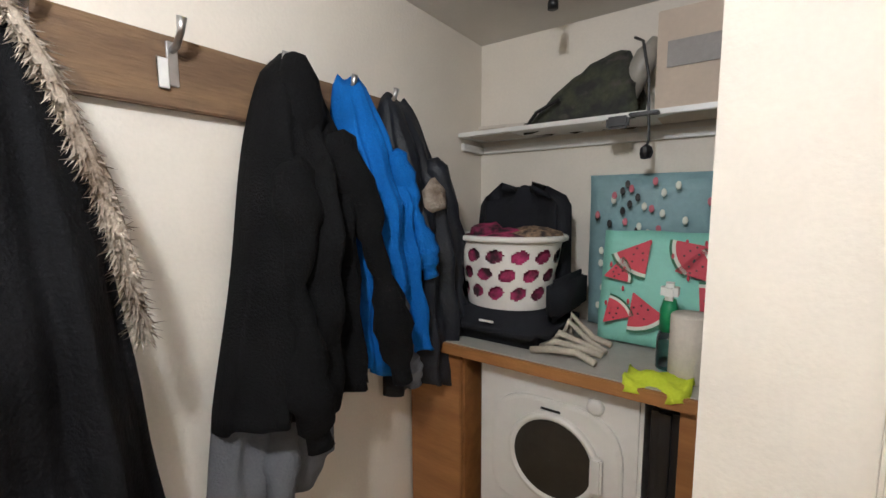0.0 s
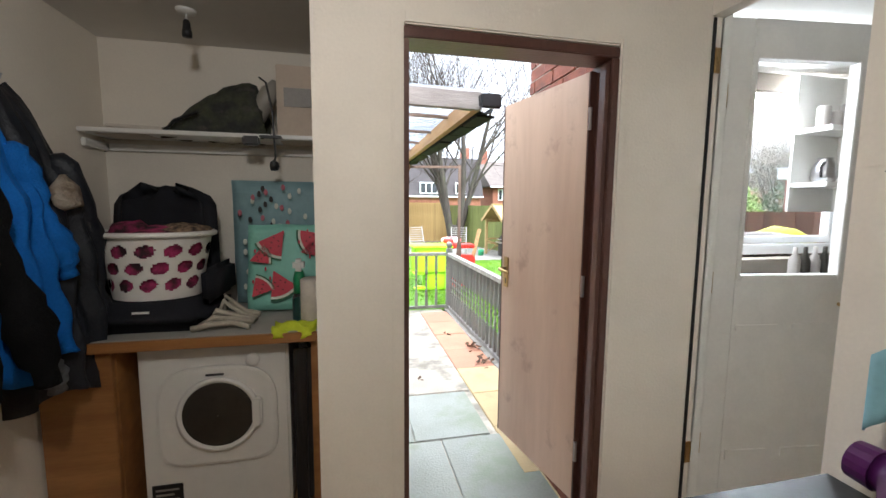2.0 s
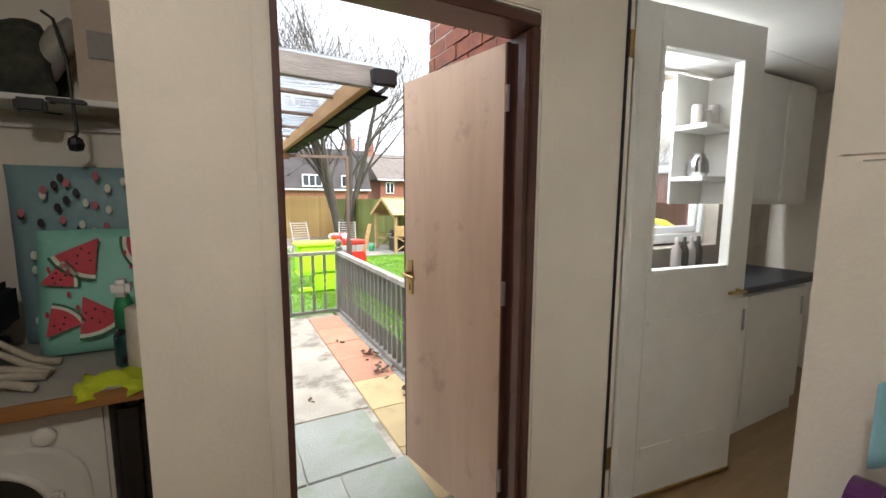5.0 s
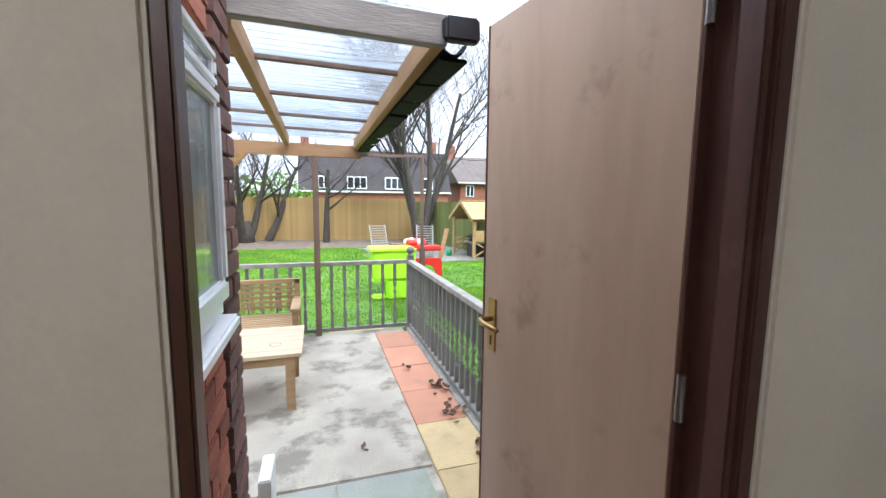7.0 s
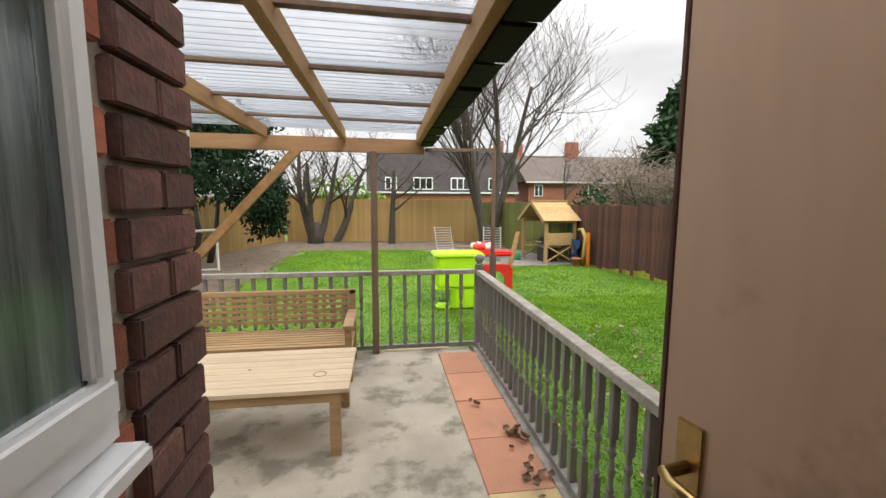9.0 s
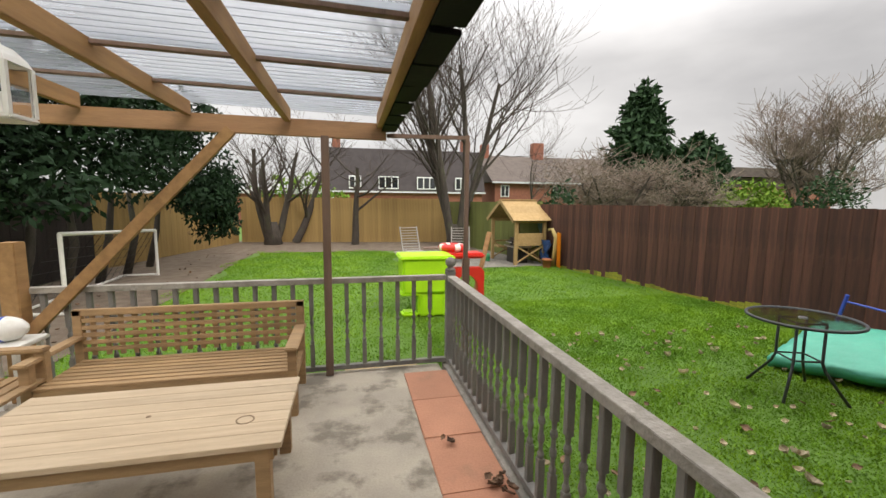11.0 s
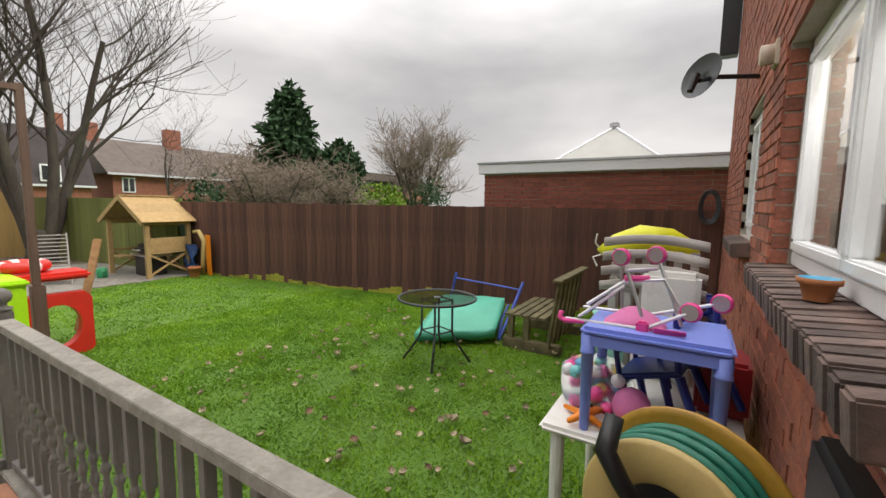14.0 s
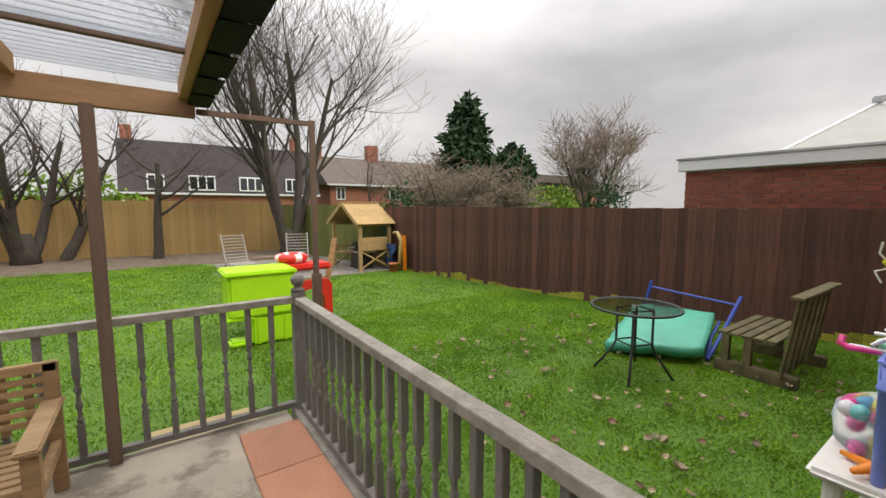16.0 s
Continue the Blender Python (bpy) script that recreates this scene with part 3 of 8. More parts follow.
def railing(name, a, b, gap, label):
    a, b = Vector(a), Vector(b)
    r = tagged(new(name), label, "railing", "patio railing")
    d = (b - a)
    u = d.normalized()
    side = Vector((-u.y, u.x, 0))
    bm = beam(a + Vector((0, 0, 0.855)), b + Vector((0, 0, 0.855)), 0.078, 0.045)
    part("top_rail", wobble(bm, 0.002, 8), RAILTOP, r, "flaking grey handrail")
    part("bottom_rail", beam(a + Vector((0, 0, 0.055)), b + Vector((0, 0, 0.055)), 0.05, 0.04), RAILP, r)
    n = int(d.length / gap)
    for k in range(1, n):
        o = new("baluster", BAL)
        o.parent = r
        o.matrix_basis = Matrix.Translation(a + u * (k * d.length / n)) @ pose(0, 0, 0, 0, 0, math.degrees(math.atan2(u.y, u.x)))
    return r


railing("railing", (1.44, 5.40, -0.015), (1.44, 2.15, -0.015), 0.125, "grey painted timber railing with turned balusters along the lawn")
railing("railing", (1.40, 5.47, -0.015), (-2.1, 5.47, -0.015), 0.148, "grey painted timber railing with turned balusters behind the bench")
npost = thing("newel_post", "grey painted newel post with a ball top", "post", (1.445, 5.47, 0))
part("post", B(1.402, 1.488, 5.428, 5.512, -0.2, 0.9, 0.006), RAILP, npost)
part("finial", lathe([(0.03, 0.98), (0.05, 0.985), (0.05, 0.995), (0.028, 1.005), (0.028, 1.02), (0.045, 1.035), (0.052, 1.06), (0.045, 1.085), (0.022, 1.103), (0.002, 1.107)], 16, (1.445, 5.47, -0.08)), RAILP, npost, smooth=True)
npost2 = thing("newel_post", "grey painted newel post by the house", "post", (1.44, 2.1, 0))
part("post", B(1.397, 1.483, 2.05, 2.13, -0.2, 0.89, 0.006), RAILP, npost2)

# ---- canopy ----
can = tagged(new("patio_canopy"), "timber lean-to canopy with clear corrugated plastic sheets", "canopy")
ZR = lambda x: 2.285 - (x - 0.8) * 0.02


def rafter(x, y0, y1, h=0.11, name="rafter"):
    z = ZR(x) - 0.06
    return part(name, beam((x, y0, z), (x, y1, z), 0.05, h), PINE, can)


rafter(0.79, 2.06, 5.44)
for x in (0.04, -0.70, -1.44, -2.18):
    rafter(x, 2.14, 5.43)
part("front_beam", beam((0.85, 5.465, 2.142), (-2.4, 5.465, 2.17), 0.05, 0.14), PINEX, can)
part("back_beam", beam((0.82, 2.06, 2.225), (-2.4, 2.06, 2.29), 0.05, 0.11), GREYWOOD, can, "grey weathered end beam")
for y in (2.75, 3.45, 4.15, 4.8):
    part("purlin", beam((0.78, y, ZR(0.78) - 0.022), (-2.35, y, ZR(-2.35) - 0.022), 0.04, 0.02), POSTW, can, "thin weathered batten")


def corrugated(y0, y1, x0=-2.4, x1=0.88, lift=0.0):
    bm = bmesh.new()
    n = int((y1 - y0) / 0.0095)
    rows = []
    for k in range(n + 1):
        y = y0 + (y1 - y0) * k / n
        h = 0.009 * math.sin(2 * math.pi * y / 0.076)
        rows.append((bm.verts.new((x0, y, ZR(x0) + h + lift)), bm.verts.new((x1, y, ZR(x1) + h + lift))))
    for a, b in zip(rows, rows[1:]):
        bm.faces.new((a[0], a[1], b[1], b[0]))
    bmesh.ops.solidify(bm, geom=bm.faces[:], thickness=0.0015)
    return bm


for k, (y0, y1) in enumerate(((2.05, 2.82), (2.76, 3.52), (3.44, 4.2), (4.12, 4.88), (4.78, 5.56))):
    o = part("roof_sheet", corrugated(y0, y1, lift=0.012 + 0.005 * (k % 2)), POLY, can, "clear corrugated plastic sheet", True)
    o.visible_shadow = False
gut = thing("gutter", "dark plastic gutter with lapped black lining along the canopy", "gutter", (0.93, 3.8, 2.2))
bm = bmesh.new()
pr = [(0.055 * math.cos(a), 0.055 * math.sin(a)) for a in [math.pi + k * math.pi / 8 for k in range(9)]]
bm = sheet([[(0.87 + px, y, 2.215 + pz) for px, pz in pr] for y in (2.1, 3.2, 4.3, 5.5)])
part("channel", thick(bm, 0.004), GUTTER, gut)
rg = random.Random(3)
for k in range(9):
    y = 2.12 + k * 0.38
    part("lining", wobble(B(0.81, 0.935, y, y + 0.34, 2.14 + rg.uniform(0, 0.015), 2.152 + rg.uniform(0.002, 0.012), 0.003), 0.006, 9, k), GUTTER, gut, "loose dark lining strip")
bm = B(0.80, 0.935, 1.99, 2.06, 2.18, 2.265, 0.01)
part("end_cap", wobble(bm, 0.01, 20), BLACKP, gut, "crumpled black end cap")
part("canopy_post", B(0.30, 0.365, 5.37, 5.435, 0.0, 2.08, 0.004), POSTW, can, "brown weathered post")
part("left_post", B(-1.98, -1.86, 5.33, 5.45, 0.0, 1.22, 0.006), PINE, can)
part("brace", beam((-0.39, 5.42, 2.10), (-2.0, 5.40, 0.37), 0.05, 0.085), PINE, can, "sloping timber brace")
swing = tagged(new("washing_line_pole"), "thin weathered pole with a horizontal arm at the canopy corner", "pole")
part("pole", B(1.595, 1.66, 5.56, 5.62, -0.25, 1.0, 0.005), POSTW, swing)
part("upright", B(1.605, 1.645, 5.575, 5.61, 1.0, 2.17, 0.004), POSTW, swing)
part("arm", beam((1.635, 5.59, 2.145), (0.86, 5.5, 2.12), 0.03, 0.035), POSTW, swing)


# ---- fences ----
def fence(name, a, b, z0, z1, material, label, board=0.125, foot=None, thick_=0.02, lap=0.005, seed=1, posts=2.4):
    a, b = Vector((*a, 0)), Vector((*b, 0))
    d = b - a
    u = d.normalized()
    f = tagged(new(name), label, "fence", kind=S)
    rot = math.degrees(math.atan2(u.y, u.x))
    n = max(1, int(d.length / board))
    w = d.length / n
    full = mesh_of("board", B(-w / 2 + 0.002, w / 2 + 0.004, -thick_ / 2, thick_ / 2, 0, z1 - z0, 0.003), material)
    low = mesh_of("moss_foot", B(-w / 2 + 0.003, w / 2, -thick_ / 2 - 0.004, thick_ / 2 + 0.004, 0, 0.34, 0.003), foot) if foot else None
    r = random.Random(seed)
    for k in range(n):
        p = a + u * (w * (k + 0.5))
        o = new("board", full)
        o.parent = f
        side = (k % 2) * lap
        o.matrix_basis = pose(p.x, p.y, z0 + r.uniform(-0.006, 0.006), 0, 0, rot + r.uniform(-0.8, 0.8)) @ Matrix.Translation((0, side, 0))
        if low and r.random() < 0.93:
            m = new("moss_foot", low)
            m.parent = f
            s = r.uniform(0.7, 1.0) * (0.12 + 0.6 * abs(noise.noise(Vector((k * 0.13, seed, 0)))) + 0.3 * max(0, math.sin(k * 0.21)))
            m.matrix_basis = o.matrix_basis @ Matrix.Diagonal((1, 1, s, 1))
    for k in range(int(d.length / posts) + 1):
        p = a + u * min(d.length, k * posts)
        part("fence_post", box(bmesh.new(), -0.045, 0.045, -0.12, -0.03, z0, z1 + 0.03, 0.006, pose(p.x, p.y, 0, 0, 0, rot)), material, f)
    part("gravel_board", box(bmesh.new(), 0, d.length, -0.028, -0.012, z0 - 0.02, z0 + 0.06, 0.003, pose(a.x, a.y, 0, 0, 0, rot)), material, f)
    return f


fence("fence_east", (7.98, 1.95), (5.98, 12.9), LAWN, 1.50, BROWNFENCE, "dark brown stained close-board fence with mossy foot", 0.125, MOSS, seed=2)
fence("fence_green", (5.95, 13.0), (4.75, 19.2), LAWN, 1.56, GREENFENCE, "greenish algae-covered board fence behind the play shelter", 0.14, seed=3)
fence("fence_north", (4.7, 19.3), (-3.9, 20.4), LAWN, 1.68, TANFENCE, "new honey-coloured close-board fence", 0.12, seed=4)
fence("fence_west", (-4.0, 20.3), (-5.6, 13.4), LAWN, 1.72, TANFENCE, "honey-coloured fence return beside the trees", 0.13, seed=5)
fence("fence_dark", (-5.6, 13.4), (-5.9, 3.0), LAWN, 1.95, DARKFENCE, "very dark board fence behind the hedge", 0.15, seed=6)


# ---- bench and coffee table on the patio ----
bench = thing("garden_bench", "slatted hardwood garden bench with lattice back", "bench", (-0.7, 5.1, 0))
BX0, BX1 = -1.54, 0.1
for x in (BX0 + 0.03, BX1 - 0.03):
    part("front_leg", B(x - 0.03, x + 0.03, 4.66, 4.72, 0, 0.55, 0.004), TEAK, bench)
    bm = B(x - 0.03, x + 0.03, 5.2, 5.25, 0, 0.8, 0.004)
    part("back_leg", bm, TEAK, bench)
    part("armrest", wobble(B(x - 0.045, x + 0.045, 4.62, 5.24, 0.55, 0.58, 0.008), 0.002, 5), TEAK, bench)
    part("side_rail", B(x - 0.02, x + 0.02, 4.72, 5.2, 0.27, 0.33, 0.003), TEAK, bench)
part("seat_rail", B(BX0 + 0.06, BX1 - 0.06, 4.67, 4.71, 0.27, 0.36, 0.003), TEAK, bench)
for k in range(8):
    y = 4.67 + k * 0.066
    part("seat_slat", B(BX0 + 0.06, BX1 - 0.06, y, y + 0.05, 0.362, 0.382, 0.003), TEAK, bench)
part("top_back_rail", B(BX0, BX1, 5.2, 5.245, 0.745, 0.8, 0.006), TEAK, bench)
for k in range(5):
    z = 0.44 + k * 0.062
    part("back_slat", B(BX0 + 0.06, BX1 - 0.06, 5.205, 5.217, z, z + 0.036, 0.002), TEAK, bench)
for k in range(16):
    x = BX0 + 0.12 + k * (BX1 - BX0 - 0.24) / 15
    part("back_upright", B(x - 0.018, x + 0.018, 5.221, 5.233, 0.4, 0.745, 0.002), TEAK, bench)
bench.matrix_basis = Matrix.Translation((-0.66, 5.15, 0)) @ Matrix.Diagonal((1, 1, 0.9, 1))

ctable = thing("coffee_table", "low square bleached wooden patio table with ring stains", "table", (-0.5, 4.0, 0))
TX0, TX1, TY0, TY1 = -1.2, 0.205, 3.62, 4.345
for k in range(7):
    y0 = TY0 + k * (TY1 - TY0) / 7
    part("top_plank", B(TX0, TX1, y0, y0 + (TY1 - TY0) / 7 - 0.0015, 0.425, 0.452, 0.002), TABLEW, ctable)
part("apron", B(TX0 + 0.04, TX1 - 0.04, TY0 + 0.03, TY0 + 0.055, 0.355, 0.425), TEAK, ctable)
part("apron", B(TX0 + 0.04, TX1 - 0.04, TY1 - 0.055, TY1 - 0.03, 0.355, 0.425), TEAK, ctable)
part("apron", B(TX0 + 0.03, TX0 + 0.055, TY0 + 0.06, TY1 - 0.06, 0.355, 0.425), TEAK, ctable)
part("apron", B(TX1 - 0.055, TX1 - 0.03, TY0 + 0.06, TY1 - 0.06, 0.355, 0.425), TEAK, ctable)
for x in (TX0 + 0.02, TX1 - 0.12):
    for y in (TY0 + 0.02, TY1 - 0.085):
        part("leg", B(x, x + 0.065, y, y + 0.065, 0, 0.424, 0.003), TEAK, ctable)
CUPRING = shade("cup_ring_mark", (0.24, 0.16, 0.09), 0.8)
bm = lathe([(0.036, 0), (0.044, 0), (0.044, 0.0012), (0.036, 0.0012), (0.036, 0)], 28, (0.0, 3.86, 0.4522), cap=False)
part("ring_stain", bm, CUPRING, ctable)
part("knot", lathe([(0.001, 0), (0.012, 0), (0.012, 0.001), (0.001, 0.001)], 12, (-0.48, 3.99, 0.4522)), CUPRING, ctable)


# ---- trees ----
def tree(name, base, height, radius, label, seed, spread=0.5, levels=4, stems=1, kids=4, twig=TWIG, up=0.35, first=0.25, lean=(0, 0), stem_spread=0.25, n0=7, tmin=0.0045):
    r = random.Random(seed)
    trunk, twigs = bmesh.new(), bmesh.new()

    def grow(bm_level, p, d, length, rad, level):
        pts, rads = [p.copy()], [rad]
        steps = 5 if level < 2 else 3
        q, v = p.copy(), d.normalized()
        for s in range(steps):
            v = (v + Vector((r.uniform(-1, 1), r.uniform(-1, 1), r.uniform(-0.5, 1))) * 0.13 + Vector((0, 0, up * 0.22))).normalized()
            q = q + v * (length / steps)
            pts.append(q.copy())
            rads.append(rad * (1 - 0.62 * (s + 1) / steps))
        bm = trunk if level < 2 else twigs
        tube(bm, pts, [max(x, tmin) for x in rads], n0 if level == 0 else (5 if level == 1 else 3), caps=False)
        if level >= levels:
            return
        for k in range(kids + (2 if level == 0 else r.randint(0, 2))):
            f = r.uniform(first if level == 0 else 0.2, 1.0)
            i = min(steps - 1, int(f * steps))
            w = f * steps - i
            pp = pts[i].lerp(pts[i + 1], min(1, w))
            base_dir = (pts[i + 1] - pts[i]).normalized()
            ax = Vector((r.uniform(-1, 1), r.uniform(-1, 1), r.uniform(-0.3, 0.6))).normalized()
            nd = (base_dir * (1 - spread) + ax * (spread + 0.15)).normalized()
            grow(bm_level, pp, nd, length * r.uniform(0.45, 0.7), max(rads[i] * r.uniform(0.34, 0.5), 0.005), level + 1)

    for s in range(stems):
        a = 2 * math.pi * s / max(1, stems) + r.uniform(0, 1)
        d = Vector((math.cos(a) * stem_spread + lean[0], math.sin(a) * stem_spread + lean[1], 1)) if stems > 1 else Vector((lean[0], lean[1], 1))
        grow(0, Vector(base) + Vector((math.cos(a), math.sin(a), 0)) * (radius * 0.5 if stems > 1 else 0), d, height * r.uniform(0.8, 1.0) * 0.72, radius * (0.8 if stems > 1 else 1), 0)
    th = thing(name, label, "tree", base)
    if stems > 1:
        tube(trunk, [Vector(base) + Vector((0, 0, -0.1)), Vector(base) + Vector((0, 0, 0.45)), Vector(base) + Vector((0, 0, 0.9))], [radius * 1.9, radius * 1.5, radius * 0.9], 9)
    part("trunk", trunk, BARK, th, smooth=True)
    part("crown", twigs, twig, th, "bare winter twigs")
    return th


def foliage(name, clumps, leaf, count, size, material, label, category, seed, trunkpts=None, drop=0.5, base=(0, 0, 0)):
    """Many small leaf sprays over a set of ellipsoids (centre, radii)."""
    g = np.random.default_rng(seed)
    vs, fs = [], []
    for c, rad in clumps:
        n = int(count * (rad[0] * rad[1] + rad[0] * rad[2] + rad[1] * rad[2]))
        u = g.normal(size=(n, 3))
        u /= np.linalg.norm(u, axis=1)[:, None]
        rr = g.uniform(0.72, 1.06, n)[:, None] + 0.14 * np.sin(u[:, :1] * 9 + u[:, 2:3] * 7)
        p = np.array(c) + u * rr * np.array(rad)
        a = g.normal(size=(n, 3))
        a[:, 2] -= drop
        a /= np.linalg.norm(a, axis=1)[:, None]
        b = np.cross(a, g.normal(size=(n, 3)))
        b /= np.linalg.norm(b, axis=1)[:, None] + 1e-6
        s = size * g.uniform(0.6, 1.4, n)[:, None]
        q = np.stack([p, p + a * s * 0.6 + b * s * 0.28, p + a * s * 1.3, p + a * s * 0.6 - b * s * 0.28], 1).reshape(-1, 3)
        i0 = len(vs)
        vs.extend(q.tolist())
        fs.extend([(i0 + 4 * k, i0 + 4 * k + 1, i0 + 4 * k + 2, i0 + 4 * k + 3) for k in range(n)])
    th = thing(name, label, category, base)
    o = new("crown", raw("crown", vs, fs, material))
    o.parent, o.matrix_parent_inverse = th, th.matrix_basis.inverted()
    if trunkpts:
        for pts, rads in trunkpts:
            part("trunk", T(pts, rads, 7), BARK, th, smooth=True)
    return th


L0 = LAWN
tree("garden_tree", (4.5, 17.2, L0), 9.9, 0.20, "tall bare winter tree with several upright stems", 11, spread=0.44, stems=5, kids=6, levels=3, up=0.42, stem_spread=0.24, tmin=0.0055)
tree("garden_tree", (0.72, 18.7, L0), 4.6, 0.16, "small bare pruned tree before the new fence", 12, spread=0.62, kids=4, levels=3, up=0.25, first=0.4)
tree("garden_tree", (-2.5, 19.3, L0), 5.6, 0.2, "bare forked tree in the corner bed", 13, spread=0.5, stems=3, kids=4, levels=3, stem_spread=0.3)
tree("garden_tree", (-1.7, 19.8, L0), 5.2, 0.17, "bare leaning tree in the corner bed", 14, spread=0.55, kids=4, levels=3, lean=(0.5, 0))
tree("shrub", (13.8, 21.0, L0), 5.4, 0.12, "dense bare thorny shrub behind the fence", 21, spread=0.75, stems=7, kids=6, levels=3, tmin=0.011, twig=THORN, up=0.12, stem_spread=0.9, first=0.15)
tree("shrub", (17.6, 21.5, L0), 4.9, 0.11, "dense bare thorny shrub behind the fence", 22, spread=0.8, stems=7, kids=6, levels=3, tmin=0.011, twig=THORN, up=0.05, stem_spread=1.1, first=0.15)
tree("far_tree", (34, 26, L0), 9.4, 0.22, "broad bare tree beyond the fence", 23, spread=0.55, stems=6, kids=7, levels=3, tmin=0.013, twig=THORN, up=0.35, stem_spread=0.55, first=0.15)
tree("far_tree", (12.4, 27, L0), 6.5, 0.1, "slim bare tree before the brick house", 24, spread=0.5, kids=5, levels=3)


def conifer(base, h, rad, seed, label):
    cl = []
    r = random.Random(seed)
    for k in range(26):
        f = k / 25
        rr = rad * (1 - f) ** 0.55 * r.uniform(0.8, 1.05) + 0.25
        for j in range(3):
            a = r.uniform(0, 6.28)
            cl.append(((base[0] + math.cos(a) * rr * 0.45, base[1] + math.sin(a) * rr * 0.45, base[2] + h * (0.05 + 0.93 * f)), (rr * 0.62, rr * 0.62, h * 0.05)))
    return foliage("conifer", cl, None, 60, 0.42, CONIFER, label, "tree", seed, [([base, (base[0], base[1], base[2] + h * 0.9)], [0.25, 0.05])], base=base)


conifer((20.9, 28, L0), 10.2, 3.1, 31, "tall dark pointed conifer")
conifer((26.4, 28.5, L0), 7.0, 3.3, 32, "lower dark spreading conifer tree")
foliage("bush", [((26.3, 24, 1.6), (2.3, 1.6, 1.5)), ((25.4, 24, 1.2), (1.6, 1.4, 1.2)), ((27.4, 24, 1.3), (1.5, 1.4, 1.3))], None, 150, 0.26, LIMEBUSH, "rounded yellow-green evergreen bush", "bush", 33, base=(26.3, 24, L0))
foliage("bush", [((9.1, 17.5, 1.3), (0.8, 0.7, 1.0))], None, 160, 0.2, CONIFER, "small dark evergreen behind the shelter", "bush", 34, base=(9.1, 17.5, L0))
foliage("bush", [((23, 17, 1.6), (1.2, 1.2, 1.4))], None, 160, 0.2, CONIFER, "dark ivy bush beside the neighbour's wall", "bush", 35, base=(23, 17, L0))
foliage("bush", [((-2.5, 30, 1.6), (3.0, 1.2, 1.6))], None, 80, 0.3, LIMEBUSH, "green hedge beyond the fence", "bush", 36, base=(-2.5, 30, L0))
rh = random.Random(8)
cl = []
for k in range(46):
    y = rh.uniform(7.2, 14.6)
    top = 3.9
    cl.append(((-4.75 + rh.uniform(-0.6, 0.75) + 0.13 * (y - 7), y, rh.uniform(1.35, top)), (rh.uniform(0.5, 0.85), rh.uniform(0.5, 0.9), rh.uniform(0.35, 0.65))))
for k in range(14):
    cl.append(((-3.2 + rh.uniform(-0.3, 0.3), 14.2 + rh.uniform(-0.6, 0.8), rh.uniform(0.75, 2.6)), (0.45, 0.5, 0.45)))
foliage("hedge", cl, None, 430, 0.115, HEDGE, "tall dark evergreen hedge with bare stems", "hedge", 37,
        [([(-4.6, 8.3 + k * 1.1, L0), (-4.4, 8.35 + k * 1.1, 0.7), (-4.5 + 0.2 * (k % 2), 8.4 + k * 1.1, 1.7)], [0.09, 0.07, 0.05]) for k in range(6)], base=(-4.6, 11, L0))


# ---- houses beyond ----
def house_window(h, x, y, z, w, hh):
    f = part("window", B(x - w / 2, x + w / 2, y - 0.06, y + 0.02, z - hh / 2, z + hh / 2, 0.02), UPVC, h)
    n = 2 if w < 1.2 else 3
    for k in range(n):
        a = x - w / 2 + 0.08 + k * (w - 0.08) / n
        part("pane", B(a, a + (w - 0.08) / n - 0.08, y - 0.07, y - 0.055, z - hh / 2 + 0.09, z + hh / 2 - 0.09), DARKPANE, f)


hs = thing("house", "dark-roofed house with a row of white dormer windows", "house", (5, 35, L0))
part("wall", B(-0.6, 10.8, 33.2, 40, L0, 2.35), FARBRICK, hs)
bm = bmesh.new()
v = [bm.verts.new(p) for p in ((-0.9, 33.0, 2.3), (11.0, 33.0, 2.3), (11.0, 34.6, 5.6), (-0.9, 34.6, 5.6), (-0.9, 40.2, 2.3), (11.0, 40.2, 2.3), (11.0, 38.4, 5.6), (-0.9, 38.4, 5.6))]
for f in ((0, 1, 2, 3), (5, 4, 7, 6), (3, 2, 6, 7), (0, 3, 7, 4), (1, 5, 6, 2), (0, 4, 5, 1)):
    bm.faces.new([v[i] for i in f])
part("roof", bm, ROOFDARK, hs, "dark tiled mansard roof")
for x, w in ((0.95, 0.9), (3.4, 1.5), (6.3, 1.5), (9.0, 0.9)):
    house_window(hs, x, 33.05, 2.95, w, 0.95)
part("eave", B(-0.9, 11.0, 32.9, 33.1, 2.2, 2.32), FASCIA, hs)
part("chimney", B(9.6, 10.3, 35, 35.7, 5.3, 6.6, 0.02), FARBRICK, hs)
part("chimney", B(-0.7, -0.1, 35, 35.7, 5.3, 6.5, 0.02), FARBRICK, hs)
hb = thing("house", "red brick house with brown tiled roof and white windows", "house", (19, 38, L0))
part("wall", B(12.9, 28, 36, 44, L0, 3.4), FARBRICK, hb)
bm = bmesh.new()
v = [bm.verts.new(p) for p in ((12.5, 35.6, 3.3), (28.4, 35.6, 3.3), (28.4, 40, 6.0), (12.5, 40, 6.0), (12.5, 44.4, 3.3), (28.4, 44.4, 3.3))]
for f in ((0, 1, 2, 3), (5, 4, 3, 2), (0, 3, 4), (1, 5, 2), (0, 4, 5, 1)):
    bm.faces.new([v[i] for i in f])
part("roof", bm, ROOFBROWN, hb, "brown tiled pitched roof")
part("eave", B(12.5, 28.4, 35.5, 35.62, 3.2, 3.34), FASCIA, hb)
for x in (13.8, 19.2, 22.3, 26.0):
    house_window(hb, x, 35.98, 2.55, 1.6 if x > 14 else 0.8, 1.05)
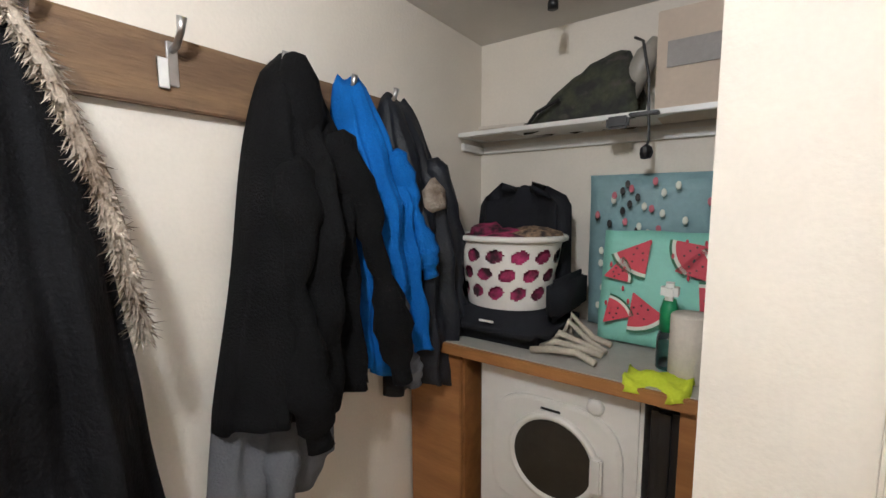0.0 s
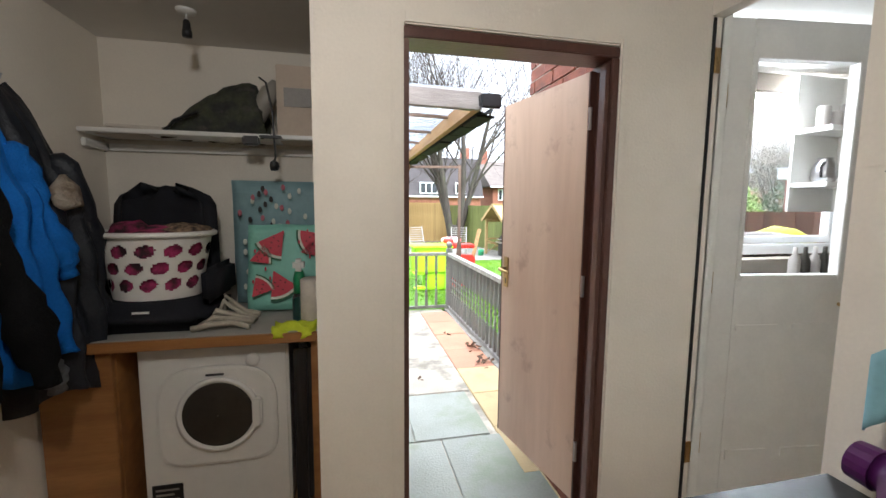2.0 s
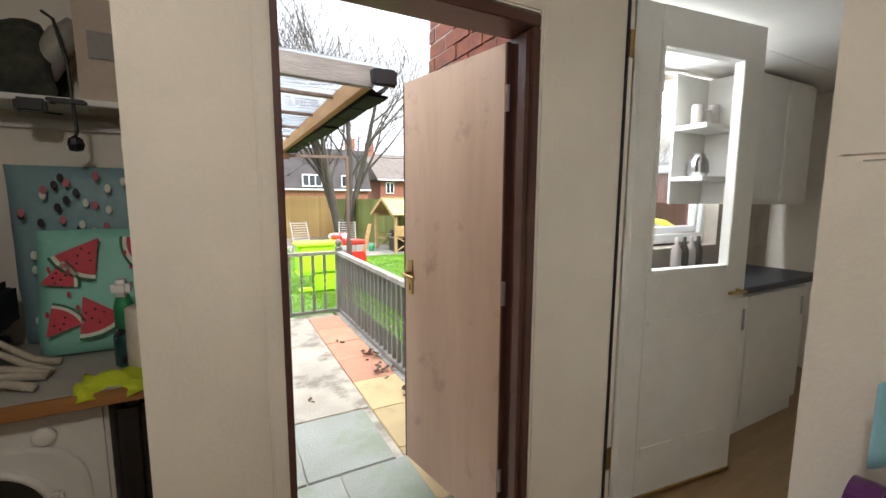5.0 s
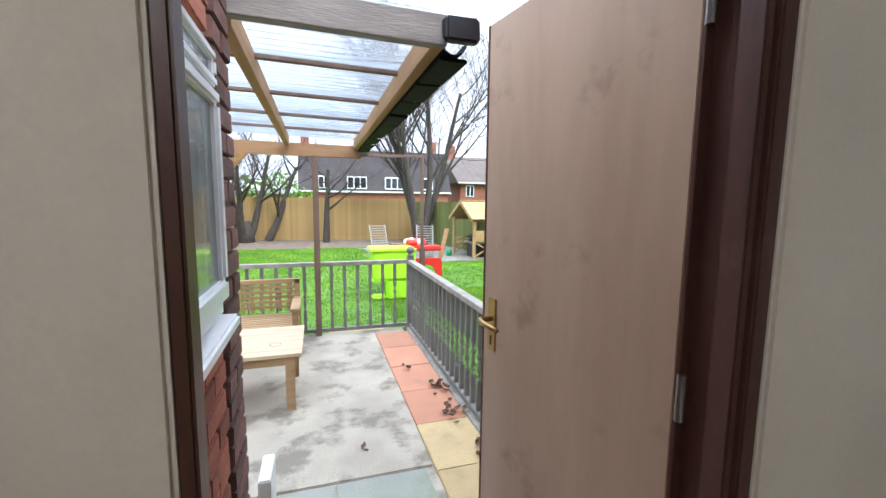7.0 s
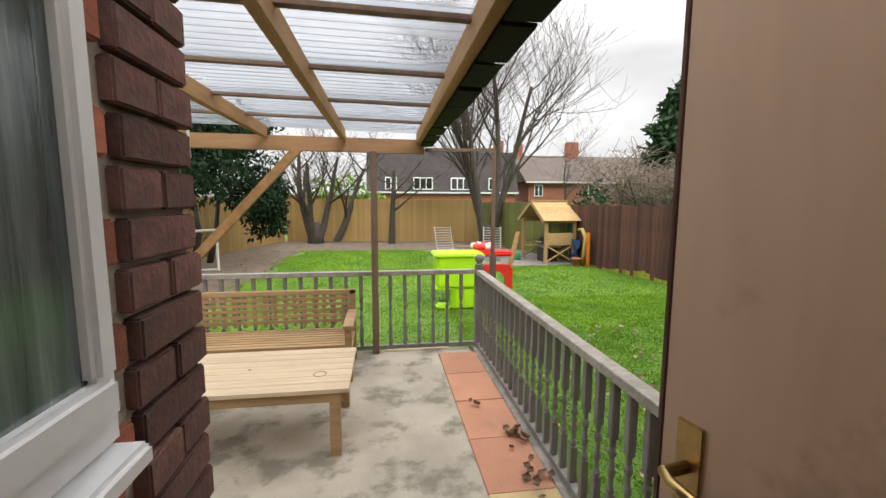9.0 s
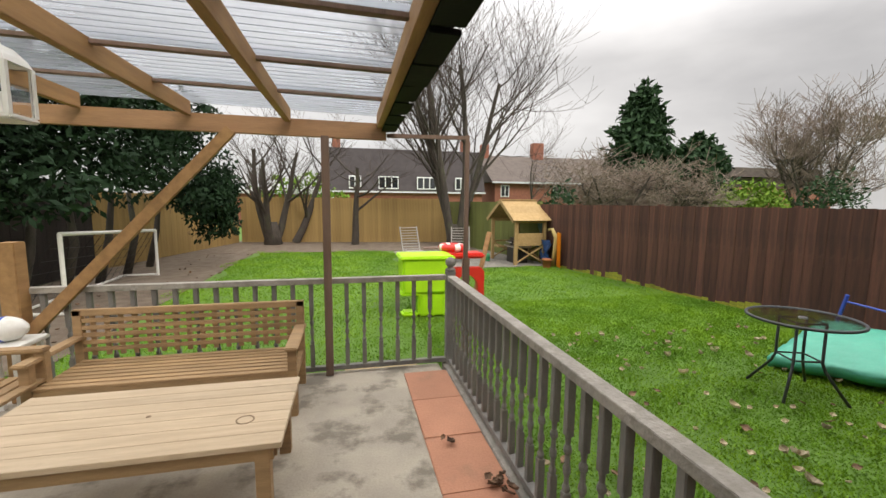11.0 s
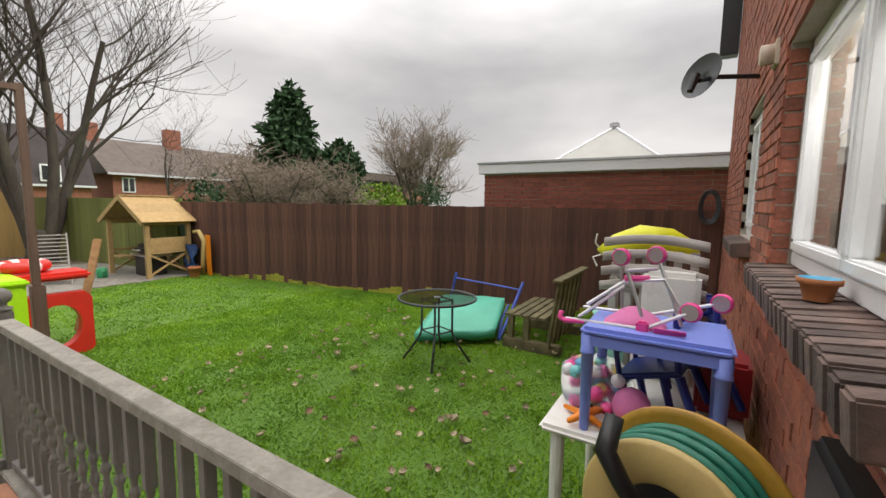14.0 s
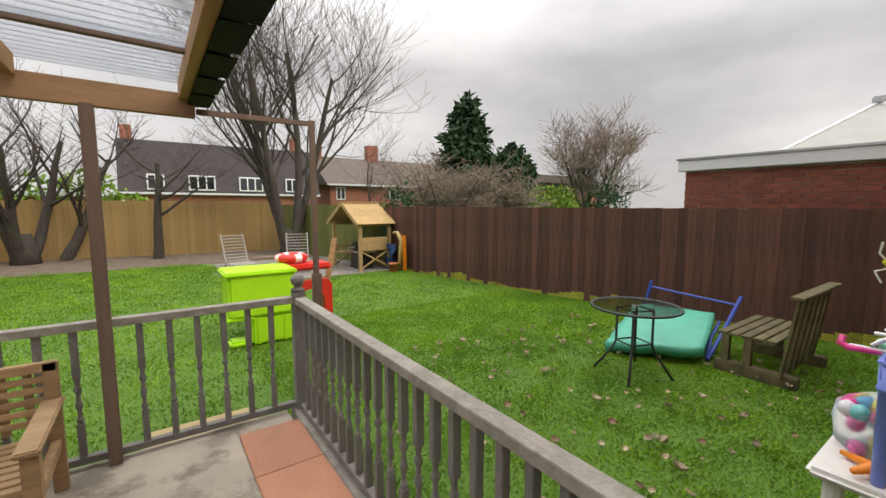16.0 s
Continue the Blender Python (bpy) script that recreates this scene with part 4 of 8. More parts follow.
part("chimney", B(18.0, 19.1, 39.5, 40.3, 5.6, 7.3, 0.03), FARBRICK, hb)
part("chimney", B(12.8, 13.5, 39.5, 40.3, 5.6, 7.0, 0.03), FARBRICK, hb)
hf = thing("house", "distant house with brown roof and chimneys", "house", (50, 42, L0))
part("wall", B(38, 60, 42, 50, L0, 3.6), FARBRICK, hf)
part("roof", B(37.6, 60.4, 41.6, 50.4, 3.6, 6.0, 1.2), ROOFBROWN, hf)
hg = thing("garage", "low pale-roofed garage beyond the corner trees", "garage", (-5, 30, L0))
part("wall", B(-9, -0.9, 31.5, 36, L0, 2.0), FARBRICK, hg)
part("roof", B(-9.2, -0.7, 31.2, 36.2, 2.0, 2.25), FASCIA, hg)

# ---- neighbour's extension ----
nb = thing("neighbour_extension", "neighbour's red brick extension with white fascia and pale hipped roof", "extension", (10, 4, L0))
NX = 8.12
part("wall", B(NX + 0.012, 14, 1.9, 5.82, L0, 2.12), MORTAR, nb)
part("fascia", B(NX - 0.08, 14.1, 1.88, 5.92, 2.12, 2.30, 0.01), FASCIA, nb, "white painted fascia board")
part("roof_edge", B(NX - 0.1, 14.1, 1.88, 5.94, 2.30, 2.335, 0.005), STEEL, nb, "grey felt edge")
bm = bmesh.new()
v = [bm.verts.new(p) for p in ((9.6, 2.75, 2.34), (13.6, 2.75, 2.34), (13.6, 5.2, 2.34), (9.6, 5.2, 2.34), (11.3, 4.05, 3.38))]
for f in ((0, 1, 4), (1, 2, 4), (2, 3, 4), (3, 0, 4), (3, 2, 1, 0)):
    bm.faces.new([v[i] for i in f])
lan = part("roof_lantern", bm, ROOFPALE, nb, "pale hipped roof lantern")
part("finial", B(11.2, 11.4, 3.95, 4.15, 3.36, 3.48, 0.02), STEEL, lan)
for p in ((9.6, 2.75, 2.34), (9.6, 5.2, 2.34), (13.6, 5.2, 2.34), (13.6, 2.75, 2.34)):
    part("hip_bar", T([p, (11.3, 4.05, 3.39)], 0.035, 6), FASCIA, lan)


# ---- coats on the rack ----
RACKW = shade("old_rack_board", (0.22, 0.135, 0.07), 0.75, vary=0.25, scale=5, fine=35, bump=0.4, stretch=(4, 0.5, 4), second=(0.15, 0.09, 0.05), stain=0.5, stain_color=(0.09, 0.06, 0.04), stain_scale=6, stain_at=0.55)
CHARCOAL = shade("charcoal_wool", (0.007, 0.007, 0.0075), 0.95, vary=0.3, scale=8, fine=160, bump=0.5, spec=0.15)
GREYJERSEY = shade("grey_jersey", (0.16, 0.165, 0.18), 0.95, vary=0.15, scale=8, fine=160, bump=0.4, spec=0.15)
BLUECLOTH = shade("blue_fleece", (0.012, 0.14, 0.50), 0.85, vary=0.2, scale=7, fine=140, bump=0.4, spec=0.2)
NAVYCOAT = shade("navy_nylon", (0.008, 0.011, 0.018), 0.55, vary=0.3, scale=9, fine=90, bump=0.3)
BLACKFUR = shade("black_parka", (0.005, 0.005, 0.006), 0.9, vary=0.3, scale=8, fine=120, bump=0.5, spec=0.2)
FURTRIM = shade("cream_fur_lining", (0.44, 0.38, 0.31), 0.95, vary=0.25, scale=14, fine=90, bump=0.8, second=(0.16, 0.115, 0.08))
rack = thing("coat_rack", "old brown board with metal coat hooks, fixed on the wall", "coat rack", (-1.19, 0.6, 1.88))
part("board", wobble(B(-1.198, -1.172, -0.35, 1.26, 1.80, 1.965, 0.004), 0.002, 4), RACKW, rack)
for y in (-0.05, 0.19, 0.44, 0.70, 0.95, 1.15):
    hk = part("hook", T([(-1.172, y, 1.93), (-1.14, y, 1.935), (-1.115, y, 1.96), (-1.105, y, 1.99)], [0.008, 0.008, 0.008, 0.011], 8), STEEL, rack, "worn metal hook", True)
    part("hook_plate", B(-1.173, -1.166, y - 0.012, y + 0.012, 1.85, 1.95, 0.002), STEEL, hk)
part("price_tag", B(-1.166, -1.162, 0.405, 0.43, 1.84, 1.91, 0.002), WHITE, rack, "small torn paper tag")


def coat(name, y, top, bottom, w0, w1, d, material, label, seed, lean=0.0, x=-1.165, trim=None, skew=0.0):
    """A hanging garment: folded cloth round a hook, narrow at the top, wide at the hem."""
    r = random.Random(seed)
    ph = [r.uniform(0, 6.28) for _ in range(6)]
    nz, na = 26, 44
    rows = []
    for i in range(nz + 1):
        f = i / nz
        z = top + (bottom - top) * f
        e = f ** 0.55
        w = w0 + (w1 - w0) * e
        dd = 0.03 + (d - 0.03) * min(1, f * 2.4) ** 0.7
        row = []
        for k in range(na + 1):
            a = math.pi * k / na
            fold = 1 + 0.15 * e * math.sin(9 * a + ph[0] + 1.2 * f) + 0.08 * e * math.sin(17 * a + ph[1] - 2 * f) + 0.05 * math.sin(5 * f * 6 + ph[2] + 3 * a)
            yy = y + lean * f + skew * f * f - math.cos(a) * w * 0.5 * (1 + 0.05 * math.sin(7 * f + ph[3]))
            xx = x + math.sin(a) ** 0.75 * dd * fold
            zz = z + (0.02 * math.sin(4 * a + ph[4]) if i == nz else 0) + 0.012 * math.sin(3 * a + 5 * f + ph[5])
            row.append((xx, yy, zz))
        rows.append(row)
    bm = sheet(rows)
    th = thing(name, label, "coat", (x, y, bottom))
    part("body", thick(bm, 0.012), material, th, smooth=True)
    return th


def sleeve(th, pts, rad, material, label="", cuff=None):
    n = 22
    c = [Vector(p) for p in pts]

    def at(f):
        i = min(len(c) - 2, int(f * (len(c) - 1)))
        return c[i].lerp(c[i + 1], f * (len(c) - 1) - i)
    bm = T([at(k / n) for k in range(n + 1)], [rad * (0.8 + 0.25 * math.sin(k * 0.5)) * (1.0 if k else 0.6) + 0.006 * math.sin(k * 2.1) for k in range(n + 1)], 12)
    o = part("sleeve", wobble(bm, 0.02, 7), material, th, label, True)
    if cuff:
        a, b = c[-1], c[-1] + (c[-1] - c[-2]).normalized() * 0.06
        part("cuff", T([a, b], [rad * 0.82, rad * 0.78], 12), cuff, o, "grey knitted cuff", True)


c0 = coat("parka", 0.11, 1.95, 0.35, 0.12, 0.54, 0.27, BLACKFUR, "long black parka with cream fur edging, hanging on the rack", 1, lean=-0.02, x=-1.16)


def fur(line, width, count, seed):
    """Matted hair standing off a line: a thin cord with many bent tufts."""
    r_ = random.Random(seed)
    pts = [Vector(p) for p in line]
    bm = wobble(T(pts, [width * 0.55] * len(pts), 10), width * 0.6, 24)
    for _ in range(count):
        f = r_.random() * (len(pts) - 1)
        i = min(int(f), len(pts) - 2)
        p = pts[i].lerp(pts[i + 1], f - i)
        d = Vector((r_.uniform(-0.6, 1), r_.uniform(-1, 1), r_.uniform(-1.5, 0.2))).normalized()
        side = d.orthogonal().normalized() * width * 0.16
        a = p + d * width * 0.3
        tip = p + d * width * r_.uniform(0.9, 1.9) - Vector((0, 0, width * r_.uniform(0.1, 0.7)))
        q = [bm.verts.new(a - side), bm.verts.new(a + side), bm.verts.new(tip)]
        bm.faces.new(q)
    return bm


part("fur_edge", fur([(-1.10, 0.14, 1.96), (-1.02, 0.19, 1.8), (-0.99, 0.235, 1.62), (-0.99, 0.265, 1.46), (-1.0, 0.285, 1.33)], 0.022, 1500, 3), FURTRIM, c0, "matted cream fur edge")
c1 = coat("wool_coat", 0.74, 1.985, 1.0, 0.10, 0.45, 0.21, CHARCOAL, "charcoal wool coat with hood hanging on the rack", 2, lean=-0.04)
part("hood", wobble(lathe([(0.01, 0.0), (0.035, -0.01), (0.06, -0.07), (0.075, -0.18), (0.05, -0.28)], 16, (-1.10, 0.73, 1.995)), 0.02, 8), CHARCOAL, c1, smooth=True)
sleeve(c1, [(-1.05, 0.80, 1.78), (-0.97, 0.87, 1.5), (-0.94, 0.93, 1.22), (-0.93, 0.96, 1.0)], 0.06, CHARCOAL, "", None)
sleeve(c1, [(-1.04, 0.66, 1.7), (-0.98, 0.62, 1.4), (-0.95, 0.62, 1.1), (-0.94, 0.64, 0.92)], 0.055, CHARCOAL)
c2 = coat("grey_jacket", 0.70, 1.5, 0.74, 0.1, 0.44, 0.07, GREYJERSEY, "grey jersey jacket hanging under the wool coat", 3, lean=-0.06)
sleeve(c2, [(-1.11, 0.66, 1.3), (-1.10, 0.63, 1.0), (-1.05, 0.58, 0.66)], 0.045, GREYJERSEY)
sleeve(c2, [(-1.02, 1.0, 1.3), (-0.99, 1.05, 1.05), (-0.98, 1.07, 0.93)], 0.045, GREYJERSEY)
c3 = coat("blue_fleece", 0.97, 1.99, 1.02, 0.08, 0.36, 0.19, BLUECLOTH, "bright blue fleece jacket hanging on the rack", 4, lean=0.1)
sleeve(c3, [(-1.03, 1.03, 1.75), (-0.98, 1.12, 1.5), (-0.97, 1.17, 1.3)], 0.045, BLUECLOTH)
c4 = coat("rain_coat", 1.19, 1.97, 0.86, 0.12, 0.40, 0.19, NAVYCOAT, "dark navy rain coat hanging at the end of the rack", 5, lean=0.12)
sleeve(c4, [(-1.03, 1.26, 1.75), (-0.99, 1.36, 1.4), (-1.0, 1.42, 1.05), (-1.02, 1.43, 0.9)], 0.05, NAVYCOAT)
part("fur_patch", wobble(lathe([(0.01, 0), (0.04, 0.01), (0.045, 0.07), (0.01, 0.12)], 12, (-0.98, 1.2, 1.55)), 0.02, 20), FURTRIM, c4, "brown fur edge", True)

# ---- laundry alcove ----
WTOP = shade("grey_worktop", (0.42, 0.41, 0.37), 0.5, vary=0.12, scale=8, fine=120, bump=0.05)
WEDGE = shade("orange_wood_edge", (0.36, 0.165, 0.05), 0.5, vary=0.2, scale=4, fine=35, bump=0.1, stretch=(0.5, 4, 4), second=(0.27, 0.115, 0.035))
ENAMEL = shade("white_enamel", (0.70, 0.68, 0.64), 0.35, vary=0.04, scale=4, fine=30, bump=0.02, stain=0.25, stain_color=(0.5, 0.45, 0.38), stain_scale=3.5, stain_at=0.62)
GREYPL = shade("grey_plastic", (0.34, 0.32, 0.28), 0.4, vary=0.1)
DRUM = shade("dark_drum_glass", (0.03, 0.026, 0.02), 0.3, vary=0.3, scale=6, fine=30, bump=0.05, spec=0.4)
WZ = 1.03
wt = thing("worktop", "grey laminate worktop with orange wooden edge on side panels", "worktop", (-0.6, 1.6, FLOOR))
part("top", B(-1.2, -0.11, 1.285, 1.915, WZ - 0.03, WZ, 0.003), WTOP, wt)
part("edge", B(-1.2, -0.11, 1.265, 1.285, WZ - 0.042, WZ - 0.001, 0.003), WEDGE, wt, "orange wooden edge strip")
part("side_panel", B(-1.185, -0.93, 1.30, 1.325, FLOOR, WZ - 0.045, 0.003), WEDGE, wt, "orange wood side panel")
part("side_panel", B(-0.955, -0.93, 1.33, 1.9, FLOOR, WZ - 0.032, 0.003), WEDGE, wt)
part("end_panel", B(-0.175, -0.115, 1.30, 1.9, FLOOR, WZ - 0.045, 0.003), WEDGE, wt)

wm = thing("washing_machine", "white front-loading washing machine under the worktop", "washing machine", (-0.57, 1.6, FLOOR))
part("body", B(-0.865, -0.275, 1.345, 1.88, FLOOR + 0.01, 0.985, 0.012), ENAMEL, wm)
part("top_lid", B(-0.868, -0.272, 1.34, 1.885, 0.985, 0.997, 0.004), ENAMEL, wm)
bm = bmesh.new()
ring = []
N = 48
for rr, yy in ((0.24, 1.346), (0.238, 1.334), (0.225, 1.331)):
    ring.append([])
    for k in range(N):
        a = 2 * math.pi * k / N
        ca, sa = math.cos(a), math.sin(a)
        q = 6.0 if sa < 0.2 else 3.2
        s = (abs(ca) ** q + abs(sa) ** q) ** (-1 / q)
        ring[-1].append(bm.verts.new((-0.565 + ca * s * rr, yy, 0.665 + sa * s * rr * 0.92)))
for a, b in zip(ring, ring[1:]):
    for k in range(N):
        bm.faces.new((a[k], a[(k + 1) % N], b[(k + 1) % N], b[k]))
bm.faces.new(ring[-1])
bmesh.ops.recalc_face_normals(bm, faces=bm.faces)
part("door_surround", bm, ENAMEL, wm, "raised rounded door panel")
RX = Matrix.Rotation(radians(90), 4, "X")
dr = part("door", lathe([(0.165, 0.0), (0.165, 0.012), (0.16, 0.02), (0.148, 0.02), (0.14, 0.008), (0.001, 0.004)], 40, (-0.56, 1.331, 0.675), RX, cap=False), ENAMEL, wm, "white porthole ring", True)
part("porthole", lathe([(0.141, 0.012), (0.12, 0.016), (0.06, 0.02), (0.001, 0.022)], 40, (-0.56, 1.331, 0.675), RX, cap=False), DRUM, dr, "dark glass bowl", True)
part("door_handle", B(-0.425, -0.385, 1.303, 1.331, 0.61, 0.74, 0.008), ENAMEL, dr)
part("badge", B(-0.605, -0.535, 1.327, 1.331, 0.845, 0.853), BLACKP, wm)
lab = part("label", B(-0.838, -0.72, 1.340, 1.345, 0.285, 0.37), BLACKP, wm, "black printed label")
for k in range(3):
    part("print", B(-0.825, -0.735 - 0.02 * (k % 2), 1.338, 1.3405, 0.30 + 0.022 * k, 0.308 + 0.022 * k), GREYPL, lab)
part("control_dial", lathe([(0.028, 0), (0.028, 0.012), (0.02, 0.018), (0.001, 0.018)], 20, (-0.42, 1.345, 0.9), RX), ENAMEL, wm, smooth=True)
solid("hose_gap_bag", wobble(B(-0.255, -0.185, 1.35, 1.45, FLOOR, 0.95, 0.02), 0.02, 9), BLACKP, "black bag stuffed beside the washing machine", "bag")

sh = thing("wall_shelf", "white painted shelf across the alcove on battens", "shelf", (-0.6, 1.8, 1.87))
part("board", B(-1.19, -0.11, 1.68, 1.915, 1.89, 1.91, 0.003), WHITE, sh)
part("batten", B(-1.198, -1.178, 1.72, 1.915, 1.83, 1.866, 0.003), WHITE, sh)
part("batten", B(-1.17, -0.11, 1.897, 1.917, 1.83, 1.866, 0.003), WHITE, sh)
CARD = shade("pale_card", (0.62, 0.52, 0.42), 0.85, vary=0.08, scale=4, fine=50, bump=0.1)
TAPE = shade("grey_tape", (0.30, 0.28, 0.26), 0.5, vary=0.15)
cb = thing("cardboard_box", "pale cardboard box with grey tape on the shelf", "box", (-0.22, 1.8, 1.888))
part("carton", wobble(B(-0.345, -0.12, 1.70, 1.90, 1.889, 2.25, 0.004), 0.004, 5), CARD, cb)
part("tape", B(-0.31, -0.14, 1.693, 1.698, 2.05, 2.14, 0.001), TAPE, cb)
MESHBAG = shade("dark_mesh_bag", (0.025, 0.027, 0.025), 0.8, vary=0.5, scale=16, fine=50, bump=0.6, second=(0.055, 0.06, 0.035), stain=0.5, stain_color=(0.10, 0.08, 0.075), stain_scale=14, stain_at=0.55)
bg = thing("sports_bag", "slumped dark mesh sports bag on the shelf", "bag", (-0.6, 1.79, 1.888))
rows = []
for i in range(13):
    f = i / 12
    hh = 0.03 + 0.25 * (math.sin(min(1, f * 0.92 + 0.05) * math.pi * 0.62)) ** 1.2 * (1 if f < 0.92 else 0.6)
    rows.append([(-0.88 + 0.47 * f, 1.80 - math.cos(a) * 0.095 * (0.5 + f * 0.6), 1.892 + math.sin(a) * hh) for a in [math.pi * k / 14 for k in range(15)]])
part("body", wobble(thick(sheet(rows), 0.004), 0.02, 16), MESHBAG, bg, smooth=True)
part("strap", T([(-0.86, 1.72, 1.9), (-0.8, 1.70, 1.96), (-0.7, 1.70, 2.0)], 0.008, 6), BLACKP, bg)
part("bottle", lathe([(0.02, 0), (0.045, 0.01), (0.045, 0.16), (0.03, 0.19), (0.02, 0.22), (0.001, 0.225)], 16, (-0.46, 1.77, 1.99), Matrix.Rotation(radians(28), 4, "Y")), GREYPL, bg, "grey drinking bottle", True)
cable = thing("cable_plug", "black cable with plug hanging from the shelf", "cable", (-0.35, 1.67, 1.9))
part("cord", T([(-0.42, 1.7, 2.18), (-0.385, 1.665, 2.15), (-0.36, 1.66, 2.02), (-0.355, 1.66, 1.89), (-0.352, 1.665, 1.80), (-0.36, 1.668, 1.775)], 0.005, 6), BLACKP, cable)
part("plug", wobble(lathe([(0.004, 0.03), (0.02, 0.02), (0.024, 0.0), (0.018, -0.02), (0.001, -0.022)], 10, (-0.36, 1.668, 1.755)), 0.004, 60), BLACKP, cable)
part("adaptor", B(-0.5, -0.42, 1.645, 1.675, 1.85, 1.895, 0.008), BLACKP, cable)
part("clamp", B(-0.42, -0.32, 1.64, 1.68, 1.888, 1.9, 0.003), BLACKP, cable)
PAPER = shade("paper_pile", (0.66, 0.60, 0.52), 0.9, vary=0.1, scale=20, fine=90, bump=0.2)
for k in range(3):
    solid("folded_paper", wobble(box(bmesh.new(), -0.11, 0.11, -0.08, 0.08, 0, 0.014, 0.003, pose(-1.03 + 0.02 * k, 1.79, 1.888 + 0.0145 * k, 0, 0, 8 * k - 6)), 0.003, 9), PAPER, "folded cream paper lying on the shelf", "paper", group="papers on the shelf")
cwire = thing("bare_bulb_holder", "white ceiling bulb holder without a bulb", "light fitting", (-0.72, 1.55, 2.38))
part("rose", lathe([(0.04, 0.0), (0.035, -0.012), (0.005, -0.016)], 20, (-0.66, 1.5, CEILING - 0.042)), WHITE, cwire, smooth=True)
part("flex", T([(-0.66, 1.5, CEILING - 0.05), (-0.66, 1.5, CEILING - 0.09)], 0.004, 6), WHITE, cwire)
part("holder", lathe([(0.008, 0.0), (0.014, -0.01), (0.016, -0.04), (0.019, -0.045), (0.019, -0.07), (0.001, -0.07)], 14, (-0.66, 1.5, CEILING - 0.08)), BLACKP, cwire, smooth=True)

# car seat with the laundry basket in it
SEATF = shade("car_seat_fabric", (0.006, 0.007, 0.012), 0.85, vary=0.3, scale=10, fine=150, bump=0.3)
cs = thing("car_seat", "black child car seat standing on the worktop", "car seat", (-0.85, 1.65, WZ))
bm = bmesh.new()
rows = []
for i in range(15):
    f = i / 14
    w = 0.245 * (1 - 0.12 * f) * (1 if f < 0.85 else math.sqrt(max(0.25, 1 - ((f - 0.85) / 0.15) ** 2 * 0.75)))
    rows.append([(-0.86 + math.cos(a) * w, 1.76 + 0.06 * f + (0.10 if abs(math.cos(a)) < 0.75 else 0.0) * -0.4 - (0.10 * abs(math.cos(a)) ** 3), WZ + 0.02 + 0.60 * f) for a in [math.pi * (1 - k / 16) for k in range(17)]])
part("backrest", thick(sheet(rows), 0.06), SEATF, cs, smooth=True)
bm = box(bmesh.new(), -1.13, -0.60, 1.33, 1.78, WZ + 0.002, WZ + 0.13, 0.05)
part("base", bm, SEATF, cs, smooth=True)
for x in (-1.12, -0.64):
    part("side_wing", B(x, x + 0.055, 1.42, 1.8, WZ + 0.1, WZ + 0.26, 0.025), SEATF, cs, smooth=True)
part("tag", B(-0.86, -0.80, 1.326, 1.331, WZ + 0.095, WZ + 0.103), WHITE, cs)
BASKW = shade("white_basket_plastic", (0.78, 0.76, 0.72), 0.4, vary=0.05, scale=6, fine=40, bump=0.03)
PINKC = shade("pink_black_cloth", (0.42, 0.03, 0.13), 0.9, vary=0.4, scale=18, fine=80, bump=0.4, second=(0.03, 0.01, 0.015))
bk = thing("laundry_basket", "white plastic laundry basket with oval holes, full of clothes", "basket", (-0.81, 1.52, WZ + 0.13))
BC, BZ0, BH = (-0.835, 1.52), WZ + 0.135, 0.275


def bask(a, f):
    r1 = 0.17 + 0.05 * f
    return Vector((BC[0] + math.cos(a) * r1 * 1.0, BC[1] + math.sin(a) * r1 * 0.82, BZ0 + BH * f))


bm = bmesh.new()
NA, NF = 72, 36
holes = []
for row, f in enumerate((0.24, 0.5, 0.76)):
    for k in range(13):
        holes.append((2 * math.pi * (k + 0.5 * (row % 2)) / 13, f))


def in_hole(a, f):
    for ha, hf in holes:
        da = (a - ha + math.pi) % (2 * math.pi) - math.pi
        u, v = da * 0.2, (f - hf) * BH
        u2 = u * 0.94 + v * 0.34
        v2 = -u * 0.34 + v * 0.94
        if (u2 / 0.036) ** 2 + (v2 / 0.025) ** 2 < 1:
            return True
    return False


NA, NF = 150, 44
gv = [[bm.verts.new(bask(2 * math.pi * k / NA, i / NF)) for k in range(NA)] for i in range(NF + 1)]
for i in range(NF):
    for k in range(NA):
        if not in_hole(2 * math.pi * (k + 0.5) / NA, (i + 0.5) / NF):
            bm.faces.new((gv[i][k], gv[i][(k + 1) % NA], gv[i + 1][(k + 1) % NA], gv[i + 1][k]))
bmesh.ops.delete(bm, geom=[v for v in bm.verts if not v.link_faces], context="VERTS")
part("wall", bm, BASKW, bk, smooth=True)
bm = bmesh.new()
tube(bm, [bask(2 * math.pi * k / 48, 1.0) + Vector((math.cos(2 * math.pi * k / 48), math.sin(2 * math.pi * k / 48), 0)) * 0.01 for k in range(49)], 0.012, 8)
part("rim", bm, BASKW, bk, smooth=True)
bm = bmesh.new()
g = [[bm.verts.new(bask(2 * math.pi * k / 40, i / 12) * 1.0) for k in range(40)] for i in range(13)]
for v in bm.verts:
    v.co = Vector((BC[0] + (v.co.x - BC[0]) * 0.93, BC[1] + (v.co.y - BC[1]) * 0.93, v.co.z))
for i in range(12):
    for k in range(40):
        bm.faces.new((g[i][k], g[i][(k + 1) % 40], g[i + 1][(k + 1) % 40], g[i + 1][k]))
top = bm.verts.new((BC[0], BC[1], BZ0 + BH + 0.03))
for k in range(40):
    bm.faces.new((g[12][k], g[12][(k + 1) % 40], top))
bm.faces.new(g[0][::-1])
laund = tagged(new("laundry", mesh_of("laundry", wobble(bm, 0.012, 14), PINKC, True)), "crumpled pink and black clothes heaped in the basket", "clothes")
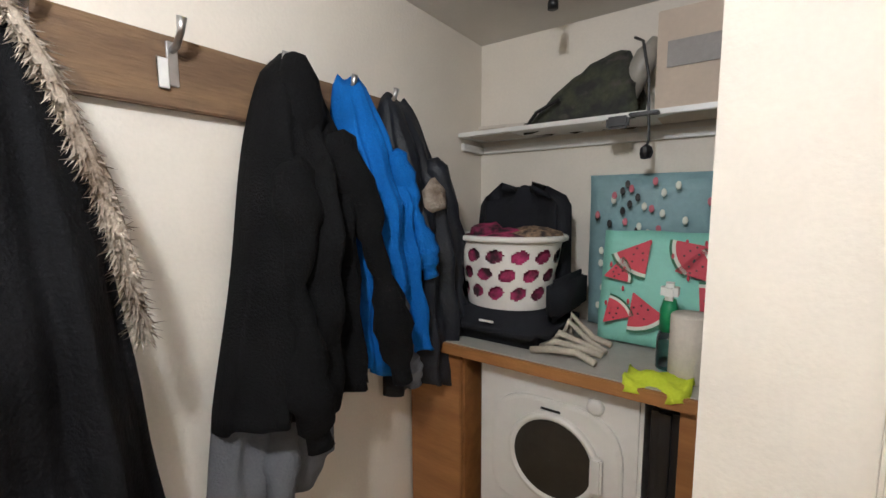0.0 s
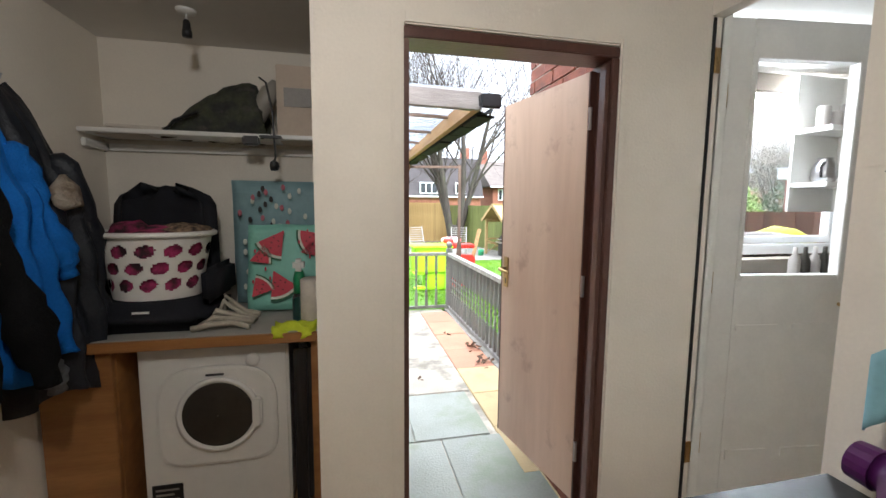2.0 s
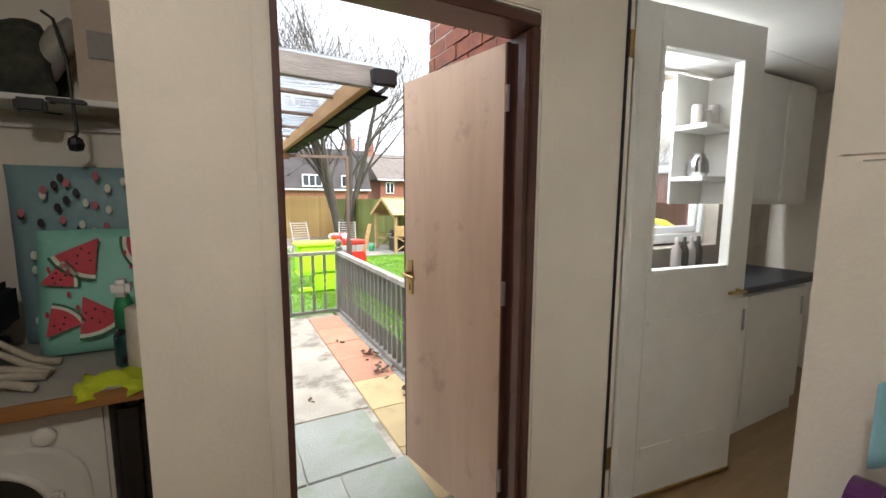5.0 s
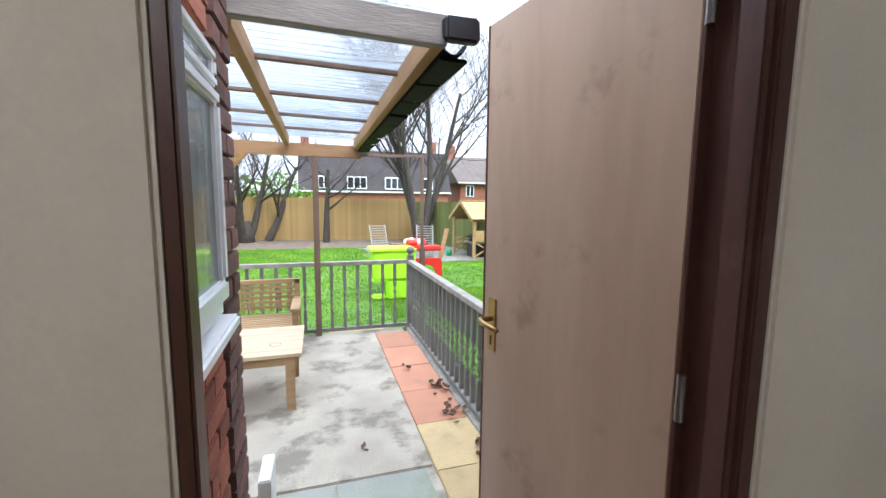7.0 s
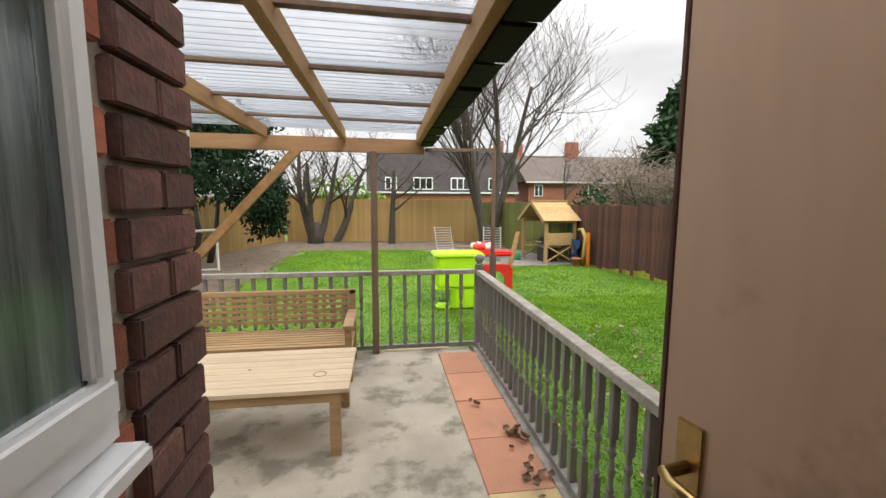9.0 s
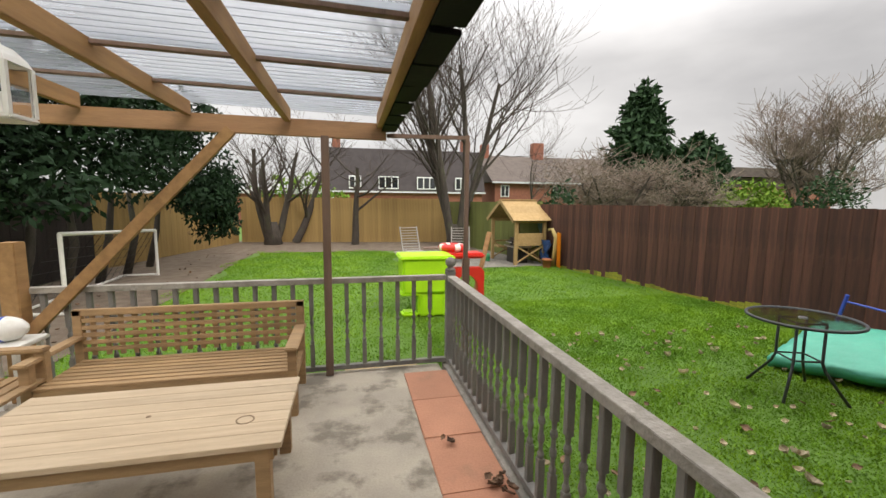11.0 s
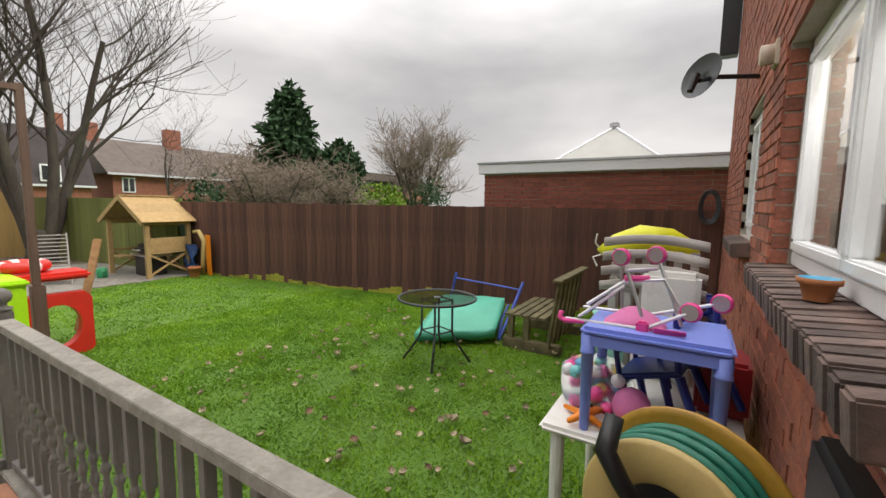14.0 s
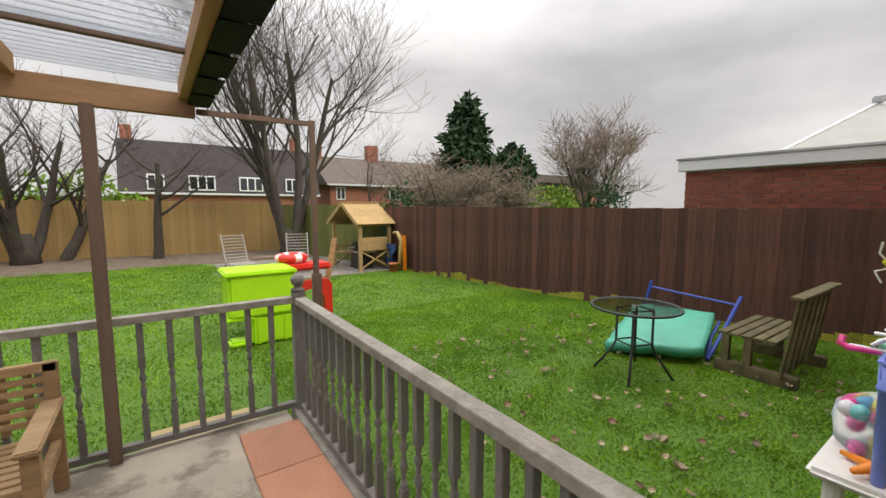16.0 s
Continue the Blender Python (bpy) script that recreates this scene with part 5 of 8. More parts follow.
LEOP = shade("patterned_cloth", (0.30, 0.20, 0.12), 0.9, vary=0.5, scale=30, fine=60, bump=0.4, second=(0.04, 0.03, 0.025))
solid("crumpled_shirt", wobble(lathe([(0.12, 0), (0.11, 0.02), (0.06, 0.035), (0.001, 0.04)], 18, (-0.73, 1.54, BZ0 + BH + 0.0)), 0.02, 22), LEOP, "brown patterned shirt on top of the basket", "clothes", smooth=True)
solid("crumpled_sock", wobble(lathe([(0.08, 0), (0.07, 0.03), (0.04, 0.045), (0.001, 0.05)], 16, (-0.92, 1.5, BZ0 + BH + 0.005)), 0.02, 25), PINKC, "pink and black sock heaped on the laundry", "clothes", smooth=True)

# shopping bags, bottle, roll, cloth
AQUA = shade("aqua_bag", (0.30, 0.68, 0.56), 0.55, vary=0.06, scale=5, fine=60, bump=0.12)
RED = shade("melon_red", (0.62, 0.06, 0.09), 0.6, vary=0.1)
MGREEN = shade("melon_rind", (0.04, 0.16, 0.08), 0.6, vary=0.1)
CREAM = shade("cream_print", (0.75, 0.78, 0.68), 0.6, vary=0.06)
PENGB = shade("blue_grey_bag", (0.25, 0.40, 0.43), 0.55, vary=0.1, scale=6, fine=60, bump=0.15)
PINKP = shade("pink_print", (0.55, 0.16, 0.2), 0.7)


def shopper(name, x0, x1, y, z0, z1, tilt, material, label, seed):
    m = pose((x0 + x1) / 2, y, z0, tilt, 0, 0)
    w = (x1 - x0) / 2
    rows = []
    for i in range(10):
        f = i / 9
        rows.append([m @ Vector((w * (2 * k / 12 - 1), -0.035 * math.sin(math.pi * k / 12) * math.sin(math.pi * f * 0.9 + 0.3), (z1 - z0) * f)) for k in range(13)])
    th = thing(name, label, "bag", (m.translation.x, m.translation.y, z0))
    part("front", wobble(thick(sheet(rows), 0.004), 0.006, 7, seed), material, th, smooth=True)
    part("back", wobble(box(bmesh.new(), -w, w, 0.01, 0.05, 0, (z1 - z0), 0.01, m), 0.006, 7, seed), material, th)
    return th, m, w


pb, pm, pw = shopper("shopping_bag", -0.60, -0.13, 1.87, WZ + 0.005, WZ + 0.66, 3, PENGB, "blue-grey patterned shopping bag leaning at the back", 2.0)
rp = random.Random(4)
for k in range(64):
    u, v = rp.uniform(-0.21, 0.21), 0.06 + 0.57 * ((k + 0.5) / 64)
    mark = part("motif", lathe([(0.001, 0), (0.013, 0.001), (0.011, 0.003), (0.001, 0.003)], 7, pm @ Vector((u, -0.052, v)), pose(0, 0, 0, 90, 0, 0) @ Matrix.Diagonal((0.8, 1.3, 1, 1))), (PINKP, CREAM, BLACKP)[k % 3], pb)
wb, wmx, ww = shopper("shopping_bag", -0.505, -0.09, 1.66, WZ + 0.005, WZ + 0.44, -9, AQUA, "aqua shopping bag printed with watermelon slices", 5.0)


def slice_(u, v, r, rot):
    """A melon slice: red wedge with a pale and a green rind."""
    base = wmx @ Matrix.Translation((u, -0.047, v)) @ pose(0, 0, 0, 90, 0, 0) @ Matrix.Rotation(radians(rot), 4, "Z")

    def wedge(r0, r1, z):
        bm = bmesh.new()
        a0, a1 = radians(-30), radians(30)
        inner = [bm.verts.new((r0 * math.cos(a0 + (a1 - a0) * k / 10), r0 * math.sin(a0 + (a1 - a0) * k / 10), z)) for k in range(11)]
        outer = [bm.verts.new((r1 * math.cos(a0 + (a1 - a0) * k / 10), r1 * math.sin(a0 + (a1 - a0) * k / 10), z)) for k in range(11)]
        for k in range(10):
            bm.faces.new((inner[k], outer[k], outer[k + 1], inner[k + 1]))
        bmesh.ops.transform(bm, matrix=base, verts=bm.verts)
        return thick(bm, 0.002)
    p = part("melon_print", wedge(0.004, r, 0), RED, wb, "red melon wedge")
    part("rind_pale", wedge(r, r * 1.1, 0), CREAM, p)
    part("rind_green", wedge(r * 1.1, r * 1.17, 0), MGREEN, p)
    for k in range(5):
        a, q = radians(-18 + 9 * k), r * (0.45 + 0.18 * (k % 3))
        part("pip", lathe([(0.001, 0), (0.004, 0.0), (0.004, 0.0015), (0.001, 0.0015)], 6, (0, 0, 0), base @ Matrix.Translation((q * math.cos(a), q * math.sin(a), 0.002))), BLACKP, p)


for u, v, r, rot in ((-0.03, 0.40, 0.13, 235), (0.17, 0.38, 0.12, 200), (-0.08, 0.20, 0.13, -65), (0.05, 0.29, 0.11, 15), (-0.19, 0.25, 0.09, 20), (-0.18, 0.07, 0.10, 50), (0.14, 0.12, 0.12, 65)):
    slice_(u, v, r, rot)
for k in range(12):
    part("melon_drop", lathe([(0.001, 0), (0.009, 0), (0.007, 0.002), (0.001, 0.002)], 6, wmx @ Vector((rp.uniform(-0.18, 0.18), -0.049, rp.uniform(0.04, 0.41))), pose(0, 0, 0, 90, 0, 0) @ Matrix.Diagonal((0.6, 1.3, 1, 1))), RED, wb)
GREENPL = shade("green_sleeve_plastic", (0.02, 0.26, 0.10), 0.45, vary=0.1)
BLUECLEAR = clear("clear_blue_plastic", (0.55, 0.75, 0.85), 0.1)
sb = thing("spray_bottle", "spray bottle with white trigger and green label on the worktop", "bottle", (-0.235, 1.47, WZ))
part("bottle", lathe([(0.028, 0), (0.034, 0.01), (0.034, 0.10), (0.026, 0.13)], 18, (-0.235, 1.47, WZ)), BLUECLEAR, sb, "clear blue lower bottle", True)
part("sleeve", lathe([(0.027, 0.13), (0.027, 0.20), (0.018, 0.235)], 18, (-0.235, 1.47, WZ)), GREENPL, sb, "green sleeve", True)
part("trigger_head", wobble(B(-0.26, -0.21, 1.43, 1.5, WZ + 0.235, WZ + 0.29, 0.014), 0.004, 20), WHITE, sb)
kr = thing("kitchen_roll", "white kitchen paper roll on the worktop", "paper roll", (-0.17, 1.42, WZ))
part("roll", wobble(lathe([(0.02, 0.0), (0.052, 0.0), (0.055, 0.005), (0.055, 0.2), (0.052, 0.205), (0.02, 0.205)], 28, (-0.172, 1.42, WZ + 0.001)), 0.003, 15), PAPER, kr, smooth=True)
NEON = shade("neon_yellow_cloth", (0.62, 0.72, 0.03), 0.9, vary=0.1, scale=12, fine=120, bump=0.3)
rows = [[(-0.33 + 0.18 * i / 10, 1.27 + 0.12 * k / 8 - 0.02 * math.sin(i), WZ + 0.012 + 0.012 * math.sin(i * 0.9 + k) + (0.01 if k in (3, 4, 5) else 0) - (0.035 if k == 0 else 0)) for k in range(9)] for i in range(11)]
solid("duster", thick(sheet(rows), 0.012), NEON, "neon yellow cleaning cloth over the worktop edge", "cloth", smooth=True)
ROPE = shade("cream_rope", (0.56, 0.50, 0.40), 0.95, vary=0.2, scale=20, fine=90, bump=0.4)
rr = random.Random(9)
for k in range(5):
    y = 1.36 + k * 0.05
    solid("canvas_strap", T([(-0.66 + 0.02 * k, y, WZ + 0.012), (-0.58, y + 0.03 * rr.uniform(-1, 1), WZ + 0.03 + 0.02 * k), (-0.50, y + 0.02, WZ + 0.028), (-0.43, y + 0.04 * rr.uniform(-1, 1), WZ + 0.014)], 0.013, 7), ROPE, "crumpled cream canvas handle on the worktop", "strap", group="straps on the worktop", smooth=True)


# ---- garden things ----
LIME = shade("lime_plastic", (0.42, 0.78, 0.02), 0.4, vary=0.1, scale=4, fine=40, bump=0.05)
REDPL = shade("red_plastic", (0.66, 0.03, 0.02), 0.4, vary=0.12, scale=4, fine=40, bump=0.05)
WHITEPL = shade("white_plastic", (0.72, 0.71, 0.66), 0.45, vary=0.08, scale=5, fine=50, bump=0.05, stain=0.3, stain_color=(0.45, 0.42, 0.33), stain_scale=5, stain_at=0.6)
LILAC = shade("lilac_blue_plastic", (0.19, 0.26, 0.72), 0.42, vary=0.08, scale=5, fine=60, bump=0.04, stain=0.2, stain_color=(0.2, 0.25, 0.5), stain_scale=6)
NAVYPL = shade("dark_blue_plastic", (0.01, 0.022, 0.17), 0.35, vary=0.15, scale=5, fine=50, bump=0.04)
STONEPL = shade("stone_grey_plastic", (0.46, 0.42, 0.39), 0.5, vary=0.08, scale=5, fine=50, bump=0.05, stain=0.3, stain_color=(0.3, 0.28, 0.24), stain_scale=4)
YELLOWBAG = shade("yellow_nylon", (0.72, 0.72, 0.02), 0.5, vary=0.1, scale=8, fine=60, bump=0.2)
AQUAMAT = shade("aqua_vinyl", (0.07, 0.42, 0.29), 0.45, vary=0.1, scale=4, fine=50, bump=0.1)
BLUEBAR = shade("blue_tube_paint", (0.04, 0.09, 0.45), 0.4, vary=0.15)
MOSSWOOD = shade("mossy_bench_wood", (0.15, 0.125, 0.06), 0.9, vary=0.3, scale=7, fine=45, bump=0.4, second=(0.085, 0.075, 0.035), rnd=0.2)
IRON = shade("dark_grey_metal", (0.06, 0.065, 0.07), 0.5, metal=0.4, vary=0.2)
SMOKEGLASS = clear("smoked_table_glass", (0.55, 0.58, 0.56), 0.04)
PINK = shade("pink_plastic", (0.78, 0.06, 0.28), 0.4, vary=0.1)
PALEPINK = shade("pink_fabric", (0.72, 0.20, 0.42), 0.8, vary=0.12, scale=12, fine=100, bump=0.2)
ORANGE = shade("orange_plastic", (0.82, 0.24, 0.01), 0.4, vary=0.1)
CREAMPL = shade("cream_reel_plastic", (0.52, 0.38, 0.14), 0.5, vary=0.1, scale=6, fine=60, bump=0.06, stain=0.35, stain_color=(0.34, 0.24, 0.09), stain_scale=6)
MUSTARD = shade("mustard_plastic", (0.46, 0.25, 0.03), 0.45, vary=0.15, scale=6, fine=60, bump=0.05)
HOSEG = shade("green_hose", (0.012, 0.17, 0.11), 0.45, vary=0.15, scale=30, fine=200, bump=0.2)
TERRAPOT = shade("terracotta_pot", (0.42, 0.15, 0.055), 0.8, vary=0.12, scale=9, fine=70, bump=0.15)
SKYBLUE = shade("sky_blue_water", (0.06, 0.35, 0.55), 0.3)
TARP = shade("green_tarpaulin", (0.012, 0.10, 0.075), 0.5, vary=0.2, scale=6, fine=30, bump=0.3)
BLUETARP = shade("blue_tarpaulin", (0.015, 0.06, 0.18), 0.5, vary=0.2, scale=6, fine=30, bump=0.3)
LOUNGE = shade("faded_lounger_mesh", (0.36, 0.34, 0.31), 0.8, vary=0.12, scale=20, fine=100, bump=0.2)
GRAVEL = shade("grey_paved_corner", (0.24, 0.22, 0.19), 0.95, vary=0.3, scale=8, fine=40, bump=0.6, second=(0.16, 0.15, 0.125))

# lime play table turned over, with a red end panel
toy = thing("toy_play_table", "lime green plastic play table shell standing on the lawn", "toy", (1.65, 8.0, L0))
part("upper_shell", box(bmesh.new(), 1.28, 2.06, 7.75, 8.35, 0.16, 0.70, 0.03), LIME, toy)
part("rim", B(1.24, 2.08, 7.72, 8.38, 0.67, 0.73, 0.02), LIME, toy)
part("lower_shell", box(bmesh.new(), 1.52, 2.06, 7.78, 8.3, -0.2, 0.17, 0.03), LIME, toy)
for x in (1.6, 1.76, 1.92):
    part("rib", B(x - 0.02, x + 0.02, 7.76, 7.79, -0.19, 0.15, 0.008), LIME, toy)
bm = wobble(B(1.28, 1.54, 7.8, 8.05, -0.21, -0.13, 0.03), 0.01, 5)
part("foot", bm, LIME, toy)
part("ledge", B(1.25, 1.56, 7.76, 8.3, 0.13, 0.17, 0.012), LIME, toy)
rc = thing("red_toy_panel", "red plastic toy panel with a round hole beside the lime shell", "toy", (2.5, 8.3, L0))
bm = bmesh.new()
ri, ro = [], []
for k in range(28):
    a = 2 * math.pi * k / 28
    c, s_ = math.cos(a), math.sin(a)
    q = max(abs(c), abs(s_))
    ro.append(bm.verts.new((2.36 + 0.30 * c / q, 8.2, 0.13 + 0.36 * s_ / q)))
    ri.append(bm.verts.new((2.36 + 0.2 * c, 8.2, 0.13 + 0.24 * s_)))
for k in range(28):
    bm.faces.new((ri[k], ro[k], ro[(k + 1) % 28], ri[(k + 1) % 28]))
part("panel", thick(bm, 0.12), REDPL, rc)
part("roof", box(bmesh.new(), 1.5, 2.68, 8.1, 8.5, 0.5, 0.585, 0.03, Matrix.Translation((0, 0, 0.13)) @ pose(0, 0, 0, 0, 0, 0)), REDPL, rc)
rb = thing("ring_buoy", "red and white plastic ring lying on the toy", "ring", (2.1, 8.5, 0.73))
bm = bmesh.new()
tube(bm, [(2.2 + 0.17 * math.cos(2 * math.pi * k / 28), 8.45 + 0.17 * math.sin(2 * math.pi * k / 28), 0.785) for k in range(29)], 0.06, 10)
part("ring", bm, REDPL, rb, smooth=True)
for k in range(4):
    bm = bmesh.new()
    tube(bm, [(2.2 + 0.17 * math.cos(a), 8.45 + 0.17 * math.sin(a), 0.785) for a in [k * math.pi / 2 + j * 0.12 for j in range(5)]], 0.062, 10)
    part("band", bm, WHITEPL, rb, smooth=True)
solid("leaning_plank", beam((2.62, 8.45, -0.05), (2.95, 8.7, 1.02), 0.09, 0.025), PINE, "pale plank leaning against the toy", "plank")


def lounger(x, y, rot, tilt):
    th = thing("garden_chair", "faded grey slatted reclining garden chair on the paving", "chair", (x, y, L0), "reclining garden chairs")
    m = pose(x, y, L0, 0, 0, rot)
    for sx in (-0.27, 0.27):
        part("side_rail", T([m @ Vector((sx, -0.6, 0.28)), m @ Vector((sx, 0.1, 0.3)), m @ Vector((sx, 0.1 + 0.3, 1.0))], 0.018, 7), LOUNGE, th)
        part("leg", T([m @ Vector((sx, -0.5, 0.29)), m @ Vector((sx, -0.55, 0.0))], 0.016, 6), LOUNGE, th)
        part("leg", T([m @ Vector((sx, 0.1, 0.3)), m @ Vector((sx, 0.3, 0.0))], 0.016, 6), LOUNGE, th)
    for k in range(9):
        f = k / 8
        a, b = m @ Vector((-0.26, 0.11 + 0.28 * f, 0.34 + 0.62 * f)), m @ Vector((0.26, 0.11 + 0.28 * f, 0.34 + 0.62 * f))
        part("back_slat", beam(a, b, 0.05, 0.02), LOUNGE, th)
    for k in range(8):
        y_ = -0.55 + 0.08 * k
        part("seat_slat", beam(m @ Vector((-0.26, y_, 0.3)), m @ Vector((0.26, y_, 0.3)), 0.055, 0.018), LOUNGE, th)


lounger(2.35, 13.9, 12, 0)
lounger(3.75, 13.6, -14, 0)
solid("low_table", box(bmesh.new(), 2.75, 3.45, 14.2, 14.6, L0 + 0.3, L0 + 0.34, 0.005), POSTW, "low weathered wooden table between the chairs", "table")
solid("ground_paved_corner", wobble(B(2.0, 5.95, 12.2, 16.2, LAWN - 0.1, LAWN + 0.018, 0.004), 0.004, 3), GRAVEL, "worn grey paved corner under the shelter", "paving", S)

# timber shelter with barbecue
SHW = shade("shelter_pine", (0.42, 0.285, 0.125), 0.8, vary=0.12, scale=4, fine=40, bump=0.2, stretch=(4, 0.6, 4), second=(0.35, 0.23, 0.095), rnd=0.08)
st = thing("garden_shelter", "open timber shelter with gabled board roof and crossed braces", "shelter", (5.4, 13.0, L0))
A, Bp, C, D = (4.86, 13.85), (5.02, 12.4), (5.92, 12.5), (5.76, 13.95)
for p in (A, Bp, C, D):
    part("post", B(p[0] - 0.045, p[0] + 0.045, p[1] - 0.045, p[1] + 0.045, L0, 1.1, 0.004), SHW, st)
EZ, RZ = 1.08, 1.6
V3 = lambda p, z, dx=0, dy=0: Vector((p[0] + dx, p[1] + dy, z))
rdg0 = Vector(((A[0] + Bp[0]) / 2 - 0.12, (A[1] + Bp[1]) / 2, RZ))
rdg1 = Vector(((C[0] + D[0]) / 2 + 0.12, (C[1] + D[1]) / 2, RZ))
for (p, q, dy) in ((Bp, C, -0.16), (A, D, 0.16)):
    e0, e1 = V3(p, EZ - 0.04, -0.13, dy), V3(q, EZ - 0.04, 0.13, dy)
    for k in range(6):
        f0, f1 = k / 6, (k + 1.06) / 6
        a0, a1 = e0.lerp(rdg0, f0), e0.lerp(rdg0, f1)
        b0, b1 = e1.lerp(rdg1, f0), e1.lerp(rdg1, f1)
        up = Vector((0, 0, 0.012 * (6 - k) / 6))
        bm = sheet([[a0, b0], [a1 + Vector((0, 0, 0.012)), b1 + Vector((0, 0, 0.012))]])
        part("roof_board", thick(bm, 0.018), SHW, st)
    part("bargeboard", beam(e0 + Vector((-0.015, 0, -0.02)), rdg0 + Vector((-0.015, 0, -0.02)), 0.025, 0.1), SHW, st)
part("ridge_cap", beam(rdg0 + Vector((-0.02, 0, 0.025)), rdg1 + Vector((0.02, 0, 0.025)), 0.16, 0.03), SHW, st)
for p, q in ((Bp, C), (A, D), (D, C)):
    part("tie_beam", beam(V3(p, EZ - 0.06), V3(q, EZ - 0.06), 0.04, 0.09), SHW, st)
    part("rail", beam(V3(p, 0.36), V3(q, 0.36), 0.04, 0.05), SHW, st)
    part("cross_brace", beam(V3(p, 0.34), V3(q, L0 + 0.06), 0.025, 0.04), SHW, st)
    part("cross_brace", beam(V3(p, L0 + 0.06), V3(q, 0.34), 0.025, 0.04), SHW, st)
for k in range(3):
    part("side_board", beam(V3(Bp, 0.44 + 0.1 * k), V3(C, 0.44 + 0.1 * k), 0.02, 0.098), SHW, st)
bq = thing("barbecue", "black lidded barbecue on a cabinet with silver handle", "barbecue", (5.3, 12.95, L0))
part("cabinet", B(5.1, 5.55, 12.75, 13.25, L0 + 0.02, 0.25, 0.015), BLACKP, bq)
part("lid", box(bmesh.new(), 5.08, 5.57, 12.72, 13.28, 0.30, 0.52, 0.08), BLACKP, bq)
part("tray", B(5.05, 5.6, 12.62, 13.38, 0.25, 0.3, 0.01), STEEL, bq)
part("lid_handle", T([(5.05, 12.8, 0.4), (5.02, 12.85, 0.4), (5.02, 13.15, 0.4), (5.05, 13.2, 0.4)], 0.012, 6), STEEL, bq)
solid("side_table", B(4.88, 5.1, 13.4, 13.8, 0.2, 0.24, 0.004), SHW, "small wooden shelf table inside the shelter", "table")
ws = thing("watering_can", "green plastic watering can on the paving", "watering can", (4.55, 13.4, L0))
part("body", lathe([(0.09, 0), (0.1, 0.02), (0.1, 0.18), (0.07, 0.22)], 16, (4.5, 13.35, L0 + 0.02)), GREENPL, ws, smooth=True)
part("spout", T([(4.5, 13.26, L0 + 0.06), (4.45, 13.1, L0 + 0.2)], 0.02, 7), GREENPL, ws)
rows = [[(5.98 + 0.05 * math.sin(i + k), 12.55 + 0.11 * k, 1.12 - 0.13 * i) for k in range(9)] for i in range(8)]
solid("tarpaulin", thick(sheet(rows), 0.01), TARP, "green tarpaulin hung beside the shelter", "tarpaulin", smooth=True)
rows = [[(5.90 + 0.09 * math.sin(i * 1.3 + k), 12.2 + 0.06 * k, 0.5 - 0.1 * i) for k in range(7)] for i in range(8)]
solid("blue_cover", thick(sheet(rows), 0.02), BLUETARP, "crumpled blue cover against the shelter", "cover", smooth=True)
solid("slide", T([(5.98, 12.05, L0 + 0.02), (5.99, 12.0, 0.2), (6.0, 11.95, 0.6), (5.97, 12.12, 0.82), (5.92, 12.25, 0.8)], [0.05, 0.055, 0.06, 0.05, 0.04], 8), CREAMPL, "cream plastic slide rail standing by the fence", "toy", smooth=True)
solid("orange_slide", box(bmesh.new(), 0, 0.02, -0.09, 0.09, 0, 0.95, 0.005, pose(6.03, 11.85, L0 + 0.02, 4, -3, 0)), ORANGE, "orange plastic slide leaning at the fence", "toy")
solid("plant_pot", lathe([(0.09, 0), (0.13, 0.2), (0.14, 0.2), (0.14, 0.24), (0.11, 0.24), (0.1, 0.2)], 16, (5.75, 11.95, L0), cap=False), TERRAPOT, "old plant pot by the shelter", "pot", smooth=True)

# football goal
gl = thing("football_goal", "white metal football goal with sagging net", "goal", (-3.7, 10.7, L0))
part("post", T([(-3.84, 12.4, L0), (-3.84, 12.4, 0.84)], 0.032, 8), WHITEPL, gl)
part("post", T([(-3.66, 8.9, L0), (-3.66, 8.9, 1.02)], 0.032, 8), WHITEPL, gl)
part("crossbar", T([(-3.84, 12.4, 0.84), (-3.66, 8.9, 1.02)], 0.032, 8), WHITEPL, gl)
part("ground_bar", T([(-3.66, 8.9, L0 + 0.03), (-4.4, 8.95, L0 + 0.03), (-4.5, 12.4, L0 + 0.03), (-3.84, 12.4, L0 + 0.03)], 0.025, 8), WHITEPL, gl)
bm = bmesh.new()
for k in range(15):
    f = k / 14
    y, zt = 8.9 + 3.5 * f, 1.02 - 0.18 * f
    tube(bm, [(-3.66 - 0.18 * f, y, zt), (-4.1, y, zt * 0.45), (-4.45, y, L0 + 0.04)], 0.004, 3)
for k in range(7):
    f = k / 6
    tube(bm, [(-3.66 - 0.79 * f, 8.9, 1.0 - 1.18 * f), (-3.9 - 0.6 * f, 10.6, 0.85 - 1.03 * f), (-3.84 - 0.62 * f, 12.4, 0.82 - 1.0 * f)], 0.004, 3)
part("net", bm, BLACKP, gl, "dark string net")

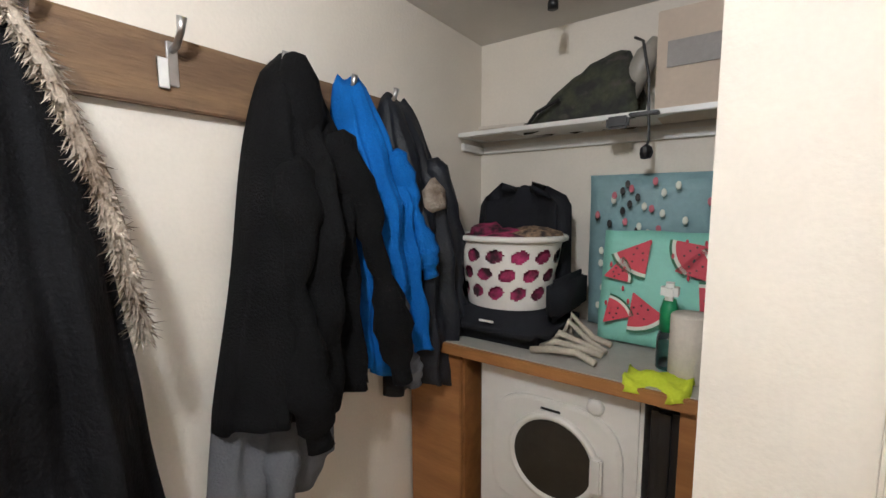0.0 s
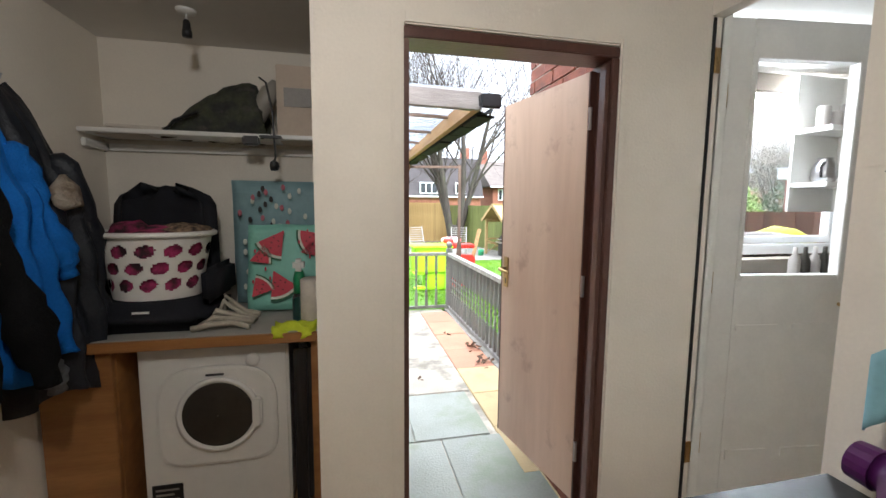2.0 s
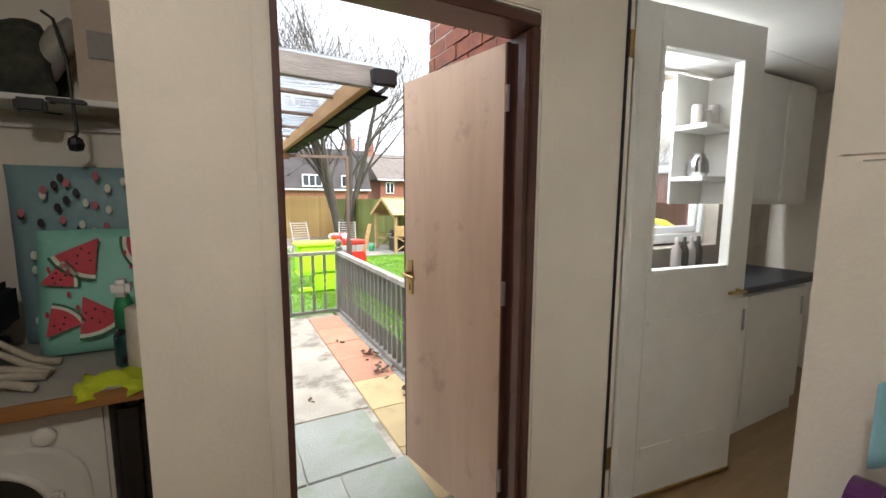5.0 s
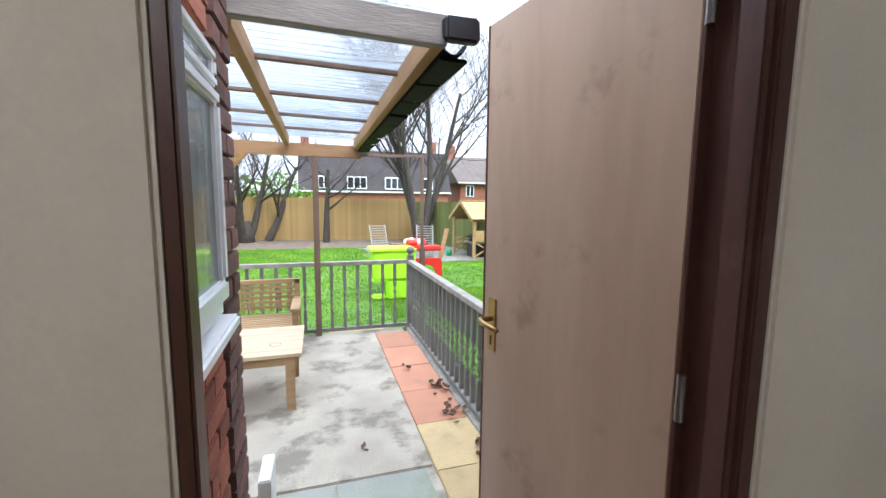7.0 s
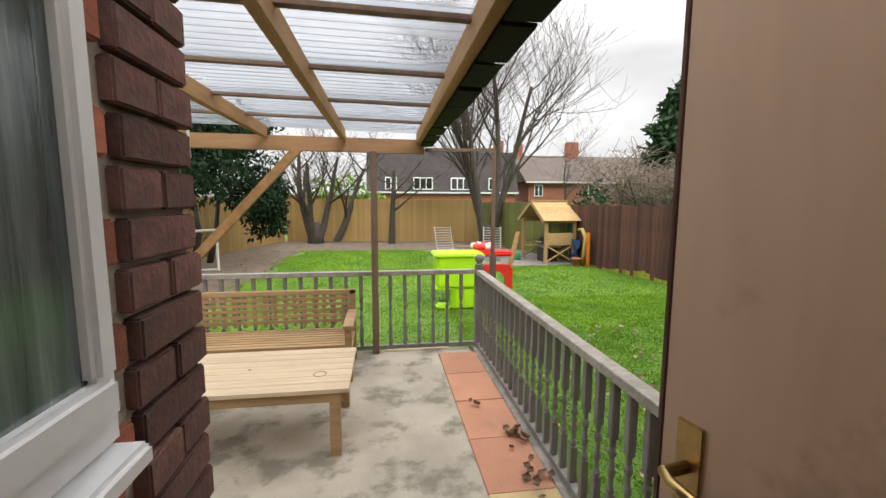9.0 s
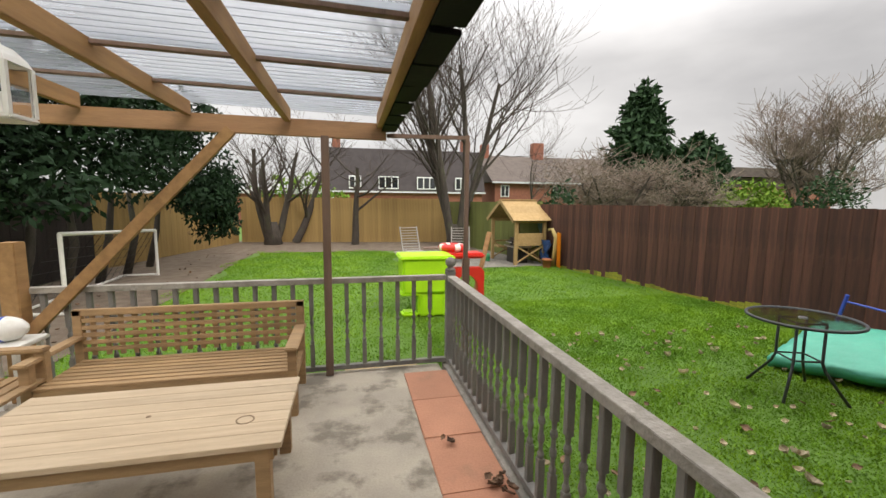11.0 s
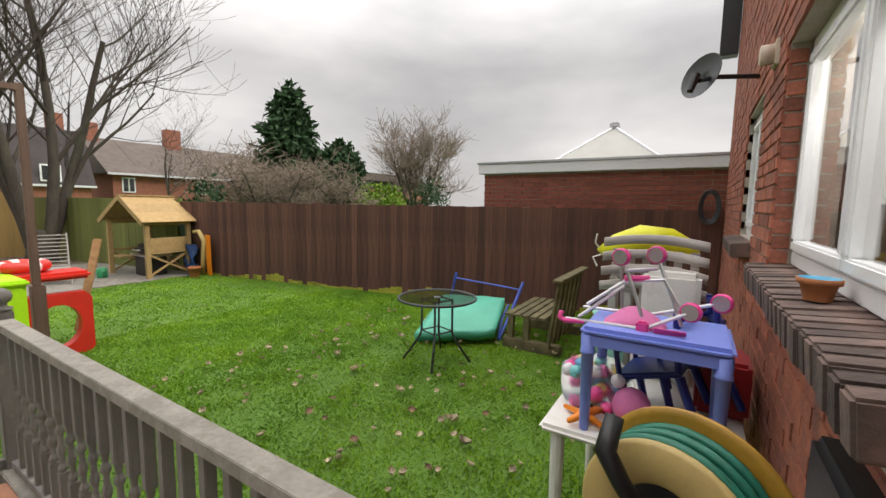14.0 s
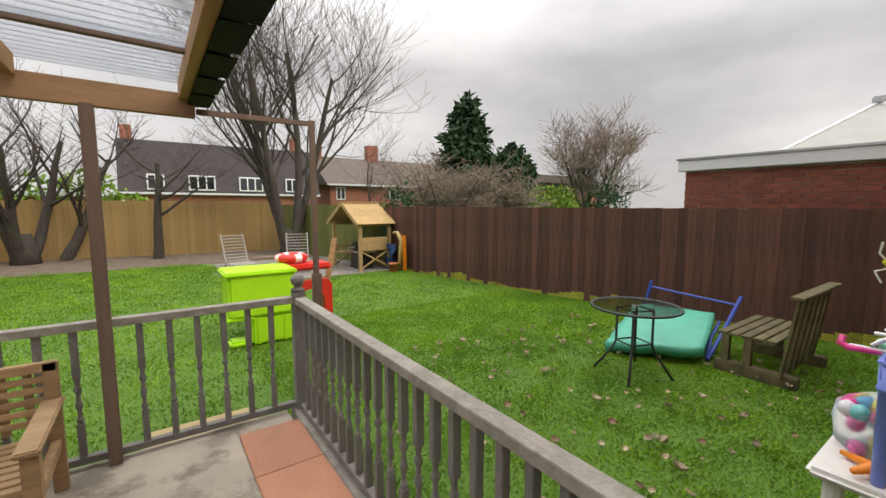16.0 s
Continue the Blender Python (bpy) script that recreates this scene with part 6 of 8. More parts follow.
# round glass table
rt = thing("round_table", "round smoked glass garden table with dark metal legs", "table", (4.6, 4.63, L0))
cx, cy, tz = 4.6, 4.63, 0.5
part("glass_top", lathe([(0.001, 0), (0.415, 0), (0.415, 0.006), (0.001, 0.006)], 48, (cx, cy, tz)), SMOKEGLASS, rt)
bm = bmesh.new()
tube(bm, [(cx + 0.425 * math.cos(2 * math.pi * k / 48), cy + 0.425 * math.sin(2 * math.pi * k / 48), tz + 0.002) for k in range(49)], 0.014, 8)
part("rim", bm, IRON, rt, smooth=True)
part("parasol_hole", lathe([(0.02, 0), (0.035, 0), (0.035, 0.008), (0.02, 0.008)], 16, (cx, cy, tz + 0.006), cap=False), STEEL, rt)
for k in range(4):
    a = radians(45 + 90 * k - 20)
    c, s_ = math.cos(a), math.sin(a)
    part("leg", T([(cx + 0.17 * c, cy + 0.17 * s_, tz - 0.01), (cx + 0.17 * c, cy + 0.17 * s_, 0.12), (cx + 0.2 * c, cy + 0.2 * s_, 0.04), (cx + 0.38 * c, cy + 0.38 * s_, L0)], 0.013, 8), IRON, rt, smooth=True)
for z in (tz - 0.025, 0.13):
    part("brace_ring", T([(cx + 0.17 * math.cos(radians(25 + 90 * k)), cy + 0.17 * math.sin(radians(25 + 90 * k)), z) for k in range(5)], 0.009, 6), IRON, rt)

# aqua mat, blue frame and mossy bench
bm = bmesh.new()
rows = [[Vector((4.92, 5.15, L0 + 0.02)).lerp(Vector((5.38, 4.28, L0 + 0.10)), k / 14).lerp(Vector((5.95, 5.35, 0.10)).lerp(Vector((6.2, 4.5, 0.12)), k / 14), i / 14) + Vector((0, 0, 0.05 * math.sin(math.pi * i / 14) * math.sin(math.pi * k / 14) + 0.012 * math.sin(i * 2.2 + k))) for k in range(15)] for i in range(15)]
solid("padded_mat", thick(sheet(rows), 0.11), AQUAMAT, "aqua vinyl padded mat slumped on the lawn", "mat", smooth=True)
fr2 = thing("tube_frame", "blue metal tube frame collapsed behind the mat", "frame", (6.0, 4.7, L0))
part("cross_tube", T([(6.2, 5.33, 0.42), (6.2, 4.26, 0.36)], 0.012, 8), BLUEBAR, fr2)
part("tube", T([(6.2, 5.31, 0.5), (6.17, 5.42, -0.1), (6.15, 5.45, L0)], 0.02, 8), BLUEBAR, fr2)
part("tube", T([(6.2, 4.24, 0.47), (5.95, 4.3, 0.1), (5.62, 4.33, L0 + 0.02)], 0.022, 8), BLUEBAR, fr2)
part("tube", T([(5.62, 4.33, L0 + 0.02), (5.85, 4.4, -0.02), (6.2, 4.45, 0.12)], 0.018, 8), BLUEBAR, fr2)
mb = thing("garden_bench", "mossy weathered slatted bench standing on the lawn", "bench", (6.0, 3.85, L0))
for k in range(5):
    y = 3.68 + k * 0.105
    part("seat_slat", B(5.45, 6.55, y, y + 0.085, 0.19, 0.215, 0.004), MOSSWOOD, mb)
for x in (5.5, 6.45):
    part("sleeper_foot", B(x - 0.06, x + 0.06, 3.5, 4.2, L0, L0 + 0.12, 0.008), MOSSWOOD, mb)
    part("front_leg", B(x - 0.035, x + 0.035, 4.08, 4.15, L0 + 0.12, 0.19, 0.004), MOSSWOOD, mb)
    part("mid_leg", B(x - 0.035, x + 0.035, 3.88, 3.95, L0 + 0.12, 0.19, 0.004), MOSSWOOD, mb)
for k in range(6):
    x = 5.42 + k * 0.2
    part("back_board", beam((x, 3.62, L0 + 0.1), (x, 3.52, 0.68), 0.09, 0.025), MOSSWOOD, mb)
part("back_cap", B(5.3, 6.6, 3.46, 3.57, 0.68, 0.71, 0.005), MOSSWOOD, mb)

# white table with the toys on it
TZ = 0.50
wtb = thing("plastic_table", "white plastic garden table piled with toys beside the wall", "table", (3.1, 2.35, L0))
bm = box(bmesh.new(), 2.66, 3.62, 1.99, 2.82, TZ - 0.04, TZ, 0.018)
part("top", bm, WHITEPL, wtb, smooth=False)
for x, y in ((2.72, 2.05), (2.72, 2.74), (3.52, 2.05), (3.52, 2.74)):
    part("leg", T([(x, y, TZ - 0.04), (x, y, L0)], [0.035, 0.026], 10), WHITEPL, wtb)
bt = thing("toy_table", "lilac blue plastic child's table standing on the white table", "table", (2.9, 2.28, TZ))
X0, X1, Y0, Y1, ZT = 2.69, 3.12, 2.08, 2.66, 0.99
part("top", box(bmesh.new(), X0, X1, Y0, Y1, ZT - 0.045, ZT, 0.018), LILAC, bt)
bm = bmesh.new()
for a in ((X0 + 0.012, X1 - 0.012, Y0 + 0.012, Y0 + 0.03), (X0 + 0.012, X1 - 0.012, Y1 - 0.03, Y1 - 0.012), (X0 + 0.012, X0 + 0.03, Y0 + 0.03, Y1 - 0.03), (X1 - 0.03, X1 - 0.012, Y0 + 0.03, Y1 - 0.03)):
    box(bm, *a, ZT - 0.085, ZT - 0.04)
part("skirt", bm, LILAC, bt)
for x in (X0 + 0.035, X1 - 0.035):
    for y in (Y0 + 0.035, Y1 - 0.035):
        part("leg", lathe([(0.019, TZ), (0.021, TZ + 0.02), (0.027, ZT - 0.13), (0.034, ZT - 0.125), (0.034, ZT - 0.115), (0.03, ZT - 0.11), (0.031, ZT - 0.04)], 14, (x, y, 0.001)), LILAC, bt, smooth=True)


def toy_chair(x, y, z, m, material, label):
    th = thing("toy_chair", label, "chair", (x, y, z))
    w = pose(x, y, z) @ m
    part("seat", box(bmesh.new(), -0.16, 0.16, -0.15, 0.15, 0.22, 0.25, 0.012, w), material, th)
    for sx in (-0.14, 0.14):
        for sy in (-0.13, 0.13):
            part("leg", T([w @ Vector((sx, sy, 0.22)), w @ Vector((sx * 1.15, sy * 1.15, 0.0))], [0.022, 0.018], 8), material, th)
        part("back_post", T([w @ Vector((sx, 0.13, 0.24)), w @ Vector((sx, 0.19, 0.5))], 0.016, 8), material, th)
        part("arm", T([w @ Vector((sx, 0.17, 0.4)), w @ Vector((sx * 1.1, 0.0, 0.4)), w @ Vector((sx * 1.1, -0.11, 0.36)), w @ Vector((sx, -0.13, 0.24))], 0.014, 8), material, th, smooth=True)
    for zz in (0.38, 0.47):
        part("back_bar", T([w @ Vector((-0.14, 0.16 + (zz - 0.38) * 0.25, zz)), w @ Vector((0, 0.2 + (zz - 0.38) * 0.25, zz)), w @ Vector((0.14, 0.16 + (zz - 0.38) * 0.25, zz))], 0.018, 8), material, th, smooth=True)
    return th


toy_chair(3.05, 2.3, TZ + 0.02, pose(0, 0, 0, 18, 0, 172), NAVYPL, "dark blue plastic child's chair tipped under the toy table")
toy_chair(3.3, 2.16, TZ + 0.03, pose(0, 0, 0, 20, 0, 185), NAVYPL, "dark blue plastic child's chair against the brick wall")
solid("red_crate", wobble(box(bmesh.new(), 3.2, 3.5, 1.97, 2.2, TZ + 0.001, TZ + 0.28, 0.02), 0.006, 6), shade("dark_red_plastic", (0.30, 0.01, 0.015), 0.45), "dark red plastic crate behind the toy table", "crate")
bb = thing("bag_of_balls", "clear bag of coloured play balls on the white table", "bag", (3.02, 2.58, TZ))
rq = random.Random(12)
BALLC = [PALEPINK, shade("ball_blue", (0.08, 0.36, 0.6), 0.4), shade("ball_yellow", (0.7, 0.58, 0.1), 0.4), shade("ball_aqua", (0.15, 0.5, 0.5), 0.4), shade("ball_white", (0.7, 0.68, 0.7), 0.4), PINK]
for k in range(34):
    f = k / 34
    x, y, z = 3.02 + rq.uniform(-0.11, 0.13), 2.58 + rq.uniform(-0.14, 0.11), TZ + 0.035 + rq.choice((0, 0.055, 0.11, 0.15))
    part("ball", lathe([(0.002, -0.034)] + [(0.034 * math.cos(a), 0.034 * math.sin(a)) for a in [-1.2 + 0.4 * j for j in range(7)]] + [(0.002, 0.034)], 10, (x, y, z)), BALLC[k % 6], bb, smooth=True)
bm = lathe([(0.06, TZ + 0.004), (0.16, TZ + 0.02), (0.18, TZ + 0.1), (0.165, TZ + 0.19), (0.1, TZ + 0.225), (0.03, TZ + 0.23)], 24, (3.03, 2.57, 0))
film_ = part("film", wobble(bm, 0.02, 10), clear("thin_film", (1, 1, 1), 0.45, 1.12), bb, "clear plastic film", True)
film_.visible_shadow = False
pk = thing("pink_ball", "translucent pink ball on the white table", "ball", (2.86, 2.36, TZ))
part("ball_shell", lathe([(0.002, -0.085)] + [(0.085 * math.cos(a), 0.085 * math.sin(a)) for a in [-1.4 + 0.2 * j for j in range(15)]] + [(0.002, 0.085)], 20, (2.9, 2.38, TZ + 0.086)), PALEPINK, pk, smooth=True)
og = thing("orange_toy_plane", "orange plastic toy with purple wheel on the white table", "toy", (2.8, 2.6, TZ))
part("body", T([(2.70, 2.62, TZ + 0.03), (2.8, 2.56, TZ + 0.045), (2.92, 2.5, TZ + 0.03)], [0.012, 0.026, 0.014], 10), ORANGE, og, smooth=True)
part("wing", T([(2.76, 2.48, TZ + 0.02), (2.80, 2.56, TZ + 0.03), (2.86, 2.68, TZ + 0.02)], [0.01, 0.022, 0.01], 10), ORANGE, og, smooth=True)
part("tail", T([(2.72, 2.46, TZ + 0.015), (2.78, 2.44, TZ + 0.02), (2.86, 2.42, TZ + 0.02)], [0.008, 0.018, 0.012], 8), ORANGE, og, smooth=True)
part("wheel", lathe([(0.002, 0), (0.02, 0), (0.02, 0.02), (0.002, 0.02)], 12, (2.84, 2.56, TZ + 0.05)), IRON, og)

for o_ in (bb, pk, og):
    settle(o_, 0, 0.07)

# doll's pushchair upside down on the toy table
ps = thing("doll_pushchair", "pink doll's pushchair with silver tubes, folded upside down", "pushchair", (2.9, 2.3, ZT))
TUBE = shade("silver_tube", (0.62, 0.61, 0.62), 0.3, metal=0.8, vary=0.08)
W1, W2, W3, W4 = (2.88, 2.42, 1.33), (2.94, 2.28, 1.345), (2.80, 2.13, 1.13), (2.92, 2.02, 1.16)
for w in (W1, W2, W3, W4):
    wh = part("wheel", lathe([(0.034, -0.016), (0.04, -0.014), (0.042, 0.0), (0.04, 0.014), (0.034, 0.016)], 20, w, Matrix.Rotation(radians(70), 4, "Z") @ RX, cap=False), PINK, ps, smooth=True)
    part("hub", lathe([(0.002, -0.014), (0.034, -0.014), (0.034, 0.014), (0.002, 0.014)], 20, w, Matrix.Rotation(radians(70), 4, "Z") @ RX), TUBE, wh)
for a in (((2.80, 2.64, 1.025), (2.78, 2.3, 1.035), W3), ((2.98, 2.6, 1.05), (2.95, 2.3, 1.06), W4), (W1, (2.85, 2.36, 1.2), (2.83, 2.30, 1.03)), (W2, (2.9, 2.22, 1.2), (2.86, 2.16, 1.05)), ((2.86, 2.40, 1.27), (2.92, 2.27, 1.285)), ((2.82, 2.55, 1.1), (2.88, 2.4, 1.22), (2.9, 2.24, 1.24), (2.86, 2.15, 1.1)), ((2.80, 2.58, 1.04), (2.87, 2.4, 1.2)), ((2.88, 2.42, 1.3), (2.88, 2.4, 1.04))):
    part("tube", T(a, 0.008, 8), TUBE, ps)
part("handle", T([(2.80, 2.66, 1.06), (2.79, 2.665, 1.03), (2.78, 2.64, 1.02), (2.78, 2.55, 1.022)], [0.012, 0.014, 0.013, 0.008], 8), PINK, ps, smooth=True)
part("joint", B(2.76, 2.80, 2.28, 2.33, 1.01, 1.07, 0.008), PINK, ps)
part("grip_bar", T([(2.87, 2.4, 1.235), (2.9, 2.3, 1.24)], 0.014, 8), PINK, ps)
rows = [[(2.78 + 0.03 * i, 2.50 - 0.3 * k / 10, 1.008 + 0.10 * math.sin(math.pi * k / 10) * math.sin(math.pi * (i + 0.6) / 8)) for k in range(11)] for i in range(8)]
part("seat_cloth", wobble(thick(sheet(rows), 0.006), 0.008, 14), PALEPINK, ps, "pink fabric seat", True)
rows = [[(2.755 + 0.01 * i, 2.26 - 0.12 * k / 5, 1.055 - 0.022 * i * (1 - k / 9)) for k in range(6)] for i in range(3)]
part("net_pocket", thick(sheet(rows), 0.004), PINK, ps, "spotted pink pocket")
settle(ps, 0, 0.11, -0.038)

# stacked chairs with the yellow bag
for k in range(4):
    ch = thing("garden_chair", "stone grey stacking plastic armchair beside the wall", "chair", (4.0, 2.35, L0 + 0.09 * k), "stacked plastic chairs")
    ox, dz = 0.03 * k, 0.09 * k
    base = L0 + dz
    if k == 0:
        for x in (3.72, 4.2):
            for y in (2.06, 2.58):
                part("leg", T([(x, y, L0), (x + 0.02, y + (0.03 if y < 2.3 else -0.03), L0 + 0.42)], [0.025, 0.032], 8), STONEPL, ch)
    part("seat", box(bmesh.new(), 3.72 + ox, 4.2 + ox, 2.08, 2.58, base + 0.40, base + 0.43, 0.012), STONEPL, ch)
    rows = [[(3.66 + ox - 0.10 * j / 8 + 0.05 * (1 - (2 * i / 10 - 1) ** 2), 2.04 + 0.58 * i / 10, base + 0.86 + 0.44 * j / 8 - 0.03 * (2 * i / 10 - 1) ** 2) for i in range(11)] for j in range(7, 9)]
    part("back_top", thick(sheet(rows), 0.014), STONEPL, ch, smooth=True)
    for j in range(6):
        y = 2.10 + j * 0.088
        part("back_slat", beam((3.70 + ox, y + 0.01, base + 0.44), (3.62 + ox, y + 0.01, base + 1.2), 0.045, 0.012), STONEPL, ch)
    for y in (2.06, 2.6):
        part("arm", T([(4.18 + ox, y, base + 0.42), (4.2 + ox, y, base + 0.64), (3.95 + ox, y, base + 0.67), (3.68 + ox, y, base + 0.7)], 0.022, 8), STONEPL, ch, smooth=True)
    settle(ch, 0, 0.13)
yb = thing("yellow_bag", "crumpled yellow nylon tent bag on the stacked chairs", "bag", (3.95, 2.35, 1.15))
bm = T([(3.80, 2.66, 1.22), (3.84, 2.58, 1.28), (3.86, 2.42, 1.32), (3.88, 2.25, 1.31), (3.9, 2.1, 1.26)], [0.03, 0.085, 0.11, 0.10, 0.05], 14)
part("sack", wobble(bm, 0.03, 9), YELLOWBAG, yb, smooth=True)
part("cord", T([(3.80, 2.66, 1.24), (3.78, 2.70, 1.30), (3.77, 2.69, 1.36)], 0.006, 5), WHITEPL, yb)
part("cord", T([(3.80, 2.66, 1.22), (3.77, 2.71, 1.2), (3.77, 2.68, 1.14)], 0.006, 5), WHITEPL, yb)
settle(yb, 0, 0.13, -0.02)
solid("white_tub", box(bmesh.new(), 3.5, 3.72, 2.2, 2.5, TZ + 0.0, 1.15, 0.03), WHITEPL, "white plastic tub in front of the chairs", "tub")
solid("aqua_bucket", lathe([(0.08, 0), (0.1, 0.36), (0.11, 0.37)], 18, (3.5, 2.66, TZ + 0.001)), AQUA, "aqua plastic bucket behind the toy table", "bucket", smooth=True)

# hose reel
hr = thing("hose_reel", "cream and mustard hose reel wound with green hose", "hose reel", (1.86, 2.1, L0))
RC = Vector((1.93, 2.24, 0.775))
ax = Vector((-0.93, 0.30, 0.06)).normalized()
RM = Matrix.Translation(RC) @ ax.to_track_quat("Z", "Y").to_matrix().to_4x4()


def turned(profile, n=44, cap=False):
    bm = lathe(profile, n, cap=cap)
    bmesh.ops.transform(bm, matrix=RM, verts=bm.verts)
    return bm


part("front_flange", turned([(0.1, 0.075), (0.11, 0.085), (0.19, 0.085), (0.2, 0.078), (0.2, 0.068), (0.1, 0.066)]), CREAMPL, hr, "cream plastic flange", True)
part("rear_flange", turned([(0.05, -0.075), (0.225, -0.085), (0.24, -0.078), (0.24, -0.062), (0.22, -0.066), (0.05, -0.065)]), MUSTARD, hr, "mustard plastic rear flange", True)
part("core", turned([(0.1, -0.07), (0.1, 0.07)]), BLACKP, hr, smooth=True)
part("hub", turned([(0.001, 0.08), (0.1, 0.08), (0.1, 0.07)]), BLACKP, hr)
for k in range(5):
    for j, rr_ in enumerate((0.145, 0.17, 0.193)):
        if (k + j) % 2 == 0 or j < 2:
            bm = bmesh.new()
            zc = -0.048 + k * 0.024
            tube(bm, [RM @ Vector((rr_ * math.cos(2 * math.pi * i / 40), rr_ * math.sin(2 * math.pi * i / 40), zc)) for i in range(41)], 0.0125, 8, caps=False)
            part("hose_turn", bm, HOSEG, hr, smooth=True)
part("crank_arm", T([RM @ Vector((0.0, 0.0, 0.11)), RC + Vector((-0.12, 0.11, 0.12)), RC + Vector((-0.10, 0.15, 0.17)), RC + Vector((-0.055, 0.14, 0.24))], [0.02, 0.022, 0.026, 0.022], 12), BLACKP, hr, "black crank handle", True)
part("stand", T([RC + Vector((0.02, 0.0, -0.02)), (1.86, 2.14, 0.3), (1.72, 2.2, L0)], 0.022, 8), BLACKP, hr)
part("stand", T([RC + Vector((0.1, 0.0, -0.05)), (1.96, 2.1, 0.3), (2.05, 2.0, L0)], 0.022, 8), BLACKP, hr)
solid("black_bin", wobble(box(bmesh.new(), 1.62, 2.05, 1.885, 1.99, L0, 1.02, 0.015), 0.003, 4), BLACKP, "black plastic bin squeezed against the wall", "bin")

# on the wall and the sill
pot = thing("flower_pot", "terracotta flower pot filled with blue water on the sill", "pot", (2.44, 1.87, 1.255))
part("pot", lathe([(0.05, 0), (0.068, 0.075), (0.08, 0.076), (0.083, 0.1), (0.076, 0.102), (0.07, 0.09)], 28, (2.5, 1.86, 1.246), Matrix.Scale(0.68, 4), cap=False), TERRAPOT, pot, smooth=True)
part("liner", lathe([(0.078, 0.103), (0.071, 0.098), (0.066, 0.085), (0.001, 0.085)], 28, (2.5, 1.86, 1.246), Matrix.Scale(0.68, 4), cap=False), SKYBLUE, pot, "bright blue liner", True)
dish = thing("satellite_dish", "grey mesh satellite dish on a black arm", "satellite dish", (4.6, 1.87, 2.5))
DM = Matrix.Translation((4.55, 2.24, 2.5)) @ Vector((-0.62, 0.7, 0.2)).normalized().to_track_quat("Z", "Y").to_matrix().to_4x4()
bm = lathe([(0.001, -0.05), (0.1, -0.042), (0.2, -0.02), (0.28, 0.012), (0.285, 0.016)], 32, cap=False)
bmesh.ops.transform(bm, matrix=DM @ Matrix.Diagonal((0.66, 0.56, 0.66, 1)), verts=bm.verts)
part("reflector", thick(bm, 0.004), shade("dish_grey", (0.075, 0.08, 0.085), 0.5, vary=0.1), dish, smooth=True)
part("arm", T([(4.75, 1.86, 2.5), (4.62, 2.15, 2.5), (4.35, 2.25, 2.42)], 0.018, 8), BLACKP, dish)
part("receiver", T([(4.34, 2.27, 2.46), (4.30, 2.3, 2.34)], [0.03, 0.022], 10), BLACKP, dish)
vent = thing("wall_vent", "beige round extractor vent on the brick wall", "vent", (3.87, 1.88, 2.39))
part("collar", B(3.8, 3.94, 1.863, 1.89, 2.32, 2.46, 0.006), CARD, vent)
part("cowl", lathe([(0.055, 0), (0.055, 0.06), (0.045, 0.065), (0.001, 0.06)], 18, (3.87, 1.89, 2.39), Matrix.Rotation(radians(-90), 4, "X")), CARD, vent, smooth=True)
pipe = thing("downpipe", "black plastic downpipe at the corner of the house", "pipe", (1.06, 1.92, 0))
part("pipe", T([(1.16, 1.915, 0.0), (1.16, 1.915, 5.1)], 0.034, 10), BLACKP, pipe, smooth=True)
for z in (1.2, 2.6, 4.0):
    part("bracket", B(1.115, 1.205, 1.872, 1.955, z, z + 0.035, 0.004), BLACKP, pipe)
pipe2 = thing("eaves_gutter", "black gutter and bargeboard along the far eaves", "gutter", (7.5, 2.1, 3.6))
part("bargeboard", B(7.8, 8.0, 1.885, 2.1, 3.6, 5.2, 0.01), BLACKP, pipe2)
solid("far_roof", B(8.6, 13, -2, 1.7, 3.1, 3.4, 0.1), ROOFBROWN, "brown tiled neighbouring roof", "roof")
cbl = thing("coiled_cable", "grey cable coiled on the fence by the wall", "cable", (7.9, 2.05, 1.5))
for k in range(5):
    bm = bmesh.new()
    tube(bm, [(7.88 - 0.012 * k, 2.12 + (0.085 + 0.012 * k) * math.cos(2 * math.pi * i / 24), 1.55 + (0.19 + 0.015 * k) * math.sin(2 * math.pi * i / 24)) for i in range(25)], 0.007, 5)
    part("loop", bm, IRON, cbl)

# seat, table and lantern at the patio's closed side
ac = thing("garden_armchair", "wooden garden armchair at the end of the table", "chair", (-1.75, 4.6, 0))
for x in (-1.95, -1.45):
    for y in (4.3, 4.85):
        part("leg", B(x - 0.03, x + 0.03, y - 0.03, y + 0.03, 0, 0.55, 0.004), TEAK, ac)
for y in (4.3, 4.85):
    part("armrest", B(-2.0, -1.42, y - 0.045, y + 0.045, 0.55, 0.58, 0.008), TEAK, ac)
for k in range(6):
    part("seat_slat", B(-1.92 + k * 0.085, -1.85 + k * 0.085, 4.28, 4.88, 0.36, 0.38, 0.003), TEAK, ac)
pt = thing("side_table", "small white patio side table", "table", (-1.85, 5.1, 0))
part("top", B(-2.0, -1.66, 4.98, 5.28, 0.52, 0.55, 0.006), WHITEPL, pt)
for x in (-1.97, -1.7):
    for y in (5.01, 5.24):
        part("leg", B(x - 0.015, x + 0.015, y - 0.015, y + 0.015, 0, 0.52), WHITEPL, pt)
rbll = thing("rugby_ball", "worn white rugby ball on the side table", "ball", (-1.82, 5.12, 0.55))
bm = lathe([(0.002, -0.14), (0.04, -0.12), (0.07, -0.08), (0.086, -0.03), (0.088, 0), (0.086, 0.03), (0.07, 0.08), (0.04, 0.12), (0.002, 0.14)], 20, (-1.82, 5.12, 0.639), Matrix.Rotation(radians(90), 4, "Y"))
part("bladder", bm, WHITEPL, rbll, smooth=True)
